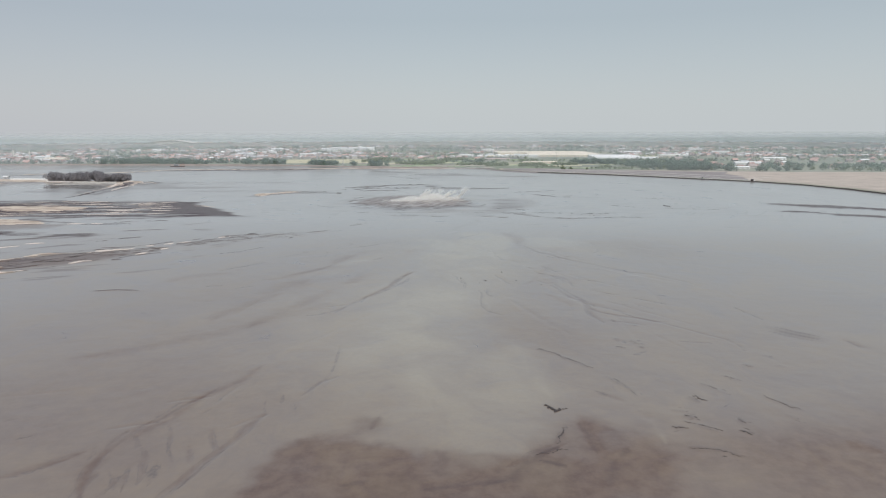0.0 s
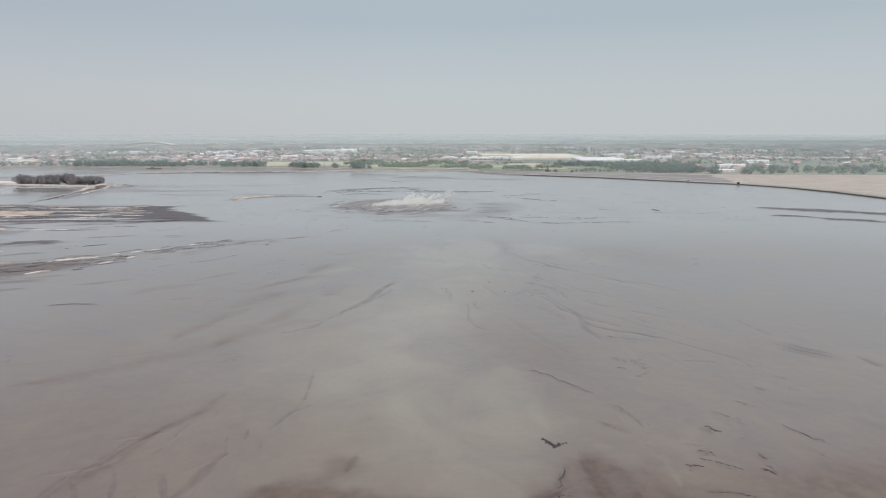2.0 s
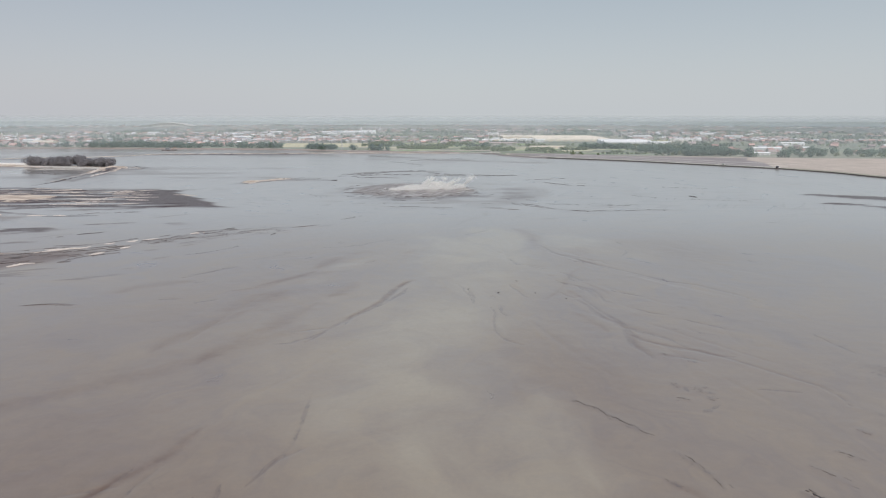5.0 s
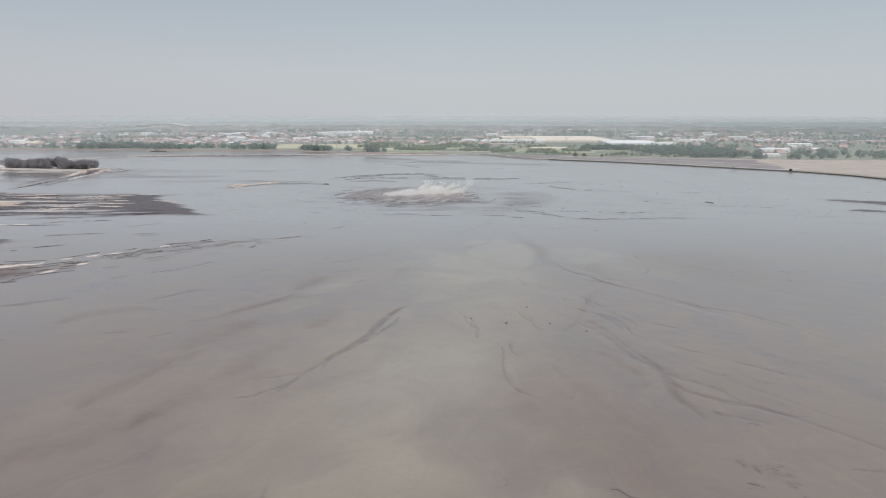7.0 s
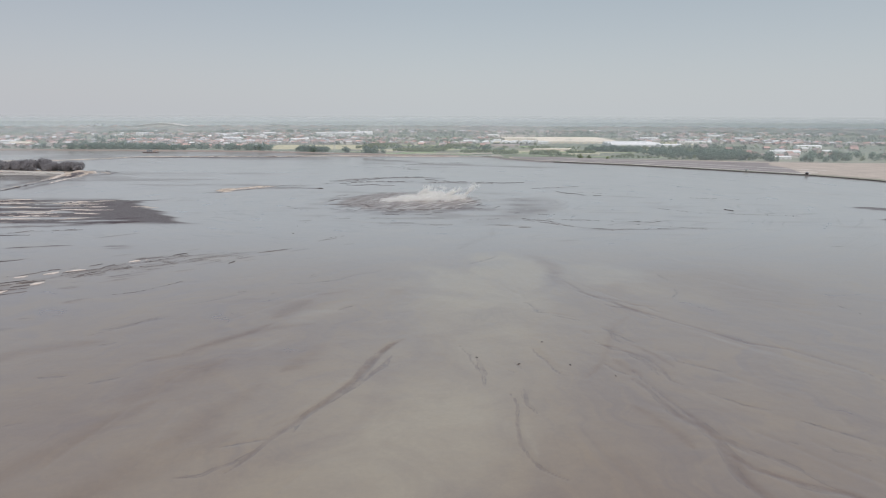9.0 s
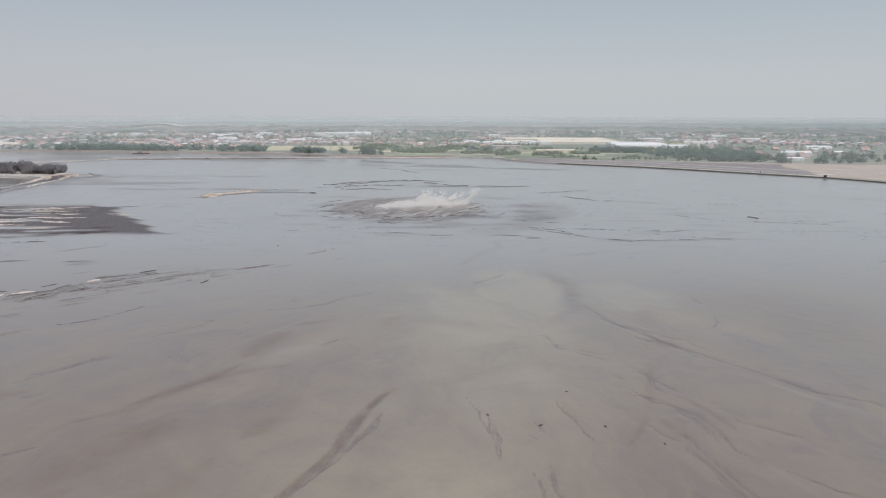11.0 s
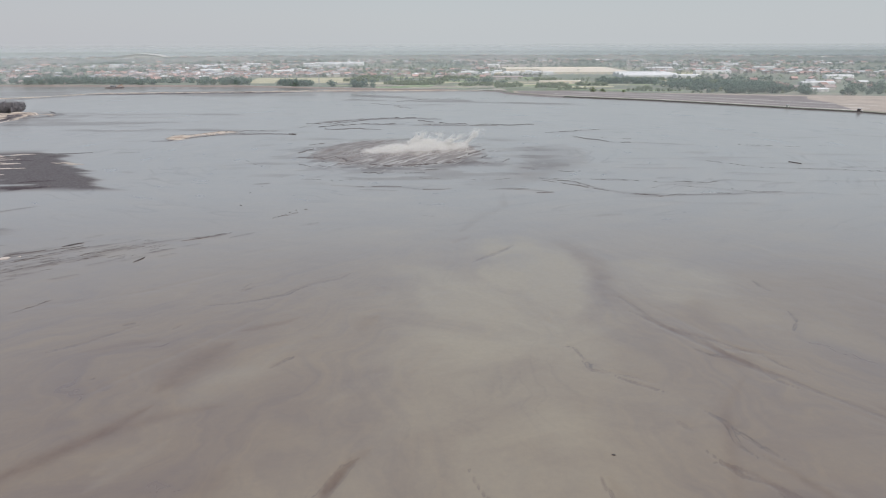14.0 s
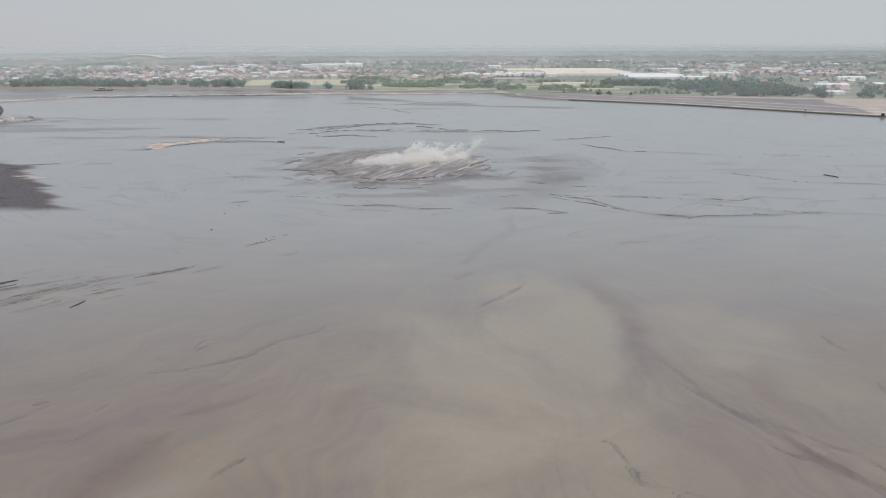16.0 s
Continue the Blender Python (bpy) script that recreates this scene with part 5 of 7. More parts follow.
def tree(seed, height, wide, material, label, group, leaves=190, base=0.3, leaf=0.95, turned=1.1):
    rng = random.Random(seed)
    t = thing("tree", label, "tree", group)
    cb, tb = bmesh.new(), bmesh.new()
    lobes = crown_mesh(cb, height, wide, leaves, rng, base, leaf, turned)
    lean = Vector((rng.uniform(-0.4, 0.4), rng.uniform(-0.4, 0.4), height * 0.55))
    rod(tb, (0, 0, -0.4), lean, 0.028 * height, 0.014 * height, 7)
    for c, r in lobes[:5]:
        rod(tb, lean * rng.uniform(0.5, 0.95), c, 0.011 * height, 0.004 * height, 5)
    part("trunk", tb, BARK, t)
    part("crown", cb, material, t)
    return t


def palm(seed, height):
    rng = random.Random(seed)
    t = thing("palm_tree", "tall coconut palm with a thin bare trunk", "tree", "palms in the town")
    tb, cb = bmesh.new(), bmesh.new()
    top = Vector((rng.uniform(-1, 1), rng.uniform(-1, 1), height))
    rod(tb, (0, 0, -0.3), top * 0.5 + Vector((0.3, 0, 0)), 0.25, 0.18, 6)
    rod(tb, top * 0.5 + Vector((0.3, 0, 0)), top, 0.18, 0.13, 6)
    for k in range(13):
        a, d = math.tau * k / 13 + rng.uniform(-0.2, 0.2), rng.uniform(0.1, 0.9)
        out = Vector((math.cos(a), math.sin(a), 0))
        pts = [top + out * 3.6 * u + Vector((0, 0, 1.3 * u - (1.6 + 2 * d) * u * u)) for u in (0, 0.35, 0.7, 1.0)]
        side = Vector((-out.y, out.x, 0))
        prev = None
        for p, w in zip(pts, (0.15, 0.6, 0.5, 0.06)):
            pair = bm_pair = (cb.verts.new(p + side * w - Vector((0, 0, 0.2 * w))), cb.verts.new(p - side * w - Vector((0, 0, 0.2 * w))))
            if prev:
                cb.faces.new((prev[0], prev[1], pair[1], pair[0]))
            prev = pair
    part("trunk", tb, BARK, t)
    part("crown", cb, LEAF, t)
    return t


def plant(kinds, places, low=0.75, high=1.25):
    """The first of each kind moves to a place of its own, the rest are copies."""
    fresh = list(kinds)
    for x, y, z in places:
        k = random.randrange(len(kinds))
        s = random.uniform(low, high)
        m = Matrix.Translation((x, y, z)) @ pose(0, 0, 0, 0, 0, random.uniform(0, 360))
        if kinds[k] in fresh:
            fresh.remove(kinds[k])
            ob = kinds[k]
            ob.matrix_basis = m
        else:
            ob = copy_thing(kinds[k], m)
        ob.scale = (s, s, s * random.uniform(0.85, 1.15))
    for ob in fresh:
        ob.matrix_basis = Matrix.Translation((random.uniform(-500, -450), 1180 + random.uniform(0, 30), 1.0))


ISLE = [tree(300 + k, h, w, LEAF_DARK, "dark mangrove tree on a low mud island", "trees of the mud island", 1500, 0.05, 0.5, 2.4) for k, (h, w) in enumerate(((10, 9.5), (9, 10), (8.5, 9), (10.5, 9)))]
isle_places, isle_low = [], []
for k in range(44):
    # one clump at the western end, a low gap, then a long hump thinning out eastward
    u = (k + random.uniform(0.1, 0.9)) / 44
    spot = (-440 + 88 * u, 724 - 4 * u + random.uniform(-6, 8), 0.7)
    (isle_low if 0.12 < u < 0.34 or u > 0.62 else isle_places).append(spot)
ISLE_LOW = [tree(304 + k, h, w, LEAF_DARK, "low dark mangrove bush on the mud island", "trees of the mud island", 1100, 0.03, 0.5, 2.4) for k, (h, w) in enumerate(((5.5, 8), (6.5, 8.5)))]
plant(ISLE_LOW, isle_low, 0.85, 1.15)
plant(ISLE, isle_places, 0.85, 1.05)

BELT = [tree(320 + k, h, w, LEAF, "leafy green tree behind the lake shore", "trees behind the shore", 230, 0.03) for k, (h, w) in enumerate(((9, 8.5), (7.5, 8), (11, 9), (6, 7), (12, 10)))]
PALEBELT = [tree(340 + k, h, w, LEAF_PALE, "light green shrub tree in the fields", "shrub trees in the fields", 120, 0.05) for k, (h, w) in enumerate(((4.5, 5.5), (6, 6), (3.5, 5)))]
belt = []
for k in range(230):
    # the belt along the western shore
    x = random.uniform(-635, -262)
    y = shore_y(x) + random.uniform(16, 75)
    if lattice(np.array([x / 34.0]), np.array([y / 26.0]), 81)[0] > 0.45:
        belt.append((x, y, 1.0))
for k in range(60):
    x = random.uniform(-268, -70)
    if lattice(np.array([x / 22.0]), np.array([3.0]), 82)[0] > 0.4:
        belt.append((x, shore_y(x) + random.uniform(16, 34), 1.0))
for k in range(190):
    # the wood behind the drying flat
    x = 292 + 126 * random.random() ** 0.7
    y = 904 - 0.34 * (x - 262) + 150 * random.random() ** 1.2
    if lattice(np.array([x / 24.0]), np.array([y / 30.0]), 83)[0] > 0.32:
        belt.append((x, y, 1.0))
for k in range(70):
    x = random.uniform(425, 760)
    belt.append((x, 850 + 120 * random.random() ** 1.5, 1.0))
belt += [(97, 1046, 1.0), (92, 1050, 1.0), (80, 1090, 1.0), (76, 1096, 1.0), (84, 1100, 1.0)]
for k in range(26):
    # the hedge in front of the white warehouse
    u = k / 25
    belt.append((236 + 74 * u + random.uniform(-2, 2), 1076 - 26 * u + random.uniform(-4, 8), 1.0))
belt.sort(key=lambda q: math.hypot(q[0] - 20, q[1] - 100))
plant(BELT, belt[:110], 0.5, 1.1)
shrubs = []
for k in range(44):
    # scrub between the drying flat and the fields
    x = random.uniform(150, 620)
    shrubs.append((x, shore_y(min(x, 322)) - 0.12 * max(0, x - 322) + 4 + 60 * random.random() ** 1.6, 1.0))
for k in range(46):
    # hedges in short rows across the fields
    x0 = random.uniform(-140, 400)
    y0 = shore_y(min(x0, 320)) + random.uniform(24, 260)
    for i in range(random.randint(3, 11)):
        shrubs.append((x0 + 4.5 * i + random.uniform(-1, 1), y0 - 0.45 * i + random.uniform(-1.5, 1.5), 1.0))
shrubs.sort(key=lambda q: q[1])
plant(PALEBELT, shrubs[:90], 0.35, 0.85)


def grove(name, places, height, wide, leaves, material, label, seed):
    """The trees farther back, joined."""
    rng = random.Random(seed)
    bm = bmesh.new()
    for x, y, z in places:
        k = rng.uniform(0.7, 1.2)
        sub = bmesh.new()
        crown_mesh(sub, height * k, wide * k, leaves, rng, 0.1, 1.05)
        rod(sub, (0, 0, -0.4), (0, 0, height * 0.6), 0.2, 0.1, 5)
        bmesh.ops.translate(sub, verts=sub.verts, vec=(x, y, z))
        me = bpy.data.meshes.new("one")
        sub.to_mesh(me)
        sub.free()
        bm.from_mesh(me)
        bpy.data.meshes.remove(me)
    return tagged(finish(name, bm, material), label, "trees", kind="stuff")


grove("shore_trees", belt[110:], 8.0, 9.0, 120, LEAF, "leafy green trees behind the lake shore", 5)
grove("field_shrubs", shrubs[90:], 4.5, 5.5, 70, LEAF_PALE, "light green shrubs among the fields", 6)
plant([palm(360, 13), palm(361, 16)], [(random.uniform(-700, 620), random.uniform(1150, 1500), 1.0) for _ in range(34)], 0.8, 1.15)


# ---------------------------------------------------------------- houses
def gable(bm_wall, bm_roof, w, d, h, rise, over=0.6, thick=0.22, x0=0.0, y0=0.0, z0=0.0):
    """Walls with gable ends under a two-sided roof; the ridge runs along x."""
    a, b = w / 2, d / 2
    vs = [bm_wall.verts.new((x0 + x, y0 + y, z0 + z)) for x, y, z in ((-a, -b, -0.5), (a, -b, -0.5), (a, b, -0.5), (-a, b, -0.5), (-a, -b, h), (a, -b, h), (a, b, h), (-a, b, h), (-a, 0, h + rise), (a, 0, h + rise))]
    for f in ((0, 1, 5, 4), (2, 3, 7, 6), (1, 2, 6, 9, 5), (3, 0, 4, 8, 7)):
        bm_wall.faces.new([vs[i] for i in f])
    slope = rise / b
    for side in (-1, 1):
        low, lowz = side * (b + over), h - slope * over
        pts = [(-a - over, low, lowz), (a + over, low, lowz), (a + over, 0, h + rise), (-a - over, 0, h + rise)]
        lower = [bm_roof.verts.new((x0 + x, y0 + y, z0 + z)) for x, y, z in pts]
        upper = [bm_roof.verts.new((x0 + x, y0 + y, z0 + z + thick)) for x, y, z in pts]
        for f in ((lower[0], lower[1], lower[2], lower[3]), (upper[3], upper[2], upper[1], upper[0])):
            bm_roof.faces.new(f)
        for i in range(4):
            j = (i + 1) % 4
            bm_roof.faces.new((lower[i], upper[i], upper[j], lower[j]))


def house(seed, w, d, h, rise, roof, label):
    t = thing("house", label, "house", "houses of the lakeside town")
    wb, rb = bmesh.new(), bmesh.new()
    gable(wb, rb, w, d, h, rise)
    if seed % 3 == 0:
        gable(wb, rb, w * 0.45, d * 0.5, h * 0.8, rise * 0.6, x0=w * 0.2, y0=-d * 0.62)
    part("wall", wb, WALL, t)
    part("roof", rb, roof, t)
    db = bmesh.new()
    box(db, -0.5, -d / 2 - 0.06, -0.3, 0.5, -d / 2 + 0.02, 2.1)
    part("door", db, WOOD, t)
    for x in (-w * 0.3, w * 0.3):
        gb = bmesh.new()
        box(gb, x - 0.8, -d / 2 - 0.05, 0.9, x + 0.8, -d / 2 + 0.02, 2.2)
        part("window", gb, GLASS, t)
    return t


HOUSES = [
    house(0, 11, 8, 3.2, 2.6, TILE, "plastered house with a red clay tile roof"),
    house(1, 9, 7, 3.0, 2.2, TILE, "small plastered house with a red tile roof"),
    house(2, 10, 8, 3.1, 2.4, TILE_OLD, "plastered house with a weathered brown roof"),
    house(3, 13, 8, 3.4, 2.4, TILE_OLD, "long plastered house with a weathered brown roof"),
    house(4, 9, 8, 5.8, 1.4, SHEET_DULL, "two-storey pale house with a white metal roof"),
    house(5, 14, 9, 4.0, 1.5, SHEET_DULL, "low pale house with a white metal roof"),
    house(6, 12, 8, 3.4, 1.8, SHEET_GREY, "plastered house with a grey metal roof"),
]
spots = []
for k in range(260):
    spots.append((random.uniform(-860, -290), 1128 + abs(random.gauss(0, 170))))
for k in range(14):
    spots.append((random.uniform(-640, -540), 1100 + random.uniform(0, 40)))
for k in range(34):
    spots.append((random.uniform(-300, -40), 1290 + abs(random.gauss(0, 140))))
for k in range(64):
    spots.append((random.uniform(420, 900), 880 + abs(random.gauss(0, 180))))
for k in range(26):
    spots.append((random.uniform(-40, 300), 1180 + random.uniform(0, 160)))
clear, used = [], HOUSES[:]
for x, y in spots:
    if all((x - a) ** 2 + (y - b) ** 2 > 17**2 for a, b in clear) and not (95 < x < 410 and 1180 < y < 1580) and y > shore_y(x) + 22:
        clear.append((x, y))
for n, (x, y) in enumerate(clear):
    k = n if n < len(HOUSES) else random.choices(range(len(HOUSES)), (3, 3, 3, 2, 1, 1, 1.5))[0]
    m = pose(x, y, 1.0, 0, 0, random.choice((0, 0, 90, 180)) + random.uniform(-14, 14))
    if n < len(HOUSES):
        HOUSES[k].matrix_basis = m
    else:
        copy_thing(HOUSES[k], m)


def shed(name, label, x, y, w, d, h, rise, roof, turn=0.0, bays=1, group="", category="shed", openings=6):
    """A hall of one or more gabled bays side by side, with doors along its front."""
    t = thing(name, label, category, group, (x, y, 1.0), turn)
    for k in range(bays):
        wb, rb = bmesh.new(), bmesh.new()
        gable(wb, rb, w, d / bays, h, rise, 0.4, 0.2, 0, (k + 0.5) * d / bays - d / 2)
        part("wall", wb, WALL if roof is TILE_OLD else roof, t)
        part("roof", rb, roof, t)
    for k in range(openings):
        gb = bmesh.new()
        cx = (k + 0.5) * w / openings - w / 2
        box(gb, cx - 1.6, -d / 2 - 0.08, -0.4, cx + 1.6, -d / 2 + 0.02, min(3.6, h * 0.6))
        part("door", gb, STEEL, t)
    return t


shed("warehouse", "huge cream metal warehouse with low gabled bays", 286, 1450, 150, 200, 3.6, 2.6, SHEET_TAN, -3, 6, "warehouses behind the fields", "warehouse", 10)
shed("warehouse", "large white metal warehouse with a bright roof", 356, 1250, 86, 84, 4.0, 3.4, SHEET, -4, 3, "warehouses behind the fields", "warehouse", 8)
shed("warehouse", "low white annexe beside the large warehouse", 405, 1195, 36, 26, 5, 1.2, SHEET, -4, 1, "warehouses behind the fields", "warehouse", 3)
shed("warehouse", "cream metal hall among trees", 170, 1420, 60, 70, 8, 1.6, SHEET_TAN, 2, 2, "warehouses behind the fields", "warehouse", 5)


def arched_hall():
    t = thing("exhibition_hall", "vast pale hall under a low arched roof", "hall", "", (-1128, 2800, 1.0), 3)
    wb, rb = bmesh.new(), bmesh.new()
    box(wb, -100, -38, -0.5, 100, 38, 5)
    prev = None
    for k in range(25):
        x, z = -104 + 208 * k / 24, 5 + 13 * math.sin(math.pi * (k / 24) ** 1.15) ** 0.8
        row = [rb.verts.new((x, y, z + dz)) for y, dz in ((-42, -0.6), (-20, 1.0), (0, 1.6), (20, 1.0), (42, -0.6))]
        if prev:
            for i in range(4):
                rb.faces.new((prev[i], row[i], row[i + 1], prev[i + 1]))
            wb.faces.new([wb.verts.new(v) for v in ((prev[0].co.x, -38, 4), (x, -38, 4), (x, -38, z - 0.4), (prev[0].co.x, -38, prev[0].co.z + 0.2))])
        prev = row
    part("roof", rb, PALE, t)
    part("wall", wb, PALE, t)
    for k in range(10):
        gb = bmesh.new()
        box(gb, -92 + 19 * k, -38.1, -0.4, -80 + 19 * k, -37.9, 4)
        part("door", gb, STEEL, t)


arched_hall()
for x, y, w, d in ((-268, 1850, 44, 30), (-215, 1842, 50, 34), (-238, 1800, 30, 20), (-295, 1790, 26, 18), (-190, 1885, 38, 26)):
    shed("shed", "white-roofed industrial shed in the town", x, y, w, d, 7, 2.0, SHEET, random.uniform(-6, 6), 1, "sheds of the town", openings=4)
for x, y, w, d, h, roof, words in ((-742, 1222, 30, 14, 7.5, SHEET, "tall whitewashed hall by the lake shore"), (-702, 1192, 36, 16, 6.0, SHEET_TAN, "cream hall with a low roof by the shore"), (-652, 1166, 24, 10, 3.6, SHEET, "low white-roofed store on the lake shore"), (-818, 1246, 44, 14, 5.0, TILE, "long red-roofed hall beside the minaret"), (-858, 1268, 26, 12, 4.5, SHEET, "white-roofed hall at the edge of town"), (-676, 1150, 16, 9, 3.4, TILE, "small red-roofed store on the shore")):
    shed("hall", words, x, y, w, d, h, 2.0, roof, random.uniform(-8, 8), 1, "halls on the western shore", "hall", openings=4)
shed("shed", "long low shed with a pale yellow roof", 180, 1078, 58, 8, 3, 1.1, SHEET_TAN, 2, 1, "sheds of the town", openings=8)
shed("shed", "long low shed with a white metal roof", 505, 1010, 42, 12, 4, 1.6, SHEET, -2, 1, "sheds of the town", openings=6)
shed("shed", "long white-roofed poultry shed among trees", 505, 1330, 62, 16, 5, 1.8, SHEET, -4, 1, "sheds of the town", openings=7)
shed("shed", "long white-roofed poultry shed among trees", 640, 1180, 44, 12, 4, 1.6, SHEET, 3, 1, "sheds of the town", openings=5)
shed("shed", "low white shed on the lake shore", 440, 905, 30, 9, 3, 1.0, SHEET, 4, 1, "sheds of the town", openings=4)
shed("shed", "row of low brown-roofed stalls", 118, 1190, 50, 9, 3.5, 1.4, TILE_OLD, 3, 1, "sheds of the town", openings=8)
for k in range(16):
    x, y = random.uniform(-760, 900), random.uniform(1300, 1900)
    if not 150 < x < 430:
        shed("shed", "white-roofed industrial shed in the town", x, y, random.uniform(22, 44), random.uniform(12, 22), 6, 1.8, SHEET_DULL, random.uniform(-20, 20), 1, "sheds of the town", openings=3)


def vault_shed():
    """A small hall under a barrel roof, its open arch to the lake."""
    t = thing("vaulted_shed", "grey barrel-roofed shed behind the fields", "shed", "row of vaulted sheds")
    wb, rb, gb = bmesh.new(), bmesh.new(), bmesh.new()
    box(wb, -7.2, -9, -0.5, -6.8, 9, 3.2)
    box(wb, 6.8, -9, -0.5, 7.2, 9, 3.2)
    box(wb, -6.8, 8.6, -0.5, 6.8, 9, 3.2)
    prev = None
    for k in range(13):
        a = math.pi * k / 12
        row = [rb.verts.new((-r * math.cos(a), y, 3.0 + 0.62 * r * math.sin(a))) for r, y in ((7.2, -9.5), (7.6, -9.5), (7.6, 9.5), (7.2, 9.5))]
        if prev:
            for i in range(4):
                rb.faces.new((prev[i], row[i], row[(i + 1) % 4], prev[(i + 1) % 4]))
        prev = row
    box(gb, -6.8, -8.2, -0.4, 6.8, -8.0, 2.9)
    part("wall", wb, PALE, t)
    part("roof", rb, SHEET_DULL, t)
    part("door", gb, SHEET_GREY, t)
    return t


for k in range(16):
    x, y = 62 + 11 * k + random.uniform(-4, 4), random.uniform(1290, 1400)
    shed("shed", "small white-roofed store behind the fields", x, y, random.uniform(9, 20), random.uniform(8, 14), random.uniform(3, 5), 1.4, random.choice((SHEET, SHEET_DULL, SHEET, SHEET_TAN)), random.uniform(-12, 12), 1, "stores behind the fields", openings=2)
vault = vault_shed()
vault.matrix_basis = pose(112, 1272, 1.0)
for k in range(1, 5):
    copy_thing(vault, pose(112 + 16.5 * k, 1272 - 1.2 * k, 1.0))


def mosque():
    t = thing("minaret", "slim white minaret above the town roofs", "tower", "", (-778, 1238, 1.0))
    bm = bmesh.new()
    rod(bm, (0, 0, -0.5), (0, 0, 17), 2.0, 1.5, 12)
    shaft = part("shaft", bm, PALE, t)
    bm = bmesh.new()
    rod(bm, (0, 0, 13.5), (0, 0, 14.4), 2.5, 2.5, 12)
    part("balcony", bm, PALE, shaft)
    bm = bmesh.new()
    rod(bm, (0, 0, 17), (0, 0, 20.5), 1.6, 0.1, 12)
    part("spire", bm, SHEET_GREY, t)
    return t


mini = mosque()
tagged(mini, group="minarets of the town")
copy_thing(mini, pose(-868, 1330, 1.0))
copy_thing(mini, pose(470, 1720, 1.0))


def pylon(x, y, h):
    t = thing("pylon", "slender grey steel pylon near the shore", "pylon", "pylons along the shore", (x, y, 1.0))
    bm = bmesh.new()
    for sx, sy in ((-1, -1), (1, -1), (1, 1), (-1, 1)):
        rod(bm, (sx * 1.3, sy * 1.3, -0.5), (sx * 0.3, sy * 0.3, h), 0.14, 0.10, 4)
    for k in range(7):
        z0, z1 = h * k / 7, h * (k + 1) / 7
        r0, r1 = 1.3 - z0 / h, 1.3 - z1 / h
        for a, b in (((-r0, -r0), (r1, -r1)), ((r0, -r0), (r1, r1)), ((r0, r0), (-r1, r1)), ((-r0, r0), (-r1, -r1))):
            rod(bm, (*a, z0), (*b, z1), 0.08, 0.08, 4)
    part("mast", bm, STEEL, t)
    for z in (0.82, 0.93):
        bm = bmesh.new()
        rod(bm, (-3, 0, h * z), (3, 0, h * z), 0.13, 0.13, 4)
        part("crossarm", bm, STEEL, t)


for x, y, h in ((-322, 1092, 17), (-268, 1085, 17), (-196, 1062, 17), (-152, 1050, 17), (-470, 1110, 17)):
    pylon(x, y, h)


# ---------------------------------------------------------------- the far plain: too many to count
def far_houses():
    rng = np.random.RandomState(4)
    verts, faces, kind = [], [], []
    count = 0
    while count < 4200:
        y = 1290 + 1900 * rng.rand() ** 1.6
        x = rng.uniform(-0.85, 0.85) * (y + 150)
        if lattice(np.array([x / 230.0]), np.array([y / 75.0]), 61)[0] < 0.46 or (120 < x < 440 and y < 1950):
            continue
        count += 1
        w, d, h, r = rng.uniform(6, 13), rng.uniform(5, 10), rng.uniform(2.8, 5.0), rng.uniform(1.0, 2.3)
        c, s = math.cos(a := rng.uniform(-0.4, 0.4) + (math.pi / 2) * rng.randint(2)), math.sin(a)
        n = len(verts)
        for px, py, pz in ((-1, -1, 0), (1, -1, 0), (1, 1, 0), (-1, 1, 0), (-1, -1, h), (1, -1, h), (1, 1, h), (-1, 1, h)):
            verts.append((x + c * px * w / 2 - s * py * d / 2, y + s * px * w / 2 + c * py * d / 2, 1 + pz - 0.3 * (pz == 0)))
        faces += [(n, n + 1, n + 5, n + 4), (n + 1, n + 2, n + 6, n + 5), (n + 2, n + 3, n + 7, n + 6), (n + 3, n, n + 4, n + 7)]
        kind += [0] * 4
        n = len(verts)
        for px, py, pz in ((-1.08, -1.14, h - 0.1), (1.08, -1.14, h - 0.1), (1.08, 1.14, h - 0.1), (-1.08, 1.14, h - 0.1), (-1.0, 0, h + r), (1.0, 0, h + r)):
            verts.append((x + c * px * w / 2 - s * py * d / 2, y + s * px * w / 2 + c * py * d / 2, 1 + pz))
        faces += [(n, n + 1, n + 5, n + 4), (n + 2, n + 3, n + 4, n + 5), (n + 1, n + 2, n + 5), (n + 3, n, n + 4)]
        kind += [1 + int(rng.choice(4, p=(0.34, 0.30, 0.20, 0.16)))] * 4
    me = bpy.data.meshes.new("far_houses")
    me.from_pydata(verts, [], faces)
    for m in (WALL, TILE, TILE_OLD, SHEET_DULL, SHEET_GREY):
        me.materials.append(m)
    me.polygons.foreach_set("material_index", kind)
    return tagged(new("far_houses", me), "distant low houses with red, brown and white roofs", "houses", kind="stuff")


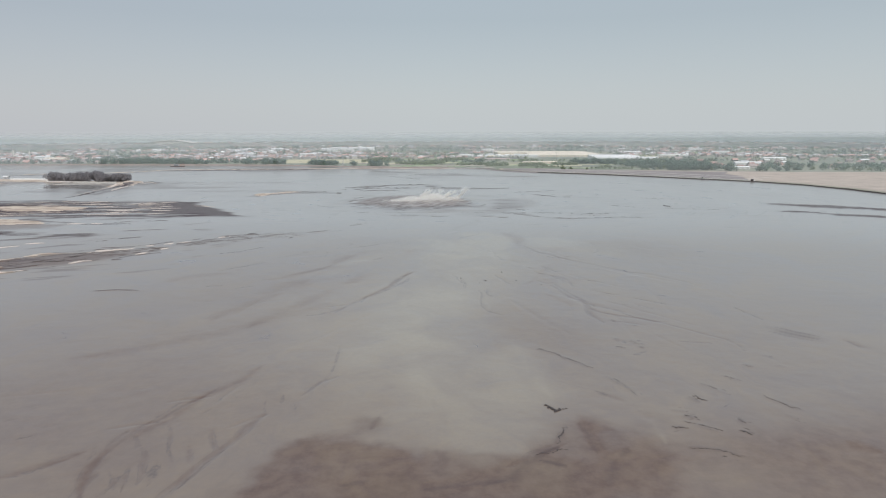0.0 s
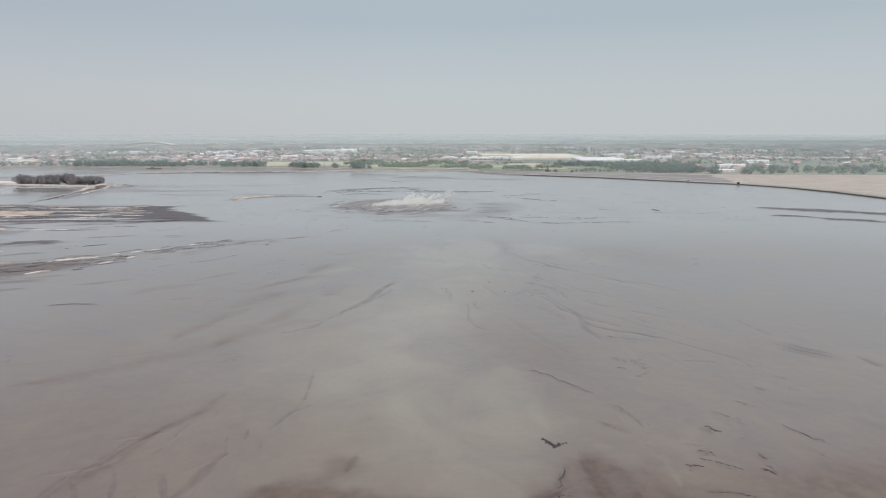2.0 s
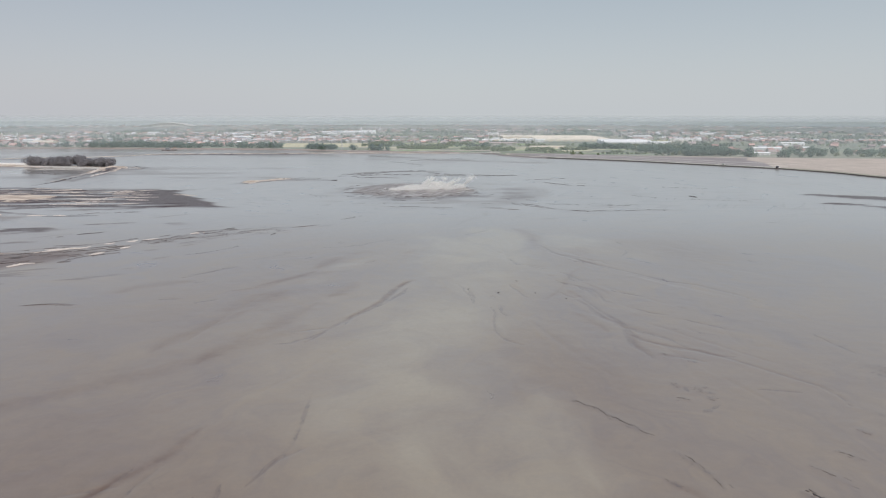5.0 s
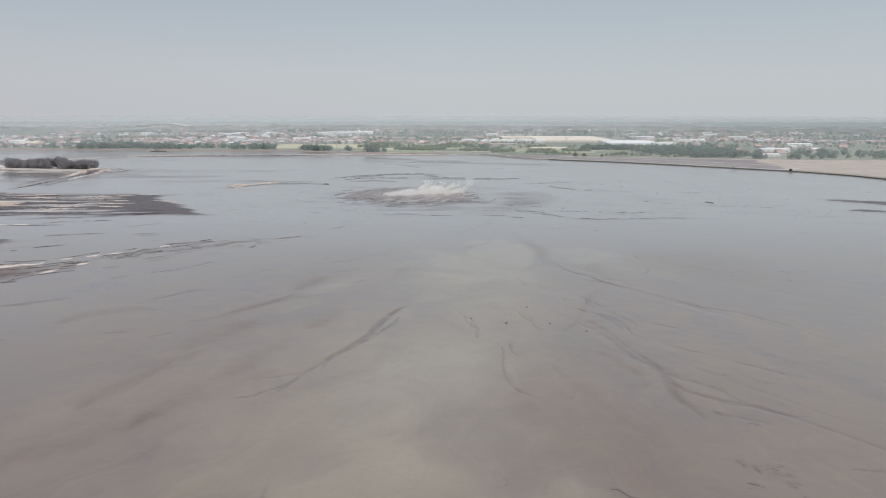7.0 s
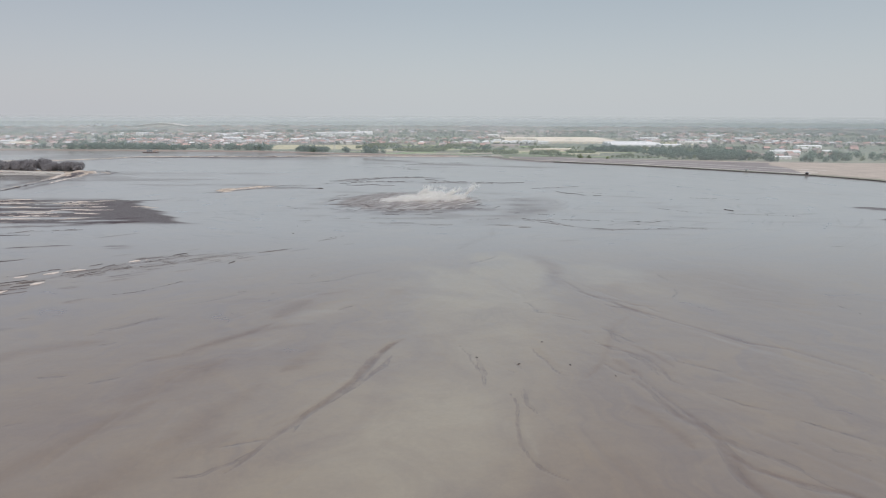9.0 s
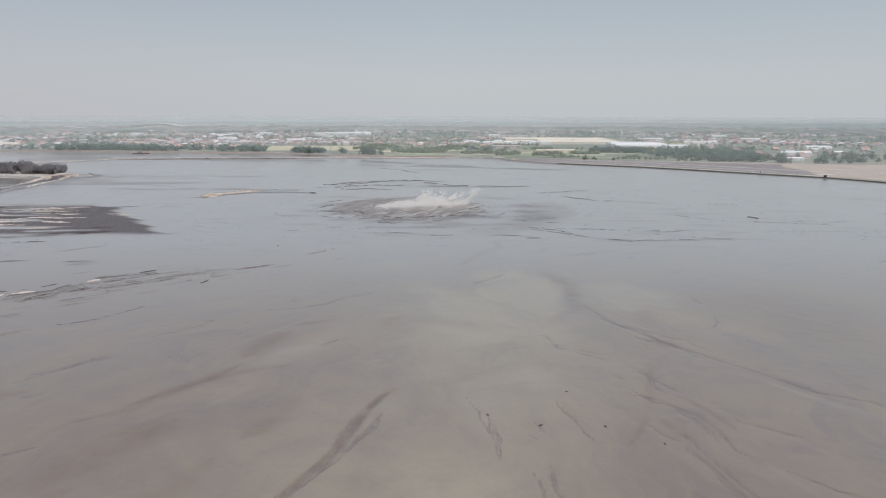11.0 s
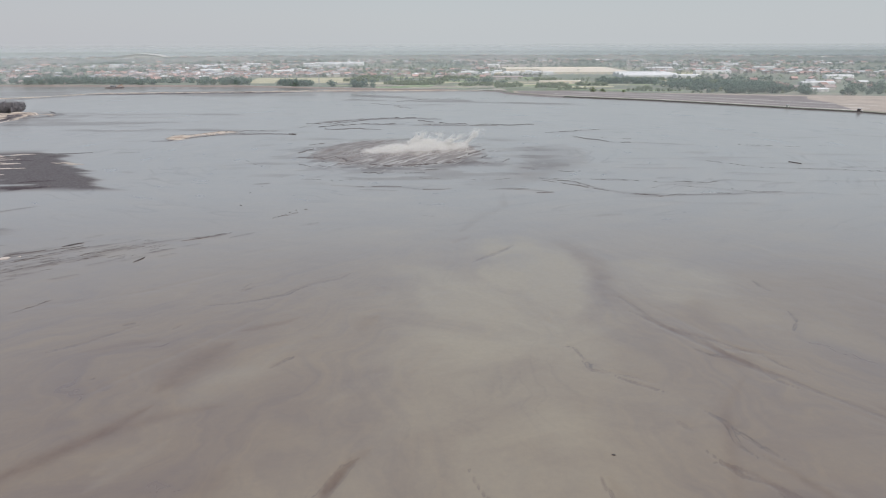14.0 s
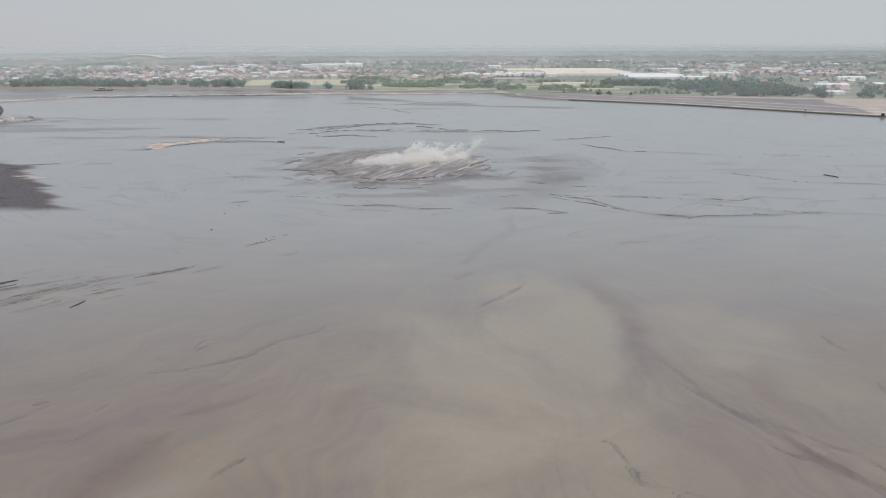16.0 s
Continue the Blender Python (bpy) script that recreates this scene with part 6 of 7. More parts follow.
def far_woods(name, count, seed, near, far, power, height, material, label, cover):
    rng = np.random.RandomState(seed)
    y = near + (far - near) * rng.rand(count * 3) ** power
    x = rng.uniform(-0.85, 0.85, count * 3) * (y + 150)
    keep = (lattice(x / 200, y / 60, seed) > cover) & (y > 1120 - 0.0 * x) & ~((x > 200) & (x < 410) & (y > 1180) & (y < 1570)) & ~((x > -300) & (x < -100) & (y < 1270))
    x, y = x[keep][:count], y[keep][:count]
    verts, faces = [], []
    for px, py in zip(x, y):
        h = height * rng.uniform(0.6, 1.25)
        w = h * rng.uniform(0.45, 0.7)
        for _ in range(16):
            d = rng.normal(size=3)
            d /= np.linalg.norm(d)
            c = np.array((px, py, 1 + h * 0.5)) + d * (w, w, h * 0.45)
            u = np.cross(d, (0.3, 0.2, 1.0))
            u /= np.linalg.norm(u)
            v = np.cross(d, u)
            s, t = h * rng.uniform(0.16, 0.3), h * rng.uniform(0.12, 0.24)
            n = len(verts)
            verts += [c + u * s, c + v * t, c - u * s, c - v * t]
            faces.append((n, n + 1, n + 2, n + 3))
    me = bpy.data.meshes.new(name)
    me.from_pydata([tuple(v) for v in verts], [], faces)
    me.materials.append(material)
    return tagged(new(name, me), label, "trees", kind="stuff")


far_houses()
far_woods("far_trees", 3600, 71, 1120, 2300, 1.4, 5.6, LEAF_FAR, "green trees scattered between the town houses", 0.42)
far_woods("far_trees", 2600, 72, 1900, 3250, 1.2, 7.5, LEAF_FAR, "distant trees of the hazy plain", 0.50)
far_woods("far_shrubs", 900, 73, 1120, 1900, 1.2, 4.5, LEAF_PALE, "pale green scrub between the fields", 0.45)


# ---------------------------------------------------------------- on the mud
def crust(places, width, height, material=MUD_DARK, seed=1, breaks=0.35, name="mud_crust", label="broken ridge of dark crusted mud", step=0.3, sway_by=1.0, grain=1.0):
    """A low ragged ridge along a run of places, broken into lengths."""
    rng = random.Random(seed)
    bm = bmesh.new()
    fine = []
    for (ax, ay), (bx, by) in zip(places[:-1], places[1:]):
        n = max(1, int(math.hypot(bx - ax, by - ay) / step))
        fine += [(ax + (bx - ax) * k / n, ay + (by - ay) * k / n) for k in range(n)]
    fine.append(places[-1])
    prev, total, off = None, len(fine), rng.uniform(0, 90)
    for k, (x, y) in enumerate(fine):
        (ax, ay), (bx, by) = fine[max(0, k - 1)], fine[min(total - 1, k + 1)]
        d = math.hypot(bx - ax, by - ay) or 1
        nx, ny = -(by - ay) / d, (bx - ax) / d
        sway = sway_by * (1.2 + 2.2 * width) * noise.noise((k * 0.09 * step, off, 0)) + 1.2 * width * noise.noise((k * 0.5 * step, off, 3)) + 0.5 * width * noise.noise((k * 1.9 * step, off, 5))
        body = 0.5 + 0.35 * noise.noise((k * 0.25 * step * grain, off, 7)) + 0.35 * noise.noise((k * 1.3 * step * grain, off, 9))
        if body < breaks:
            prev = None
            continue
        w = width * min(1, 4 * min(k + 0.6, total - k) / total) * (0.25 + 1.6 * (body - breaks)) * (0.25 + 1.5 * abs(noise.noise((k * 1.1 * step * grain, off, 11)))) * rng.uniform(0.6, 1.4)
        fade = min(1.0, (body - breaks) / 0.16)
        w *= 0.6 * fade
        h = 0.25 * height * (0.4 + body) * rng.uniform(0.7, 1.2) * fade
        level = mud_z(x + nx * sway, y + ny * sway)
        row = [bm.verts.new((x + nx * (sway + o * w), y + ny * (sway + o * w), level + z)) for o, z in ((-1, -0.5), (-0.5, h * 0.75), (0.1, h), (0.6, h * 0.5), (1.1, -0.5))]
        if prev:
            for i in range(4):
                bm.faces.new((prev[i], row[i], row[i + 1], prev[i + 1]))
        prev = row
    return tagged(finish(name, bm, material), label, kind="stuff")


def strand(places, half, material, seed, label, height=0.22, gaps=0.12):
    """A flat tongue of mud along a run of places: thin, ragged on both sides, running out at its ends."""
    bm = bmesh.new()
    fine = []
    for (ax, ay), (bx, by) in zip(places[:-1], places[1:]):
        n = max(2, int(math.hypot(bx - ax, by - ay) / 0.6))
        fine += [(ax + (bx - ax) * k / n, ay + (by - ay) * k / n) for k in range(n)]
    fine.append(places[-1])
    total, prev = len(fine), None
    for k, (x, y) in enumerate(fine):
        (ax, ay), (bx, by) = fine[max(0, k - 2)], fine[min(total - 1, k + 2)]
        d = math.hypot(bx - ax, by - ay) or 1
        nx, ny = -(by - ay) / d, (bx - ax) / d
        body = min(1.0, 2.6 * min(k + 0.3, total - 0.7 - k) / total) * min(1.0, (0.5 + noise.noise((k * 0.16, seed, 1)) - gaps) / 0.3)
        if body < 0.08:
            prev = None
            continue
        sway = half * 0.9 * noise.noise((k * 0.11, seed, 4))
        left = half * body * (0.55 + 0.9 * abs(noise.noise((k * 0.31, seed, 7))) + 0.35 * noise.noise((k * 1.3, seed, 8)))
        right = half * body * (0.55 + 0.9 * abs(noise.noise((k * 0.27, seed, 9))) + 0.35 * noise.noise((k * 1.3, seed, 12)))
        level, h = mud_z(x, y), height * (0.5 + 0.5 * body)
        row = [bm.verts.new((x + nx * (sway + o), y + ny * (sway + o), level + z)) for o, z in ((-right - 0.1, -0.4), (-right, 0.4 * h), (0.0, h), (left, 0.6 * h), (left + 0.1, -0.4))]
        if prev:
            for i in range(4):
                bm.faces.new((prev[i], row[i], row[i + 1], prev[i + 1]))
        prev = row
    return tagged(finish("mud_bank", bm, material), label, kind="stuff")


for n, (run, wide) in enumerate(SCABS):
    crust(run, 1.7 * wide if wide < 0.27 else 2.2 * wide, 0.7 * wide, MUD_EDGE if wide < 0.19 else MUD_DARK, 1 + n, 0.46 if wide < 0.27 else 0.30, label="short dark scab of drying mud", sway_by=0.5, step=0.12, grain=1.8)
bits = random.Random(77)
for n, (run, wide) in enumerate(SCABS):
    # crumbs torn off each scab
    if wide > 0.21:
        for k in range(3):
            (ax, ay), (bx, by) = run[0], run[-1]
            u, ln = bits.random(), bits.uniform(0.2, 0.6) / math.hypot(bx - ax, by - ay)
            ox, oy = bits.uniform(-0.9, 0.9), bits.uniform(-1.6, 1.6)
            crust([(ax + (bx - ax) * v + ox, ay + (by - ay) * v + oy) for v in (u, u + ln, u + 2 * ln)], 1.3 * wide, 0.4 * wide, MUD_EDGE if k else MUD_DARK, 1200 + 3 * n + k, 0.2, label="crumbs of dark drying mud", sway_by=0.3, step=0.12, grain=1.5)
for n, (run, wide, seed) in enumerate(TRAILS):
    crust(run, 0.5 * wide, 0.1, MUD_CRACK if n % 3 else MUD_EDGE, seed, 0.42, label="hair-thin dark rill in wet mud", sway_by=0.35, step=0.25, grain=0.8)
crust([(44, 430), (55, 424), (60, 410), (67, 402), (81, 395), (94, 398), (112, 400)], 0.6, 0.45, seed=11, breaks=0.4, grain=0.3)
crust([(96, 423), (110, 420), (121, 424)], 0.6, 0.55, seed=12, breaks=0.45, grain=0.22)
crust([(42, 432), (67, 427), (90, 424)], 0.5, 0.45, seed=13, breaks=0.45, grain=0.3)
strand([(-84.6, 325), (-82.6, 331)], 0.3, MUD_DARK, 15, "short dark scab of drying mud", 0.2, 0.0)
crust([(-130, 213), (-121, 215), (-114, 214)], 0.45, 0.25, seed=16, breaks=0.15)
for n, run in enumerate(([(-196, 268), (-176, 282), (-151, 296), (-139, 308), (-128, 319)], [(-154, 290), (-140, 302), (-128, 318)], [(-186, 286), (-160, 301), (-146, 312), (-134, 322)], [(-190, 240), (-176, 249), (-164, 259)], [(-151, 269), (-146, 280), (-135, 299)], [(-192, 316), (-181, 326), (-164, 334)], [(-212, 386), (-201, 394), (-177, 397)])):
    crust(run, 0.5, 0.35, MUD_EDGE if n % 2 else MUD_DARK, seed=800 + n, breaks=0.45, grain=0.3)

DRY, CRUSTED, STREAK = "thin tongue of dry tan mud in the lake", "thin dark crust beside a tan mud tongue", "thin pale streak through the dark crust mat"
for n, run in enumerate(([(-172, 284), (-165, 290), (-161, 295), (-155, 297), (-153, 302)], [(-170, 292), (-167, 293), (-162, 294)], [(-151, 304), (-148, 307)], [(-144, 308), (-140, 313)], [(-139, 313), (-132, 316)], [(-146, 281), (-144, 285), (-142, 288)], [(-140, 294), (-137, 299)], [(-123, 327), (-117, 332)], [(-236, 383), (-227, 384), (-222, 384)], [(-220, 384), (-211, 384)], [(-225, 297), (-214, 307)], [(-216, 312), (-206, 315)], [(-240, 300), (-232, 304)], [(-200, 240), (-184, 244), (-176, 250)], [(-168, 261), (-158, 268)])):
    strand(run, 1.5, SAND_PALE, 61 + n, DRY, gaps=0.03)
for n, run in enumerate(([(-171, 300), (-162, 301), (-154, 304)], [(-161, 284), (-156, 289)], [(-146, 312), (-145, 315), (-142, 317)], [(-139, 311), (-134, 313), (-128, 317)], [(-134, 321), (-131, 325)], [(-128, 318), (-126, 325)], [(-123, 325), (-121, 333), (-116, 335), (-112, 338)], [(-111, 339), (-106, 344)], [(-131, 304), (-129, 312)], [(-183, 318), (-178, 322)], [(-177, 324), (-172, 329), (-165, 332)], [(-204, 389), (-201, 396)], [(-192, 396), (-177, 398)], [(-225, 381), (-192, 384)], [(-157, 278), (-150, 283), (-144, 289)], [(-151, 269), (-146, 273)])):
    strand(run, 0.85, MUD_DARK if n % 3 == 1 else MUD_EDGE, 91 + n, CRUSTED, 0.16)
for n, run in enumerate(([(-310, 512), (-297, 518)], [(-283, 508), (-269, 511)], [(-294, 487), (-270, 490), (-252, 490)], [(-254, 492), (-223, 486)], [(-263, 470), (-256, 475), (-242, 472)], [(-231, 457), (-222, 462), (-207, 464)], [(-271, 452), (-259, 454)], [(-242, 449), (-218, 449)], [(-214, 472), (-203, 475)], [(-190, 475), (-171, 472)], [(-250, 427), (-238, 429), (-218, 433)], [(-237, 438), (-218, 440)], [(-209, 428), (-193, 435)], [(-212, 449), (-193, 446)])):
    strand(run, 2.1, SAND_PALE if n % 3 else SAND, 121 + n, STREAK, 0.2, 0.02)
for n, run in enumerate(([(-336, 625), (-335, 646), (-348, 693), (-340, 699)], [(-316, 605), (-322, 635), (-326, 668)], [(-340, 699), (-334, 706), (-324, 699)])):
    strand(run, 2.6, SAND_PALE, 141 + n, DRY, gaps=0.0)
for n, run in enumerate(([(-324, 532), (-322, 562), (-326, 596), (-325, 615)], [(-329, 612), (-330, 640), (-338, 680)], [(-335, 733), (-317, 712)])):
    strand(run, 1.6, MUD_DARK, 151 + n, CRUSTED, 0.16)
strand([(-164, 555), (-156, 563), (-145, 576), (-130, 585)], 1.7, SAND_PALE, 160, DRY, gaps=0.03)
slant = random.Random(91)
for k in range(34):
    # more pale and dark threads through the torn western half of the mat
    x, y, ln = slant.uniform(-350, -215), slant.uniform(422, 508), slant.uniform(10, 34)
    strand([(x, y), (x + 0.5 * ln, y + slant.uniform(-1.5, 2.5)), (x + ln, y + slant.uniform(-1, 3))], slant.uniform(0.8, 1.5), (SAND_PALE, MUD_DARK, SAND)[k % 3], 200 + k, STREAK if k % 3 != 1 else CRUSTED, 0.2, 0.02)
for k in range(80):
    # dark threads drawn out along the western bank
    u, off = slant.random(), slant.gauss(0, 6)
    x, y, ln = -222 + 80 * u + 0.6 * off, 238 + 56 * u - 0.8 * off, slant.uniform(3, 11)
    strand([(x, y), (x + 0.45 * ln, y + 0.34 * ln + slant.uniform(-0.4, 0.4)), (x + 0.82 * ln, y + 0.62 * ln)], slant.uniform(0.3, 0.75), MUD_EDGE if k % 3 else MUD_DARK, 240 + k, CRUSTED, 0.14)
for k in range(120):
    # thin scum streaks, all drawn out one way, on the western flat
    u, off = slant.random() ** 1.3, slant.gauss(0, 3.5)
    x, y = -136 + 50 * u + 0.6 * off, 306 + 36 * u - 0.8 * off
    ln, bow = slant.uniform(2, 8) * (1.2 - 0.6 * u), slant.uniform(-0.3, 0.3)
    crust([(x, y), (x + 0.42 * ln + bow, y + 0.36 * ln), (x + 0.8 * ln, y + 0.7 * ln)], slant.uniform(0.25, 0.6), 0.15, MUD_EDGE if k % 3 else MUD_DARK, 1700 + k, 0.28, label="thin streak of dark scum on wet mud", sway_by=0.3, grain=0.8)
for n, run in enumerate(([(-130, 310.5), (-124, 315), (-117, 318.5)], [(-126, 320), (-119, 324.5), (-113, 330), (-104, 341)], [(-111, 281), (-104, 283.5), (-98.5, 291), (-91.5, 299.5)], [(-112, 338.5), (-105.5, 341.6)])):
    crust(run, 0.75, 0.3, MUD_DARK, 1680 + n, 0.4, grain=0.4, label="broken ridge of dark crusted mud")
for n, run in enumerate(([(-58, 369), (-55, 373), (-51, 377)], [(78, 408), (92, 416), (112, 408), (130, 398)], [(130, 470), (150, 452), (175, 447), (200, 440)], [(100, 552), (126, 543), (150, 545)], [(-96, 480), (-90, 470), (-80, 462)], [(40, 452), (52, 446), (70, 448)], [(-10, 432), (14, 428), (30, 431)], [(-70, 436), (-50, 430), (-30, 431)], [(170, 520), (196, 512), (220, 516)])):
    # ragged scum lines on the flats round the vent
    crust(run, 0.6 if n else 0.9, 0.3, MUD_DARK if n % 3 else MUD_EDGE, 830 + n, 0.5 if n else 0.3, grain=0.4, label="ragged line of dark scum on wet mud")
for n, run in enumerate(([(-94, 632), (-77, 629), (-57, 647), (-46, 663), (-29, 668), (-15, 663)], [(-82, 612), (-65, 627), (-45, 627), (-21, 629), (-5, 617)], [(-76, 600), (-59, 598)], [(-15, 645), (8, 628), (25, 620), (47, 618), (70, 617)], [(-104, 604), (-84, 615), (-60, 622)])):
    crust(run, 1.8, 1.1 if n < 4 else 0.6, MUD_DARK, 850 + n, 0.36 if n < 4 else 0.45, grain=0.14, label="torn ring of dark mud behind the vent")
crust([(-48, 309), (-50, 305)], 0.35, 0.15, MUD_EDGE, 18, 0.1)
crust([(84, 560), (99, 533), (112, 531)], 0.9, 0.7, seed=27, grain=0.22)
crust([(70, 575), (109, 590)], 0.9, 0.7, seed=28, grain=0.22)
crust([(-160, 548), (-150, 562), (-138, 574)], 1.0, 0.4, seed=37, breaks=0.3, grain=0.22)
crust([(-165, 568), (-150, 582), (-126, 594), (-104, 592)], 1.1, 0.4, seed=38, breaks=0.4, grain=0.22)
crust([(-140, 575), (-118, 582), (-93, 575)], 1.0, 0.4, seed=32, breaks=0.3, grain=0.22)
crust([(-36, 812), (10, 850), (46, 850)], 2.2, 0.6, seed=33, breaks=0.4, grain=0.22)
crust([(-60, 790), (-30, 770)], 2.0, 0.5, seed=34, breaks=0.3, grain=0.22)
for n, run in enumerate(([(-92, 628), (-75, 642), (-56, 659), (-15, 661)], [(-75, 596), (-57, 604), (-36, 595)], [(-12, 625), (14, 617), (45, 612)], [(-38, 764), (-19, 741)])):
    strand(run, 1.7, MUD_EDGE, 330 + n, "torn ring of dark mud behind the vent", 0.25, 0.2)
for n, run in enumerate(([(-75, 495), (-68, 513)], [(-72, 486), (-56, 477)], [(-74, 527), (-65, 533)], [(-53, 485), (-42, 469)], [(-41, 464), (-25, 458), (-9, 460)], [(-17, 460), (7, 467)], [(8, 474), (26, 509)])):
    strand(run, 1.3, MUD_EDGE, 340 + n, "torn slab of dark mud at the vent's rim", 0.25, 0.22)
for n, run in enumerate(([(-36, 416), (-22, 417), (-13, 415)], [(-11, 411), (4, 411)], [(25, 410), (35, 410)], [(33, 403), (43, 404)], [(41, 428), (54, 417), (66, 404)], [(52, 419), (60, 414)], [(-55.5, 373), (-51.5, 372)], [(-52, 379), (-48, 381)], [(-79, 344), (-72, 348), (-68, 352)])):
    strand(run, 0.6 if n < 8 else 0.4, MUD_EDGE, 350 + n, "ragged line of dark scum on wet mud", 0.15, 0.2)
for k in range(16):
    # torn slabs round the vent's rim
    a = random.uniform(math.pi * 1.14, math.pi * 1.86)
    r = random.uniform(0.92, 1.22)
    run = [(-21 + 50 * r * math.cos(a + u), VENT[1] + 47 * r * math.sin(a + u)) for u in (0, 0.07, 0.16)]
    crust(run, random.uniform(0.5, 1.1), random.uniform(0.3, 0.6), random.choice((MUD_DARK, MUD_EDGE)), 100 + k, 0.3, sway_by=0.25, label="torn slab of dark mud at the vent's rim")


def lumps(name, places, material, label, category, seed, low=0.25, high=0.6):
    """A heap of ragged clods in one place."""
    rng = random.Random(seed)
    bm = bmesh.new()
    for x, y in places:
        s = rng.uniform(low, high)
        g = bmesh.ops.create_icosphere(bm, subdivisions=2, radius=s, matrix=Matrix.Translation((x, y, mud_z(x, y) + s * 0.1)) @ pose(0, 0, 0, 0, 0, rng.uniform(0, 180)) @ Matrix.Diagonal((1.7, 0.8, 0.55, 1)))
        for v in g["verts"]:
            v.co += 0.35 * s * Vector(noise.noise_vector(v.co * (1.6 / s) + Vector((seed, x, y))))
    return tagged(finish(name, bm, material), label, category)


lumps("debris", [(14.9, 113.6), (15.2, 113.2), (15.5, 112.8), (15.3, 112.3), (15.8, 111.8), (16.1, 111.4), (16.4, 111.0), (16.8, 111.1), (17.2, 111.0), (17.5, 111.5), (18.2, 111.6), (18.9, 111.9), (16.5, 110.5), (15.9, 112.2)], MUD_DARK, "dark heap of stranded debris on the mud", "debris", 41, 0.16, 0.38)
lumps("debris", [(169.2 + 0.45 * k, 464.8 - 1.0 * k) for k in range(6)], MUD_DARK, "dark stranded log crusted with mud", "debris", 42, 0.46, 0.6)
lumps("debris", [(-55, 372), (-54.2, 374), (-53.4, 376.5), (-56, 371), (-52, 375)], MUD_DARK, "dark clods of mud breaking the surface", "debris", 43, 0.14, 0.3)
lumps("debris", [(-94, 574.5), (-92.5, 575), (-91, 574)], MUD_DARK, "dark lump at the end of a sandbar", "debris", 44, 0.6, 0.95)
for n, (x, y) in enumerate(((-75, 407), (-73, 418), (-73, 387), (3, 229.9), (12.3, 225.8), (20, 239.9), (23.9, 225.1), (32.4, 218.7))):
    lumps("mud_clod", [(x, y)], MUD_DARK, "small dark clod of mud on the flat", "clod", 50 + n, 0.18, 0.24)


def steam_plume(label, bodies, seed, low=0.06, high=0.15):
    """White vapour off the vent: clouds of fine droplets' flakes (centre, spread, count)."""
    rng = np.random.RandomState(seed)
    c = np.concatenate([np.array(at) + rng.normal(size=(n, 3)) * spread for at, spread, n in bodies])
    lump = cloud(c[:, 0] / 2.6 + 40, c[:, 2] / 2.2 + c[:, 1] / 9, 300 + seed, 3)
    c[:, 0] += 0.8 * np.clip(c[:, 2] - 1.5, 0, 6)
    keep = rng.rand(len(c)) < (0.42 + 0.58 * ease(lump, 0.30, 0.58) if seed == 1 else ease(lump, 0.38, 0.44))
    c = c[(c[:, 2] > 0.3) & keep]
    n = len(c)
    u, v = rng.normal(size=(n, 3)), rng.normal(size=(n, 3))
    u /= np.linalg.norm(u, axis=1)[:, None]
    v -= u * (u * v).sum(1)[:, None]
    v /= np.linalg.norm(v, axis=1)[:, None]
    size = rng.uniform(low, high, (n, 1))
    verts = np.stack([c + u * size, c + v * size, c - u * size, c - v * size], 1).reshape(-1, 3)
    me = bpy.data.meshes.new("steam_plume")
    me.from_pydata(verts.tolist(), [], np.arange(4 * n).reshape(-1, 4).tolist())
    me.materials.append(STEAM)
    return tagged(new("steam_plume", me), label, "steam", kind="stuff")


def wisp(x, y, z, rise, drift, n):
    return [((x + drift * k, y, z + rise * k), (0.7 + 0.25 * k, 1.6, 0.9), int(n * (1 - k / 7))) for k in range(6)]


puff = random.Random(12)
billows = []
for k in range(34):
    # low and thin at the western end, piled up towards the middle
    u = k / 33
    swell = math.sin(math.pi * min(1.0, 0.08 + u) ** 1.5) ** 0.7 if u < 0.92 else 0.35
    billows.append(((-37 + 48 * u + puff.uniform(-2, 2), 497 + 17 * u + puff.uniform(-5, 5), 0.6 + puff.uniform(0.2, 2.4) * swell), (puff.uniform(1.4, 3.0), puff.uniform(2.5, 6.0), puff.uniform(0.5, 1.3) * (0.5 + 0.6 * swell)), int(puff.uniform(6000, 25000) * (0.15 + swell))))
steam_plume("low white steam boiling from the vent's heart", billows, 1)
steam_plume("thin white steam drifting over the brown mud", [((-44 + 4.5 * k, 494 + 0.6 * k, 0.9), (4.5, 6.0, 0.7), 1500 + 700 * k) for k in range(10)], 2, 0.04, 0.09)
steam_plume("wisp of white steam rising from the vent", wisp(-17, 510, 3.0, 1.1, 0.5, 2200), 3)
steam_plume("wisp of white steam rising from the vent", wisp(13, 517, 1.8, 1.4, 0.7, 2200), 4)
steam_plume("wisp of white steam rising from the vent", wisp(2, 511, 3.0, 0.9, 0.9, 2000), 5)
steam_plume("wisp of white steam rising from the vent", wisp(-9, 512, 2.6, 1.0, 0.8, 2000), 6)


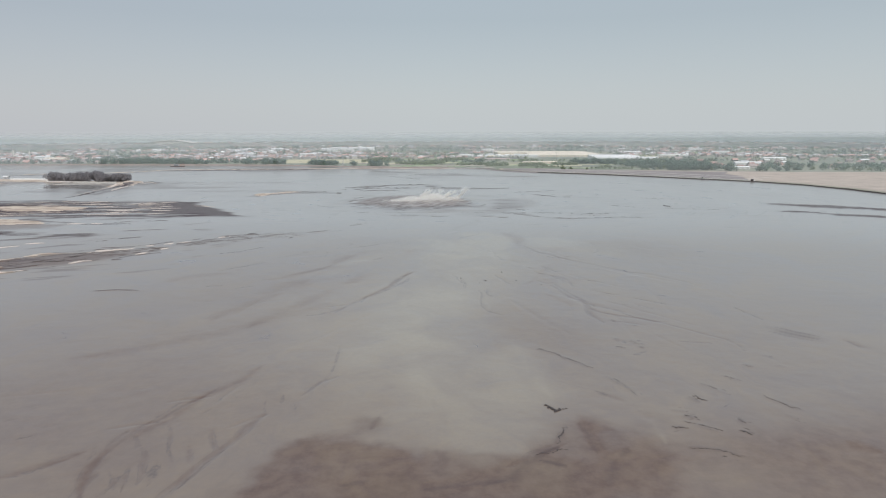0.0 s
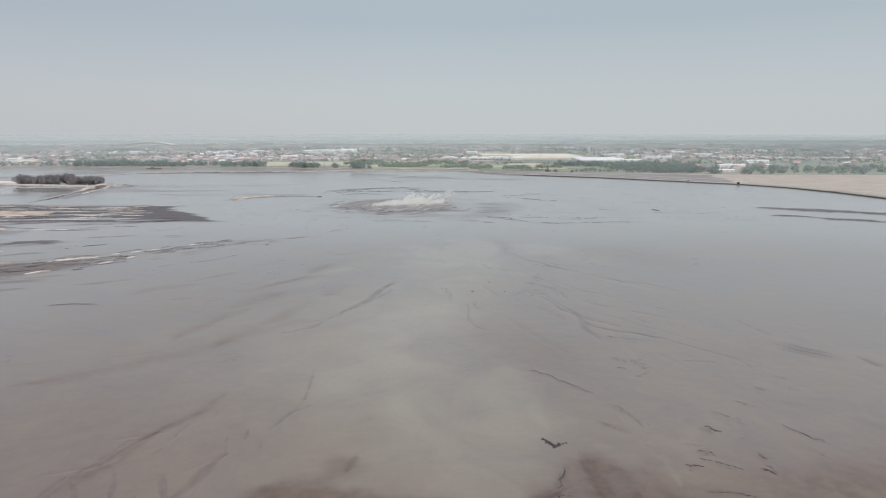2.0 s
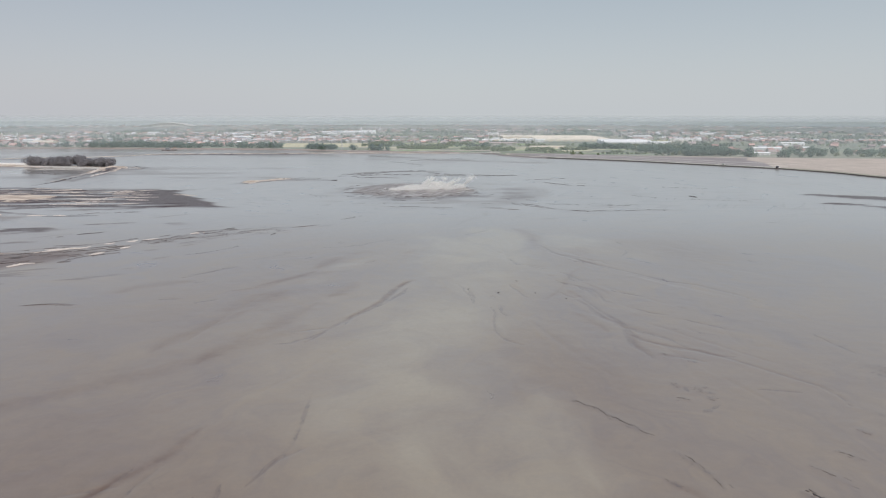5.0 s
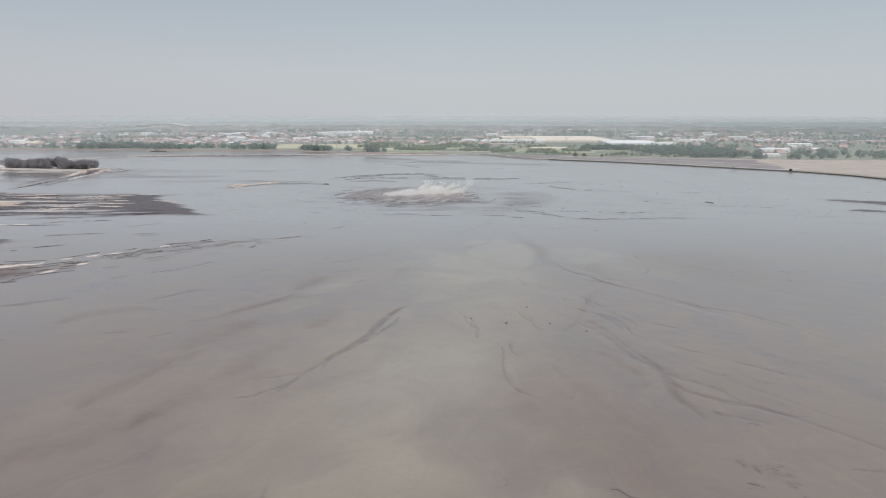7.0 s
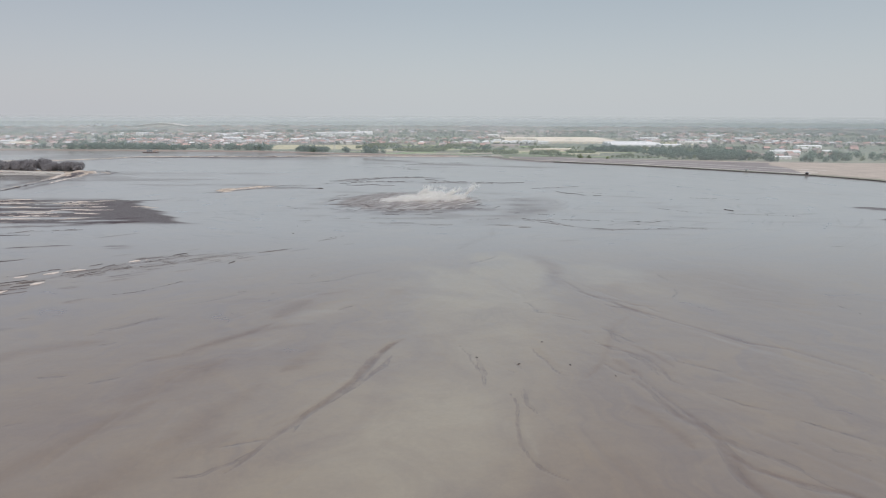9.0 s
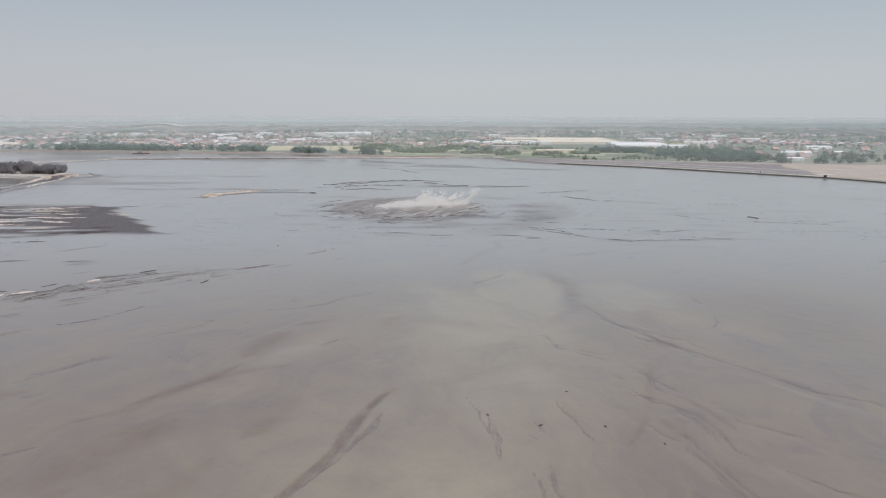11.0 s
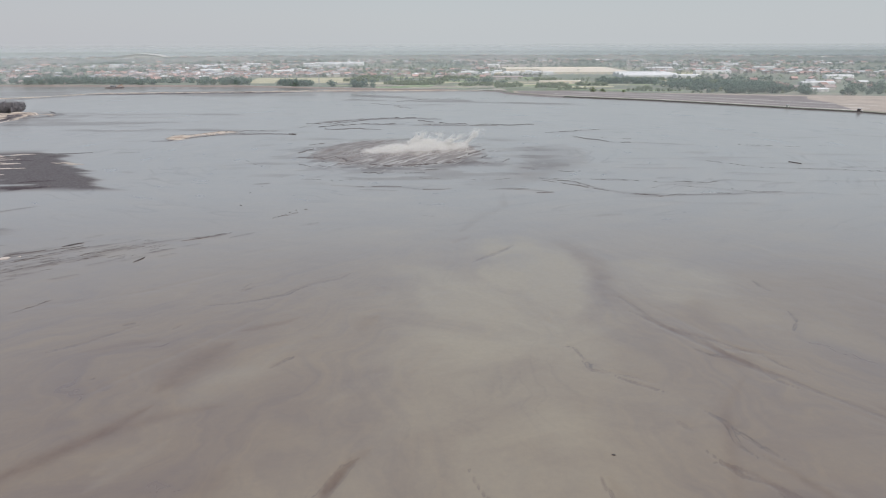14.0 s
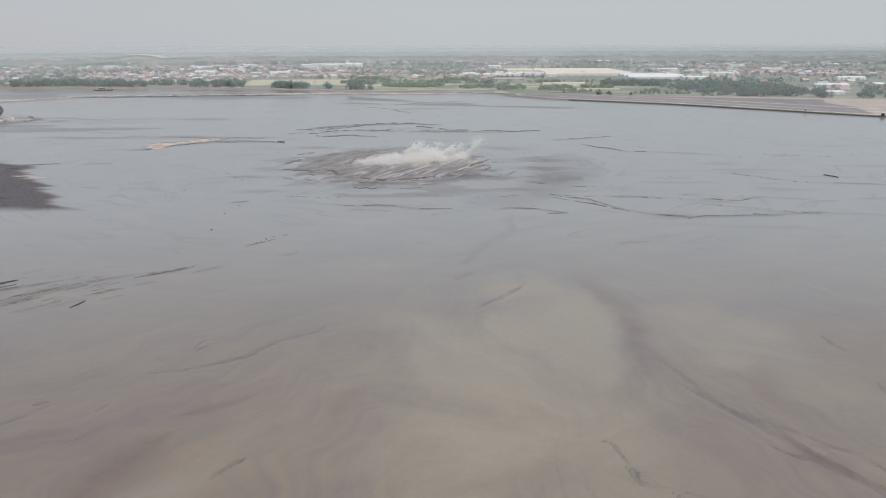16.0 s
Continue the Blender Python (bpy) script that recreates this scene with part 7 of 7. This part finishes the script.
# ---------------------------------------------------------------- craft and gear on the shore
def pontoon(x, y, turn):
    t = thing("dredger", "dark rusty dredging pontoon moored off the shore", "boat", "", (x, y, 0.0), turn)
    bm = bmesh.new()
    box(bm, -11, -3, -0.5, 11, 3, 1.4)
    bmesh.ops.bevel(bm, geom=[e for e in bm.edges], offset=0.4, segments=1, affect="EDGES")
    part("hull", bm, RUST, t)
    bm = bmesh.new()
    box(bm, -5, -2, 1.3, 1, 2, 3.8)
    box(bm, -5.4, -2.4, 3.8, 1.4, 2.4, 4.05)
    cabin = part("cabin", bm, SHEET_GREY, t)
    for px in (-4.0, -1.6):
        bm = bmesh.new()
        box(bm, px, -2.06, 2.4, px + 1.5, -1.96, 3.3)
        part("window", bm, GLASS, cabin)
    bm = bmesh.new()
    rod(bm, (4, 0, 1.3), (9, 0, 5.2), 0.25, 0.2)
    rod(bm, (9, 0, 5.2), (10.5, 0, 1.3), 0.2, 0.15)
    part("boom", bm, ORANGE, t)
    bm = bmesh.new()
    for px in (-9, -7, 3):
        rod(bm, (px, -2.6, 1.3), (px, -2.6, 2.5), 0.07, 0.07, 5)
    part("railing", bm, STEEL, t)


pontoon(-416, 1030, 4)


def pump(x, y, turn, material, label):
    t = thing("pump_station", label, "pump", "pumps on the dyke", (x, y, 1.5), turn)
    bm = bmesh.new()
    box(bm, -1.4, -1.0, -0.6, 1.4, 1.0, 1.3)
    part("housing", bm, material, t)
    bm = bmesh.new()
    box(bm, -1.7, -1.3, 1.3, 1.7, 1.3, 1.5)
    part("roof", bm, SHEET_GREY, t)
    bm = bmesh.new()
    rod(bm, (0, -0.8, 0.2), (0, -5.5, -1.6), 0.22, 0.22, 8)
    part("pipe", bm, STEEL, t)


for x, y, w, roof in ((-540, 776, 8, SHEET_DULL), (-526, 778, 6, SHEET_DULL)):
    shed("shed", "small white hut on the mud island", x, y, w, 4, 1.5, 0.7, roof, 4, 1, "huts of the mud island", openings=1)
plant([tree(309, 6, 8, LEAF_DARK, "low dark mangrove bush on the mud island", "trees of the mud island", 200, 0.05)], [(-556, 777, 0.8)])
pump(350, 688, 40, RUST, "small dark pump house on the dyke")
pump(310, 724, 45, PALE, "small white pump house on the dyke")
